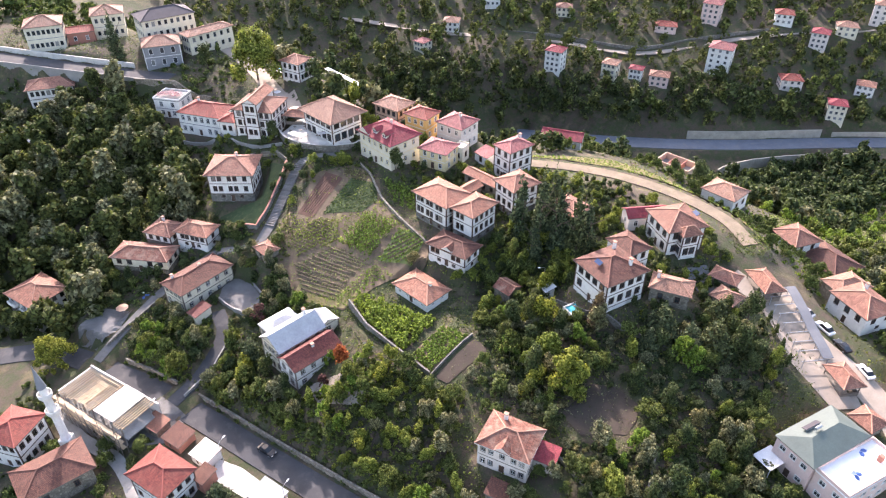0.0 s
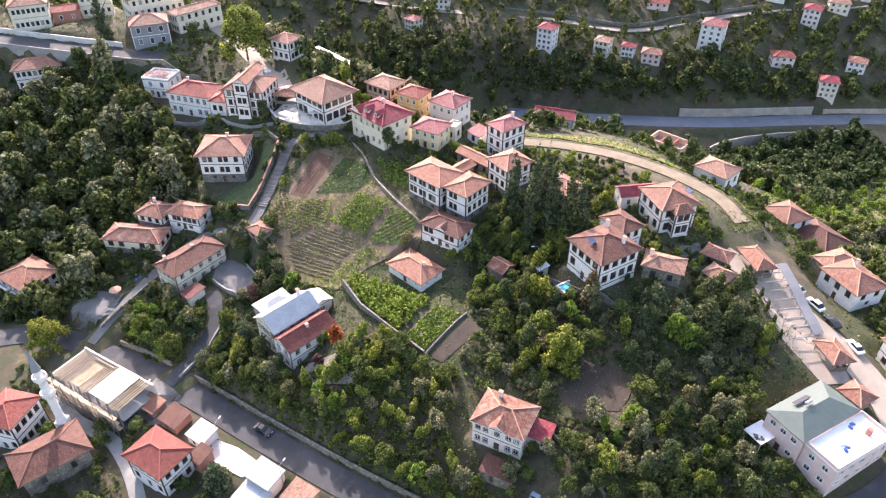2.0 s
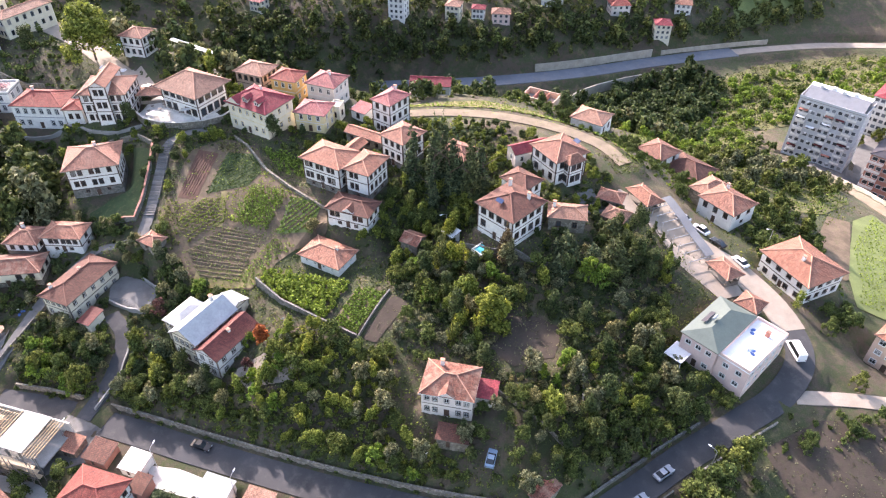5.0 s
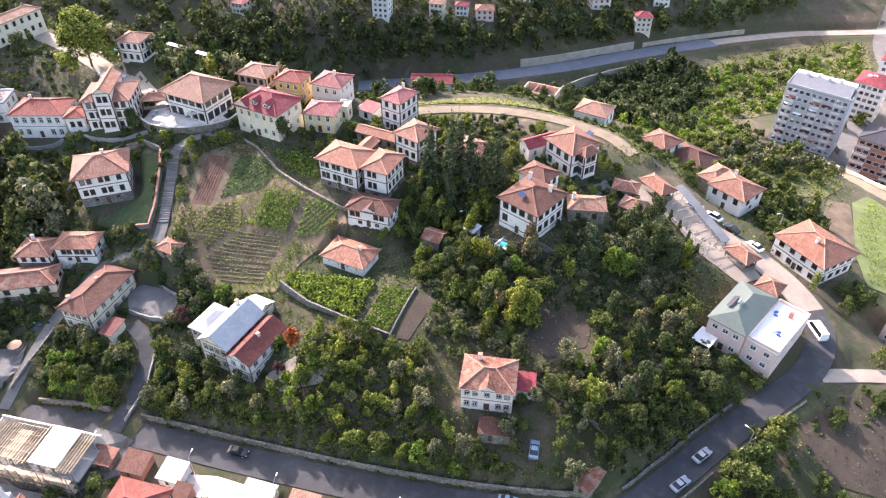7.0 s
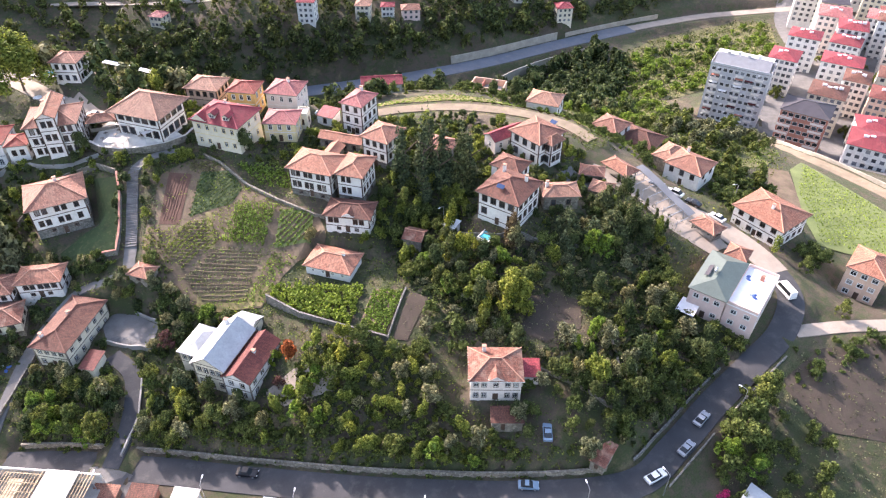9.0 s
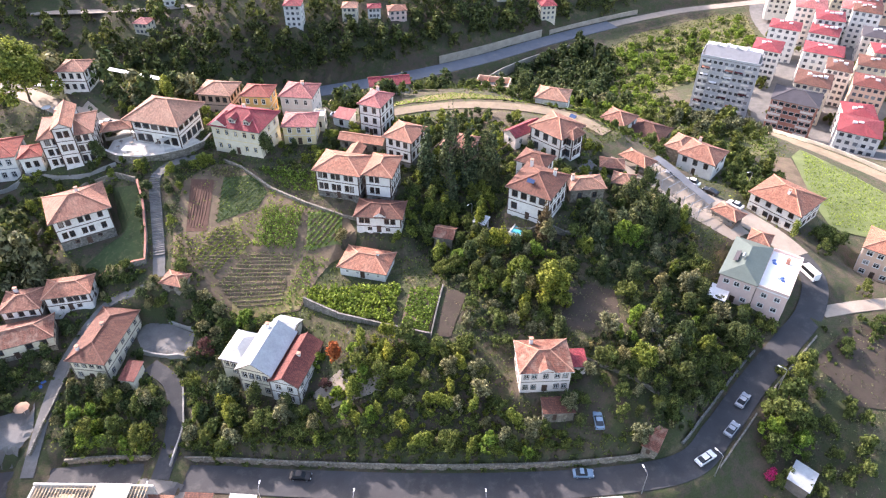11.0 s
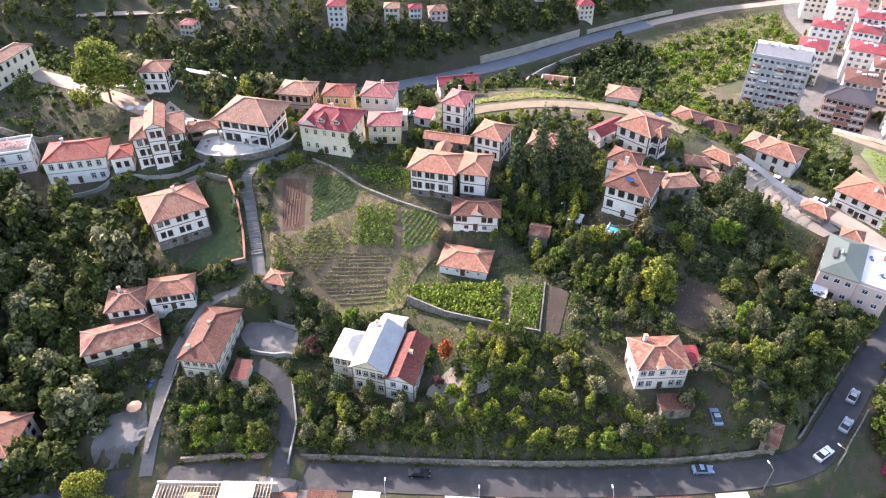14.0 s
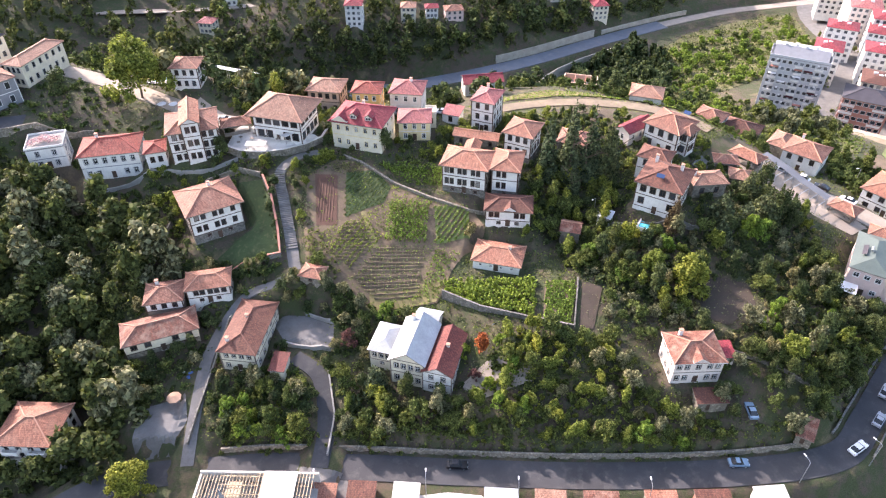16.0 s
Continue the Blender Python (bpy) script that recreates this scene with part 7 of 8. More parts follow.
tufts("weeds", "ivy and brambles along the retaining wall", [(-78, 124.6), (-48, 108.0), (-27, 94.4), (-8, 82.0), (10, 71.5), (24, 65.4), (23, 63.2), (9, 69.2), (-9, 79.6), (-28, 92.2), (-49, 105.8), (-78, 122.4)], 1.0, 85, "mid", 0.2, 1.0, 12)
tufts("weeds", "rough grass over the western spur", [(-172, 222), (-100, 226), (-60, 212), (-40, 214), (-34, 232), (-56, 250), (-84, 276), (-172, 290)], 2.0, 86, "mid", 0.26, 0.5, 7)
tufts("weeds", "dry grass over the western spur", [(-172, 222), (-100, 226), (-60, 212), (-40, 214), (-34, 232), (-56, 250), (-84, 276), (-172, 290)], 3.0, 87, "olive", 0.26, 0.5, 7)
tufts("weeds", "scrub on the waste ground below the street", [(-100, 100), (-60, 92), (-40, 80), (-10, 60), (30, 46), (20, 24), (-60, 40), (-110, 80)], 2.2, 88, "mid", 0.26, 0.6, 8)
wood("undergrowth", "garden shrubs on the western spur", [(-160, 226), (-100, 224), (-70, 205), (-60, 214), (-72, 224), (-70, 244), (-84, 250), (-120, 240), (-160, 244)], 3.2, 89, ["bush", "grey_bush"], 0.6, 1.4, "mid", 0.35, 0.4)
wood("woodland", "dark trees below the valley road", [(112, 300), (134, 300), (150, 306), (180, 312), (214, 313), (226, 300), (206, 276), (176, 250), (146, 252), (122, 272)], 4.8, 90, ["oak", "maple", "laurel"], 0.7, 1.1, "dark", 0.12)
wood("woodland", "hazel bushes covering the slope before the tower block", [(146, 205), (150, 180), (172, 176), (186, 196), (196, 218), (206, 240), (176, 248), (160, 240)], 5.2, 91, ["hazel", "bush"], 0.5, 0.95, "mid", 0.3)
wood("woodland", "olive scrub above the valley road", [(186, 262), (216, 294), (260, 306), (300, 300), (270, 262), (206, 238)], 7.0, 92, ["hazel", "grey_bush"], 0.6, 1.1, "mid", 0.16)
tufts("weeds", "sparse weeds on the bare bank", [(58, 60), (84, 66), (116, 54), (112, 34), (60, 34), (40, 44), (46, 54)], 1.7, 93, "olive", 0.2, 0.45, 8)
wood("undergrowth", "scrub along the edge of the bare bank", [(68, 63), (84, 68), (98, 63), (118, 55), (116, 47), (92, 57), (74, 58)], 3.0, 130, ["bush", "grey_bush", "hazel"], 0.4, 0.9, "mid", 0.5, 0.2)
wood("woodland", "trees and scrub below the bend", [(62, 56), (70, 60), (72, 50), (66, 38), (44, 34), (36, 44), (44, 52)], 4.4, 94, ["apple", "olive"], 0.5, 0.9, "mid", 0.5, 0.5)
wood("undergrowth", "dark brambles filling the western gully", WEST, 3.2, 95, ["bush", "grey_bush"], 0.8, 1.6, "dark", 0.16, 0.4)
for x, y, k in ((-88.6, 147.6, 0.8), (-82.4, 144.6, 0.75), (-76.4, 143.2, 0.7), (-91, 156, 1.0), (-57.6, 156.5, 0.8), (-52.8, 146.6, 0.7), (-44.6, 143.4, 0.7), (-43.6, 149.6, 0.8), (-50, 148.4, 0.6)):
    tree("olive" if k < 0.75 else "hazel", x, y, k)

tufts("weeds", "low weeds spreading over the trodden clearing", [(31, 103), (43, 96), (37, 85), (25, 86), (22, 94)], 1.5, 95, "olive", 0.16, 0.5, 9, None)
tufts("weeds", "green weeds over the trodden yard", [(17.5, 77.5), (23.6, 79.4), (28, 73), (28.5, 69), (20, 70)], 1.4, 96, "mid", 0.16, 0.6, 9, None)
tufts("weeds", "seedling weeds on the bare brown plot", [(7.6, 114.4), (11.6, 109.4), (1.6, 100.8), (-2.6, 103.9)], 1.3, 97, "olive", 0.13, 0.35, 7, None)
tufts("weeds", "dry weeds growing along the dirt track", [(24, 187.6), (38, 188), (54, 182), (70, 171), (80.5, 157), (83.5, 142), (74.5, 142), (72, 155), (63, 165), (50, 174.4), (38, 180), (24, 180)], 1.6, 98, "yellow", 0.15, 0.3, 6, None)
tufts("weeds", "green weeds overgrowing the end of the track", [(72, 150), (84, 152), (85, 140), (74, 140)], 1.0, 99, "mid", 0.2, 0.6, 10, None)
tufts("weeds", "yellow-green weeds between the garden beds", [(-44, 168), (-28, 178), (-17, 172), (-2, 163), (-4, 146), (-9, 139), (-20, 141), (-26, 130), (-38, 136), (-42, 150)], 3.6, 101, "yellow", 0.17, 0.9, 18, None)
X, Y, rng = scatter([(11, 71.5), (22, 66.6), (33, 63.6), (33, 72), (27, 83), (18, 82), (12, 78)], 3.3, 46)
shade_kinds = ["apple", "laurel", "hazel", "olive"]
for x, y, z in zip(X, Y, ground_z(X, Y)):
    if math.hypot(x - 17, y - 71.6) > 3.0:
        tree(shade_kinds[int(rng.integers(4))], x, y, 0.5 + 0.45 * rng.random(), float(rng.random() * 360), 0.9 + 0.4 * rng.random(), float(z), group="trees of the slope")
for n, (x, y) in enumerate(((22.4, 76.8), (25.4, 75.2), (23.4, 72.6), (26.6, 71.4), (21.6, 70.0), (24.6, 68.4), (28.8, 68.2), (20.4, 79.6), (30.2, 64.6), (13.2, 72.6))):
    tree(shade_kinds[n % 4], x, y, 0.52 + 0.06 * (n * 7 % 5), n * 67.0, 1.0 + 0.06 * (n % 4), group="trees of the slope")

# ---- street furniture, cars and clutter ----
def lamp_post(x, y, toward, h=6.4):
    at = pose(x, y, gz(x, y), 0, 0, toward)
    ob = thing("street_lamp", "tall galvanised street lamp with curved arm", "street lamp", at, group="lamps along the street")
    bm = bmesh.new()
    beam(bm, (0, 0, -0.3), (0, 0, h), 0.1, 8, 0.06)
    part("pole", finish(bm, "pole", METAL), ob)
    bm = bmesh.new()
    beam(bm, (0, 0, h), (0.5, 0, h + 0.35), 0.05, 6)
    beam(bm, (0.5, 0, h + 0.35), (1.4, 0, h + 0.5), 0.05, 6)
    part("arm", finish(bm, "arm", METAL), ob)
    part("lamp_head", box_mesh(0.7, 0.26, 0.14, PAINTED, 0, 0.03), ob, pose(1.6, 0, h + 0.44, 0, -8, 0))


for x, y, turn in ((-64.6, 103.4, 60), (-46.2, 92.2, 60), (-31.4, 82.6, 58), (-10.6, 69.4, 60), (17.0, 57.6, 80), (31.6, 53.2, 100), (57.4, 60.6, 120)):
    lamp_post(x, y, turn)
lamp_post(103.2, 111.5, 170)
lamp_post(24.4, 131.8, 200, 4.6)


def car(x, y, turn, paint, label, length=4.3, width=1.76, height=1.46, van=False):
    z = gz(x, y) + 0.13
    ob = thing("van" if van else "car", label, "van" if van else "car", pose(x, y, z, 0, 0, turn))
    L, W, H = length / 2, width / 2, height
    if van:
        prof = [(-L, 0.35), (L, 0.35), (L, 0.95), (L - 0.75, 1.15), (L - 1.35, H), (-L + 0.1, H), (-L, 1.0)]
        cab = [(L - 0.8, 1.2), (L - 1.32, H - 0.12), (-L + 0.3, H - 0.12), (-L + 0.2, 1.2)]
    else:
        prof = [(-L, 0.35), (L, 0.35), (L, 0.68), (L - 0.15, 0.8), (L - 1.15, 0.93), (-L + 0.65, 0.97), (-L, 0.9)]
        cab = [(L - 1.15, 0.9), (L - 1.85, H), (-L + 1.2, H), (-L + 0.45, 0.93)]

    def side(points, w0, w1, top):
        bm = bmesh.new()
        l = [bm.verts.new((px, -(w1 if pz > top else w0), pz)) for px, pz in points]
        r = [bm.verts.new((px, (w1 if pz > top else w0), pz)) for px, pz in points]
        bm.faces.new(l)
        bm.faces.new(r[::-1])
        for i in range(len(points)):
            j = (i + 1) % len(points)
            bm.faces.new((l[j], l[i], r[i], r[j]))
        bmesh.ops.recalc_face_normals(bm, faces=bm.faces[:])
        bmesh.ops.bevel(bm, geom=bm.edges[:], offset=0.06, segments=2, affect="EDGES")
        return bm
    body = part("body", finish(side(prof, W, W - (0.12 if van else 0.0), 1.2), "body", paint), ob)
    if van:
        part("cabin_glass", finish(side(cab, W + 0.01, W - 0.1, 1.4), "cabin_glass", PANE), ob)
    else:
        part("cabin_glass", finish(side(cab, W - 0.1, W - 0.28, 1.2), "cabin_glass", PANE), ob)
        part("roof_panel", box_mesh(L * 2 - 3.2, (W - 0.26) * 2, 0.05, paint, 0, 0.02), ob, pose(-0.32, 0, H - 0.01))
    for sx in (-L + 0.75, L - 0.8):
        for sy in (-1, 1):
            bm = bmesh.new()
            beam(bm, (0, -0.1, 0), (0, 0.1, 0), 0.32, 14)
            wheel = part("wheel", finish(bm, "wheel", BITUMEN), ob, pose(sx, sy * (W - 0.1), 0.32))
            bm = bmesh.new()
            beam(bm, (0, -0.12, 0), (0, 0.12, 0), 0.2, 10)
            part("rim", finish(bm, "rim", METAL), wheel)
    for sy in (-1, 1):
        part("headlight", box_mesh(0.1, 0.34, 0.14, PAINTED, 0, 0.02), body, pose(L - 0.02, sy * (W - 0.3), 0.62))
        part("tail_light", box_mesh(0.08, 0.26, 0.16, TILE_RED, 0, 0.02), body, pose(-L + 0.02, sy * (W - 0.26), 0.68))


def car_paint(name, c):
    return surface(name, c, 0.25, 0.05, 0.5, 3, 0.02)


BLACKPAINT, WHITEPAINT = car_paint("black_car_paint", (0.012, 0.012, 0.014)), car_paint("white_car_paint", (0.8, 0.8, 0.8))
SILVER, BLUEPAINT = car_paint("silver_car_paint", (0.32, 0.34, 0.37)), car_paint("blue_grey_car_paint", (0.18, 0.27, 0.36))
car(-37.6, 94.9, -33, BLACKPAINT, "black car parked along the street", height=1.6)
car(10.0, 66.4, -30, BLUEPAINT, "small blue-grey car beside the retaining wall", 4.0)
car(32.4, 56.6, 2, WHITEPAINT, "white saloon car parked on the bend", 4.5)
car(48.8, 62.4, 18, SILVER, "silver car driving round the bend", 4.3)
car(41.6, 58.6, 16, SILVER, "pale car half hidden under a tree", 4.2)
car(88.4, 79.4, 78, WHITEPAINT, "white minibus parked beside the pink block", 5.8, 2.0, 2.4, True)
car(91.0, 105.6, 100, WHITEPAINT, "white car parked beside the pergola", 4.4)
car(89.0, 112.6, 104, BLACKPAINT, "dark car parked in front of a white house", 4.3)
car(87.4, 118.2, 110, WHITEPAINT, "white pickup parked in front of a white house", 4.8, 1.8, 1.7)
car(84.6, 122.6, 116, SILVER, "grey car parked beside the road", 4.3)
car(77.4, 132.4, 118, WHITEPAINT, "white car parked beside the pavilion", 4.4)
car(17.0, 71.6, 60, BLUEPAINT, "blue car in the yard of the pale house", 4.2)
car(-47.6, 207.6, 150, WHITEPAINT, "white car parked behind the gabled house", 4.4)
car(12.4, 188.0, -40, WHITEPAINT, "white car between the ridge houses", 4.2)

# pergola with glass roof, and its tiled pavilions
perg = thing("pergola", "long steel pergola with grey translucent roof", "pergola", pose(0, 0, 0))
for k in range(9):
    f = k / 8
    x, y = 82.2 + 0.2 * f, 128.0 - 21.5 * f
    z = gz(x, y)
    part("beam", box_mesh(6.6, 0.12, 0.16, METAL), perg, pose(x - 2.8, y - 0.4, z + 2.9, 0, 1.5, 8))
    part("post", box_mesh(0.12, 0.12, 3.2, METAL, -0.3), perg, pose(x, y, z))
    part("post", box_mesh(0.12, 0.12, 3.2, METAL, -0.3), perg, pose(x - 5.6, y - 0.9, gz(x - 5.6, y - 0.9)))
rp = [Vector((82.2 + 0.2 * k / 8, 128.0 - 21.5 * k / 8, gz(82.2 + 0.2 * k / 8, 128.0 - 21.5 * k / 8) + 3.1)) for k in range(9)]
for a, b in zip(rp, rp[1:]):
    bm = bmesh.new()
    lo, hi = Vector((-1.1, 0, 0)), Vector((1.1, 0, 0.25))
    q = [bm.verts.new(v) for v in (a + lo, b + lo, b + hi, a + hi)]
    r = [bm.verts.new(v.co + Vector((0, 0, 0.05))) for v in q]
    bm.faces.new(q)
    bm.faces.new(r[::-1])
    for i in range(4):
        bm.faces.new((q[i], q[(i + 1) % 4], r[(i + 1) % 4], r[i]))
    bmesh.ops.recalc_face_normals(bm, faces=bm.faces[:])
    part("roof_panel", finish(bm, "roof_panel", GLAZING), perg)


def pavilion(x, y, turn, w, d, h, roof, label, solid=False):
    z = gz(x, y)
    ob = thing("pavilion", label, "pavilion", pose(x, y, z, 0, 0, turn))
    mesh, lines = roof_mesh(w, d, h, 0.6, min(w, d) * 0.28, "hip", roof, GREYWOOD)
    rob = part("roof", mesh, ob)
    for p, q in lines:
        part("ridge", ridge_mesh(p, q), rob)
    for sx in (-1, 1):
        for sy in (-1, 1):
            part("post", box_mesh(0.2, 0.2, h + 0.3, GREYWOOD, -0.3), ob, pose(sx * (w / 2 - 0.15), sy * (d / 2 - 0.15), 0))
    for side, ((ox, oy), (ux, uy), length, t) in sides_of(w - 0.2, d - 0.2).items():
        part("counter", box_mesh(length - 0.4, 0.14, h - 0.3 if solid else 1.0, PALESTONE if solid else GREYWOOD, -0.2), ob, pose(ox + ux * length / 2, oy + uy * length / 2, 0, 0, 0, t))


pavilion(84.0, 102.2, -80, 6.2, 4.2, 3.2, TILE, "open kiosk with clay hip roof beside the road")
pavilion(84.4, 91.8, -62, 4.4, 4.4, 3.0, TILE, "small kiosk with clay hip roof", True)
pavilion(76.6, 129.2, -80, 8.0, 4.4, 3.2, TILE_ORANGE, "long open pavilion with orange clay roof")
pavilion(-45.6, 200.8, -12, 7.0, 4.0, 3.0, TILE, "open shelter with clay roof beside the restaurant")
pavilion(66.5, 128.5, -40, 5.6, 4.0, 3.4, TILE, "low clay-roofed store below the upper villa", True)
pavilion(64.5, 121.5, -50, 5.0, 4.4, 3.2, TILE_PALE, "clay-roofed outbuilding among cedars", True)


# the minaret and the unfinished building beside the street
def revolve(profile, sides=20):
    bm = bmesh.new()
    rings = [[bm.verts.new((r * math.cos(k * math.tau / sides), r * math.sin(k * math.tau / sides), z)) for k in range(sides)] for r, z in profile]
    for a, b in zip(rings, rings[1:]):
        for k in range(sides):
            bm.faces.new((a[k], a[(k + 1) % sides], b[(k + 1) % sides], b[k]))
    bm.faces.new(rings[0][::-1])
    bm.faces.new(rings[-1])
    return bm


mz = gz(-80.6, 96.6)
minaret = thing("minaret", "slender white minaret with two balconies and grey spire", "minaret", pose(-80.6, 96.6, mz))
part("base", box_mesh(2.4, 2.4, 5.6, WHITE, -0.5, 0.1), minaret)
part("shaft", finish(revolve([(1.15, 5.1), (0.85, 6.2), (0.8, 20.4)]), "shaft", WHITE), minaret)
for z in (13.2, 18.0):
    part("balcony", finish(revolve([(0.82, z - 1.1), (1.05, z - 0.7), (1.4, z), (1.4, z + 0.9), (1.28, z + 0.9), (1.28, z + 0.1), (0.84, z + 0.1)]), "balcony", WHITE), minaret)
part("spire", finish(revolve([(0.95, 20.4), (0.9, 20.6), (0.5, 23.2), (0.05, 26.4)]), "spire", GREY), minaret, label="grey lead-covered conical spire")

px, py, pz, w, d, yaw, _ = PLOTS["construction"]
site = thing("building_site", "unfinished concrete building inside timber scaffolding", "building site", pose(px, py, pz, 0, 0, yaw))
part("back_wall", box_mesh(w, 0.4, 6.4, PALECONCRETE, -0.5, 0.02), site, pose(0, d / 2, 0))
part("end_wall", box_mesh(0.4, d - 0.5, 6.0, PALECONCRETE, -0.5, 0.02), site, pose(-w / 2 + 0.2, -0.1, 0))
part("floor_slab", box_mesh(w - 1, d - 0.6, 0.3, CONCRETE, 2.6), site, pose(0.3, -0.1, 0))
part("roof_deck", box_mesh(6.4, d - 0.2, 0.2, PALECONCRETE, 6.2), site, pose(4.4, 0.1, 0))
part("roof_deck", box_mesh(3.0, d - 2.4, 0.16, LIGHTWOOD, 5.2), site, pose(-4.2, -0.6, 0))
rng = np.random.default_rng(7)
for k in range(34):
    x = -w / 2 + 0.9 + k * (w - 1.8) / 33
    if 1.3 < x < 7.5:
        continue
    part("joist", box_mesh(0.12, d - 0.4 + 0.8 * rng.random(), 0.16, LIGHTWOOD, 5.9 if x > 0 else 5.3), site, pose(x, -0.3 * rng.random(), 0))
for k in range(5):
    part("rail", box_mesh(w - 6 + rng.random(), 0.12, 0.14, LIGHTWOOD, 5.7), site, pose(1.5 + rng.random(), -d / 2 + 0.5 + 1.9 * k, 0))
for k in range(15):
    x = -w / 2 + 0.4 + k * (w - 0.6) / 14
    for y in (-d / 2 - 0.6, -d / 2 - 1.9):
        part("scaffold_pole", box_mesh(0.11, 0.11, 6.6 + rng.random(), GREYWOOD, -0.6), site, pose(x + 0.2 * rng.normal(), y, 0, 3 * rng.normal(), 3 * rng.normal(), 0))
for z in (1.4, 3.2, 5.0):
    for y in (-d / 2 - 0.6, -d / 2 - 1.9):
        part("ledger", box_mesh(w, 0.1, 0.1, GREYWOOD, z), site, pose(0, y, 0, 0, rng.normal(), 0))
    for k in range(8):
        part("plank", box_mesh(2.8, 0.9, 0.05, LIGHTWOOD, z + 0.12), site, pose(-w / 2 + 1.6 + 2.85 * k, -d / 2 - 1.2 + 0.1 * rng.normal(), 0, 0, 0, 3 * rng.normal()))
for k in range(10):
    x = -w / 2 + 1.5 + k * 2.2
    b = part("brace", box_mesh(0.1, 0.1, 4.6, GREYWOOD, -0.3), site, pose(x, -d / 2 - 2.0, 0, 0, 26 * (1 if k % 2 else -1), 0))
for k in range(7):
    part("column", box_mesh(0.35, 0.35, 6.0, CONCRETE, -0.4), site, pose(-w / 2 + 2 + 3.2 * k, -d / 2 + 0.4, 0))


# awnings, parasols and tables of the terrace
def awning(x, y, z, turn, w, d, label):
    ob = thing("awning", label, "awning", pose(x, y, z, 0, 0, turn))
    bm = bmesh.new()
    n = 8
    rows = [[bm.verts.new((-w / 2 + w * i / n, s * d / 2, 2.7 - s * 0.25 - 0.12 * math.sin(math.pi * i / n))) for i in range(n + 1)] for s in (-1, 0, 1)]
    for a, b in zip(rows, rows[1:]):
        for i in range(n):
            bm.faces.new((a[i], a[i + 1], b[i + 1], b[i]))
    bmesh.ops.solidify(bm, geom=bm.faces[:], thickness=0.05)
    part("canvas", finish(bm, "canvas", PAINTED), ob)
    for sx in (-1, 1):
        for sy in (-1, 1):
            part("post", box_mesh(0.08, 0.08, 2.7 - sy * 0.25, METAL, 0), ob, pose(sx * (w / 2 - 0.1), sy * (d / 2 - 0.1), 0))


for x, y, turn, w, d in ((-40.4, 194.4, -40, 4.6, 3.0), (-43.8, 189.4, -28, 5.4, 3.2), (-34.6, 187.6, 20, 5.6, 2.6)):
    awning(x, y, gz(x, y) + 0.62, turn, w, d, "white canvas awning over terrace tables")
roof_walk = thing("pergola", "long white-roofed pergola behind the pool house", "pergola", pose(-35, 232.8, 0, 0, 0, -34))
part("roof_panel", box_mesh(15.6, 1.9, 0.14, PAINTED, 0, 0.02), roof_walk, pose(0, 0, 20.6, 0, 10, 0))
for k in range(5):
    for sy in (-0.7, 0.7):
        x = -7.4 + 3.7 * k
        w = roof_walk.matrix_basis @ Vector((x, sy, 0))
        base, top = gz(w.x, w.y), 20.6 - x * math.sin(radians(10))
        part("post", box_mesh(0.12, 0.12, max(1.2, top - base + 0.4), METAL), roof_walk, pose(x, sy, top - max(1.2, top - base + 0.4)))
table_mesh, leg_mesh = box_mesh(0.9, 0.9, 0.05, GREYWOOD, 0.72, 0.01), box_mesh(0.1, 0.1, 0.72, METAL)
rng = np.random.default_rng(9)
first = None
for k in range(16):
    x, y = -48.2 + 1.15 * k, 195.6 - 0.45 * k + 2.0 * (k % 3 - 1)
    if not inside([(-50, 197), (-42.6, 188.4), (-31.8, 186.6), (-30, 189.4), (-44, 201)], [x], [y])[0]:
        continue
    at = pose(x, y, gz(x, y) + 0.62, 0, 0, float(rng.random() * 90))
    if first is None:
        first = thing("cafe_table", "small square wooden cafe table on the terrace", "table", at, group="tables on the terrace")
        part("tabletop", table_mesh, first)
        part("leg", leg_mesh, first)
    else:
        copy_thing(first, at)


def parasol(x, y, h, r, paint, label, z=None):
    ob = thing("parasol", label, "parasol", pose(x, y, gz(x, y) if z is None else z))
    bm = bmesh.new()
    top = bm.verts.new((0, 0, h + 0.5))
    rim = [bm.verts.new((r * math.cos(k * math.tau / 8), r * math.sin(k * math.tau / 8), h)) for k in range(8)]
    for k in range(8):
        bm.faces.new((top, rim[k], rim[(k + 1) % 8]))
    bmesh.ops.solidify(bm, geom=bm.faces[:], thickness=0.03)
    part("canopy", finish(bm, "canopy", paint), ob)
    bm = bmesh.new()
    beam(bm, (0, 0, 0), (0, 0, h + 0.45), 0.04, 6)
    part("pole", finish(bm, "pole", METAL), ob)


parasol(-83.0, 136.6, 2.4, 1.6, SALMON, "faded orange parasol in the shaded yard")
for x, y in ((-58, 219), (-55, 217.2), (-60.8, 220.6)):
    parasol(x, y, 2.3, 1.3, PAINTED, "white parasol under the plane tree")


def pool(x, y, turn, w, d, label, z=None):
    z = gz(x, y) if z is None else z
    ob = thing("swimming_pool", label, "pool", pose(x, y, z, 0, 0, turn))
    for side, ((ox, oy), (ux, uy), length, t) in sides_of(w, d).items():
        part("rim", box_mesh(length + 0.35, 0.35, 0.9, WHITE, -0.3), ob, pose(ox + ux * length / 2, oy + uy * length / 2, 0, 0, 0, t))
    part("water", box_mesh(w - 0.4, d - 0.4, 0.7, POOLWATER, -0.3), ob)


pool(30.4, 119.6, -60, 3.0, 5.4, "turquoise swimming pool beside the villa")
pool(-57.6, 238.6, -30, 5.0, 2.8, "turquoise swimming pool behind the pool house")

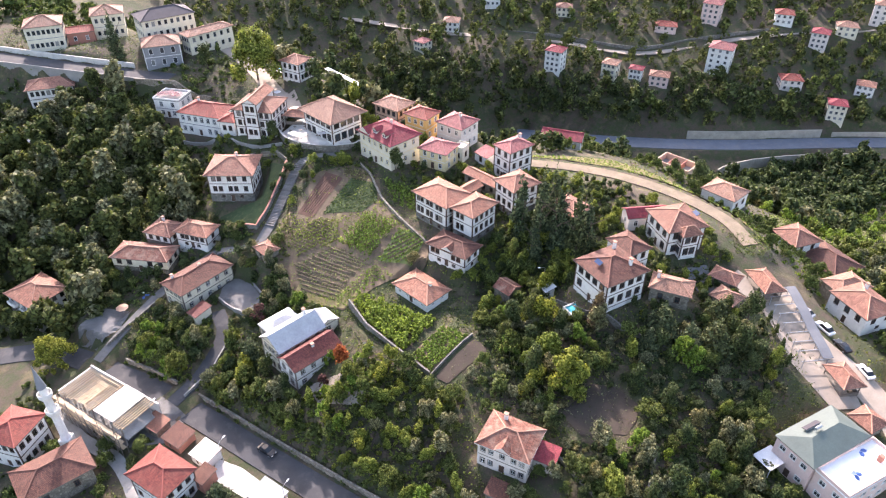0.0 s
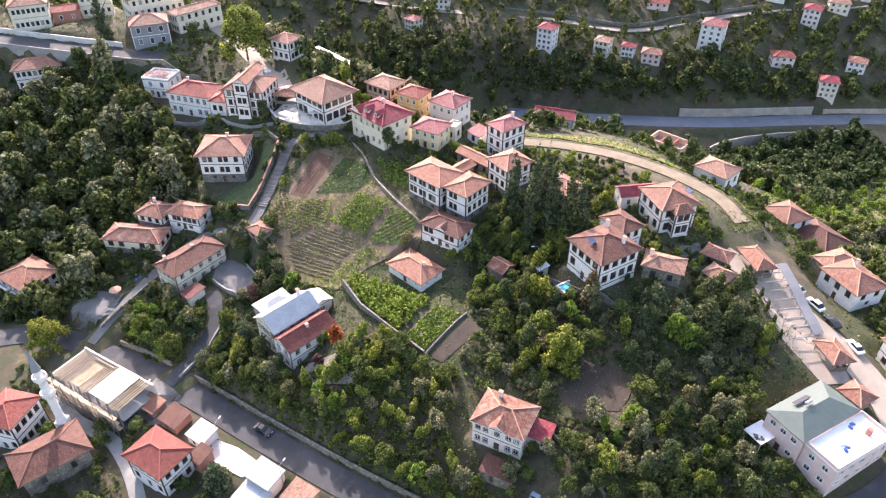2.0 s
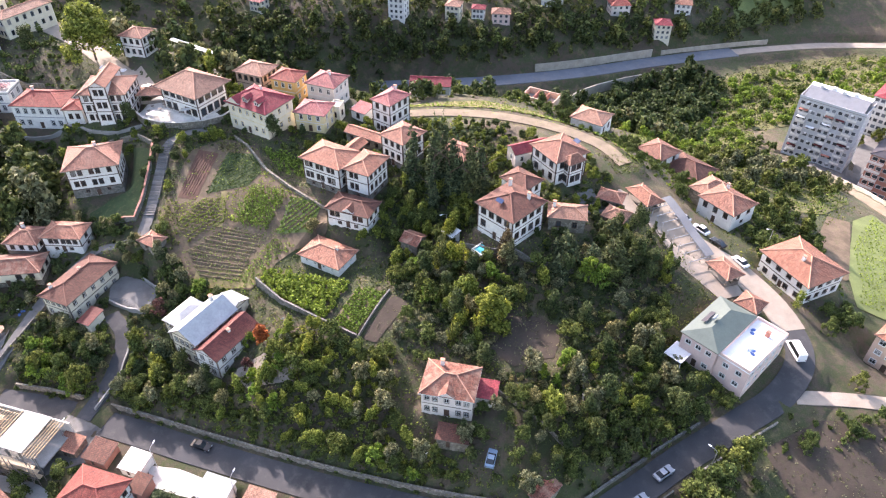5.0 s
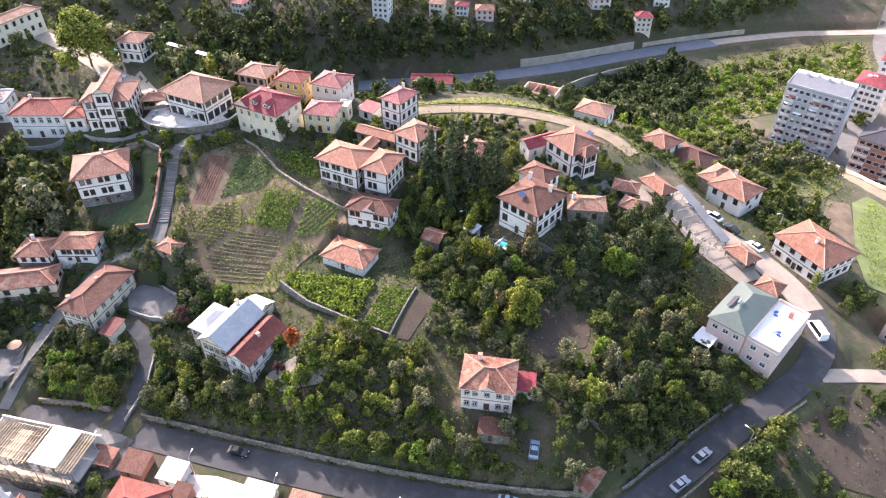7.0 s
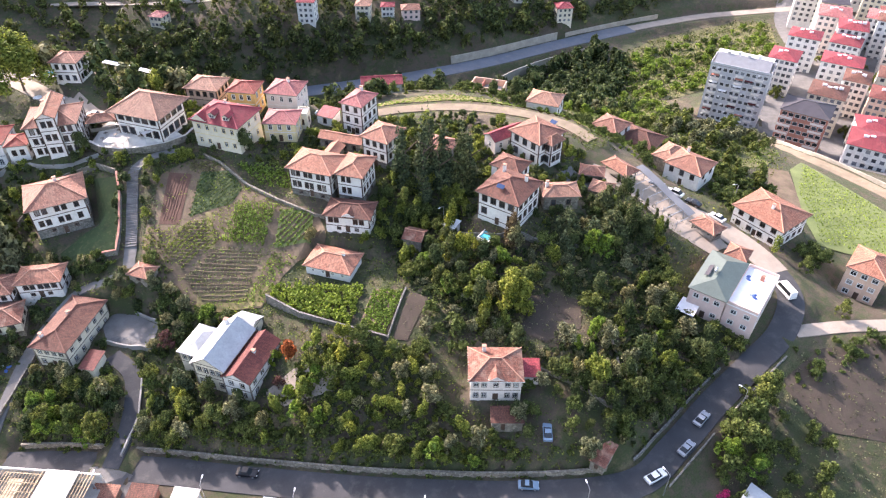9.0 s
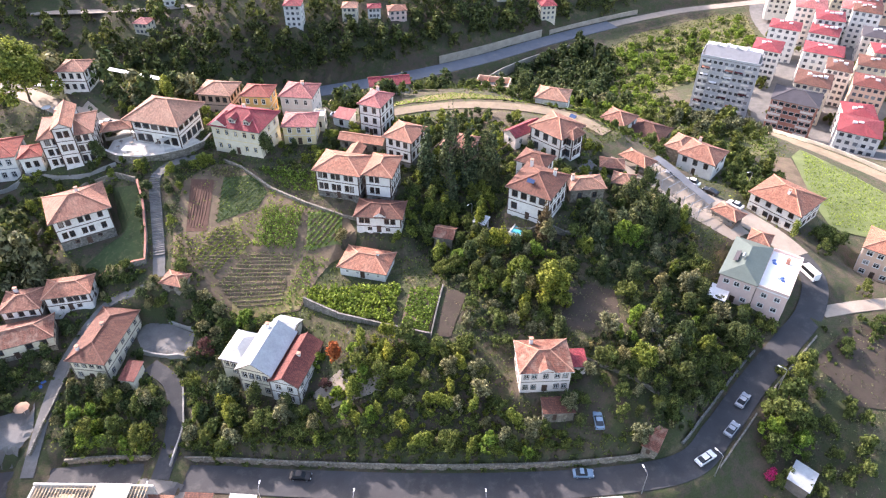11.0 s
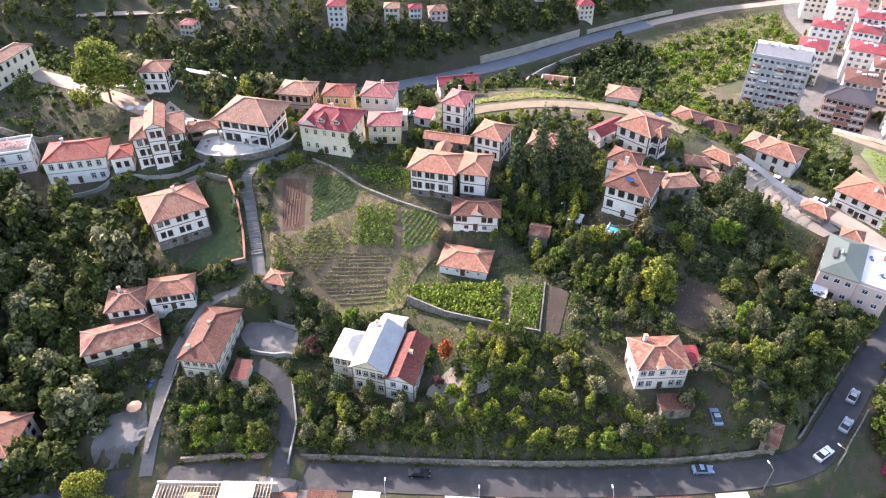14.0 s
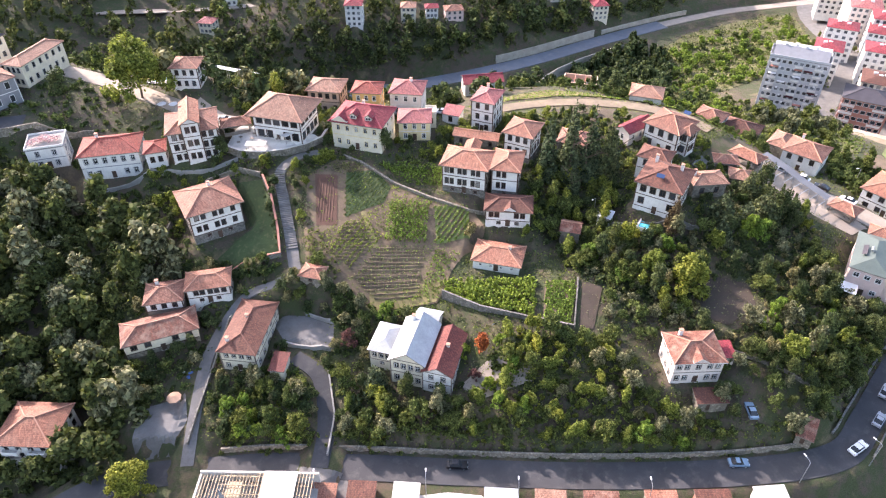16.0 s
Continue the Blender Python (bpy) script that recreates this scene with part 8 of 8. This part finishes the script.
# the ruin, the sheds and small yards
px, py, pz, w, d, yaw, _ = PLOTS["ruin"]
ruin = thing("ruin", "roofless pink brick building with open rooms", "ruin", pose(px, py, pz, 0, 0, yaw))
for side, ((ox, oy), (ux, uy), length, t) in sides_of(w, d).items():
    part("wall", box_mesh(length, 0.35, 4.2, SALMON, -1.5, 0.03), ruin, pose(ox + ux * length / 2, oy + uy * length / 2, 0, 0, 0, t))
for x in (-2.0, 1.8):
    part("inner_wall", box_mesh(0.25, d - 0.5, 3.2, BRICKRED, -0.8), ruin, pose(x, 0, 0))
part("floor", box_mesh(w - 0.4, d - 0.4, 0.3, CONCRETE, 0.2), ruin)


def shed(x, y, turn, w, d, h, roof, label, wallm=GREYWOOD):
    ob = thing("shed", label, "shed", pose(x, y, gz(x, y), 0, 0, turn))
    part("wall", wall_mesh(w, d, -0.6, h, {"front": [(w * 0.3, w * 0.3 + 0.8, 0.0, min(1.9, h - 0.2), "door")]}, wallm), ob)
    part("door", box_mesh(0.78, 0.05, min(1.9, h - 0.2), TIMBER), ob, pose(-w / 2 + w * 0.3 + 0.4, -d / 2 + 0.1, 0))
    part("roof", roof_mesh(w, d, h, 0.3, 0.5, "shed", roof, GREYWOOD)[0], ob)


shed(19.5, 83.4, -27, 4.2, 4.0, 3.2, TILE_CRIMSON, "lean-to with crimson roof behind the pale house", BLUSH)
shed(25.0, 63.8, -62, 2.8, 5.4, 2.2, TILE_PATCH, "tumbledown roadside shed with rusty tiles", PALESTONE)
shed(-139, 214, 20, 5.0, 3.2, 2.4, SHEET, "small shed with pale sheet roof in the trees")
shed(11.2, 77.4, -27, 6.0, 3.2, 2.6, TILE_BROWN, "low brown-roofed outbuilding below the pale house", PALESTONE)
shed(47.5, 45.0, 20, 5.0, 4.0, 2.6, SHEET, "makeshift shed with pale sheet roof below the street")
shed(-60.8, 131.4, -37, 3.0, 4.6, 2.8, TILE_DARK, "dark red lean-to beside the long house", CREAM)
shed(24.4, 127.6, -60, 3.2, 2.6, 3.0, PAINTED, "white lean-to beside the villa", WHITE)
shed(-98, 100.5, -15, 4.6, 5.2, 3.0, TILE_DARK, "dark-roofed shed beside the timber house", GREYWOOD)
shed(-48.6, 87.4, -32, 3.0, 3.6, 3.0, TILE_BROWN, "brown-roofed shed beside the paved yard", BRICKRED)
shed(-28.0, 73.6, -32, 9.0, 5.0, 3.4, TILE_ORANGE, "roadside building with orange clay roof", WHITE)
shed(-11.0, 63.0, -32, 9.0, 5.0, 3.2, TILE_PALE, "roadside building with pale clay roof", WHITE)
shed(-37.0, 79.0, -32, 6.0, 4.6, 3.2, SHEET, "roadside building with white sheet roof", WHITE)
shed(7.0, 53.6, -30, 8.0, 5.0, 3.0, TILE_PATCH, "roadside building with patched roof", PALESTONE)

roadside_sheds = (("low terraced shed with orange clay roof below the street", TILE_ORANGE, PALESTONE), ("low shed with rust-brown tiled roof below the street", TILE_BROWN, BRICKRED), ("low shed with flat pale concrete roof below the street", PALECONCRETE, WHITE),
                  ("low shed with white sheet roof below the street", SHEET, WHITE), ("low shed with pale clay roof below the street", TILE_PALE, SALMON), ("low shed with patched clay roof below the street", TILE_PATCH, PALESTONE))
lower_side = offset_line(STREET, -7.0)
for n, (along, w, d) in enumerate(((-63.5, 4.6, 3.6), (-57, 5.0, 4.4), (-50.5, 4.6, 4.2), (-34.5, 6.0, 4.6), (-26.5, 5.4, 4.6), (-18.5, 6.2, 4.4), (-9.5, 5.6, 4.6), (-1, 6.2, 4.4), (8.5, 5.6, 4.4))):
    k = int(np.argmin(abs(lower_side[:, 0] - along)))
    x, y, z = lower_side[k]
    heading = lower_side[k + 1] - lower_side[k - 1]
    label, roof, wallm = roadside_sheds[n % 6]
    shed(x, y, math.degrees(math.atan2(heading[1], heading[0])), w, d, max(2.3, z - gz(x, y) + 1.5), roof, label, wallm)

# laundry, dishes and barrels
dish = revolve([(0.02, 0), (0.3, 0.05), (0.45, 0.14), (0.46, 0.16), (0.3, 0.08), (0.02, 0.04)], 14)
dish_mesh = finish(dish, "dish", PAINTED)
first = None
for x, y in ((-17.6, 113.4), (-15.8, 111.8), (6.4, 78.0), (5.6, 76.4), (-66.0, 148.6)):
    at = pose(x, y, gz(x, y))
    if first is None:
        first = thing("satellite_dish", "white satellite dish on a short mast", "satellite dish", at)
        bm = bmesh.new()
        beam(bm, (0, 0, -0.2), (0, 0, 1.5), 0.03, 6)
        part("mast", finish(bm, "mast", METAL), first)
        part("dish", dish_mesh, first, pose(0, 0, 1.5, 62, 0, 200))
    else:
        copy_thing(first, at)
TARP = surface("blue_cloth", (0.06, 0.13, 0.36), 0.7, 0.25, 1.0, 6, 0.4)
for x, y, z, n in ((-81.6, 154.5, None, 4), (-79.0, 141.6, None, 3), (74.8, 78.2, 7.6, 4), (78.2, 83.4, 7.6, 3)):
    for k in range(n):
        xx, yy = x + 0.8 * math.cos(k * 2.4), y + 0.8 * math.sin(k * 2.4)
        bm = bmesh.new()
        bmesh.ops.create_icosphere(bm, subdivisions=2, radius=0.5)
        for v in bm.verts:
            v.co = Vector((v.co.x * 1.2, v.co.y * 0.8, max(0, v.co.z) * 0.6)) * (1 + 0.25 * noise.noise(v.co * 2 + Vector((k, x, 0))))
        thing("bundle", "crumpled blue cloth bundle", "bundle", pose(xx, yy, (gz(xx, yy) if z is None else z), 0, 0, 50 * k), finish(bm, "bundle", TARP if k % 2 == 0 else PAINTED))

# creepers and flowers on houses
rng = np.random.default_rng(5)
FLOWER = leaves("lilac_flowers", (0.30, 0.16, 0.30), (0.62, 0.46, 0.60), 0.3)
x, y, z, w, d, yaw, _ = PLOTS["terrace_house"]
v = leaf_cloud(rng, [(-3 + 1.5 * k, -1.5 + 0.8 * (k % 3), 7.4, 1.4, 1.4, 0.5) for k in range(5)], 700, 0.2)
thing("creeper", "lilac flowering creeper over a roof trellis", "creeper", pose(x, y, z, 0, 0, yaw), quads_mesh("creeper", v, FLOWER))
BOUGAIN = leaves("magenta_flowers", (0.35, 0.02, 0.12), (0.65, 0.06, 0.28), 0.3)
v = leaf_cloud(rng, [(0, 0, 1.0, 1.3, 1.0, 0.9), (1.2, 0.4, 0.8, 0.9, 0.8, 0.7)], 420, 0.17)
thing("flowering_bush", "magenta flowering bush below the street", "bush", pose(43.0, 48.6, gz(43.0, 48.6)), quads_mesh("flowering_bush", v, BOUGAIN))
v = leaf_cloud(rng, [(0, 0, 1.6, 0.9, 0.9, 1.6), (0.5, 0.3, 3.2, 1.0, 0.9, 1.5)], 700, 0.18)
thing("ivy", "green ivy climbing the corner of a white house", "ivy", pose(96.4, 90.6, gz(96.4, 90.6)), quads_mesh("ivy", v, LEAF["bright"]))
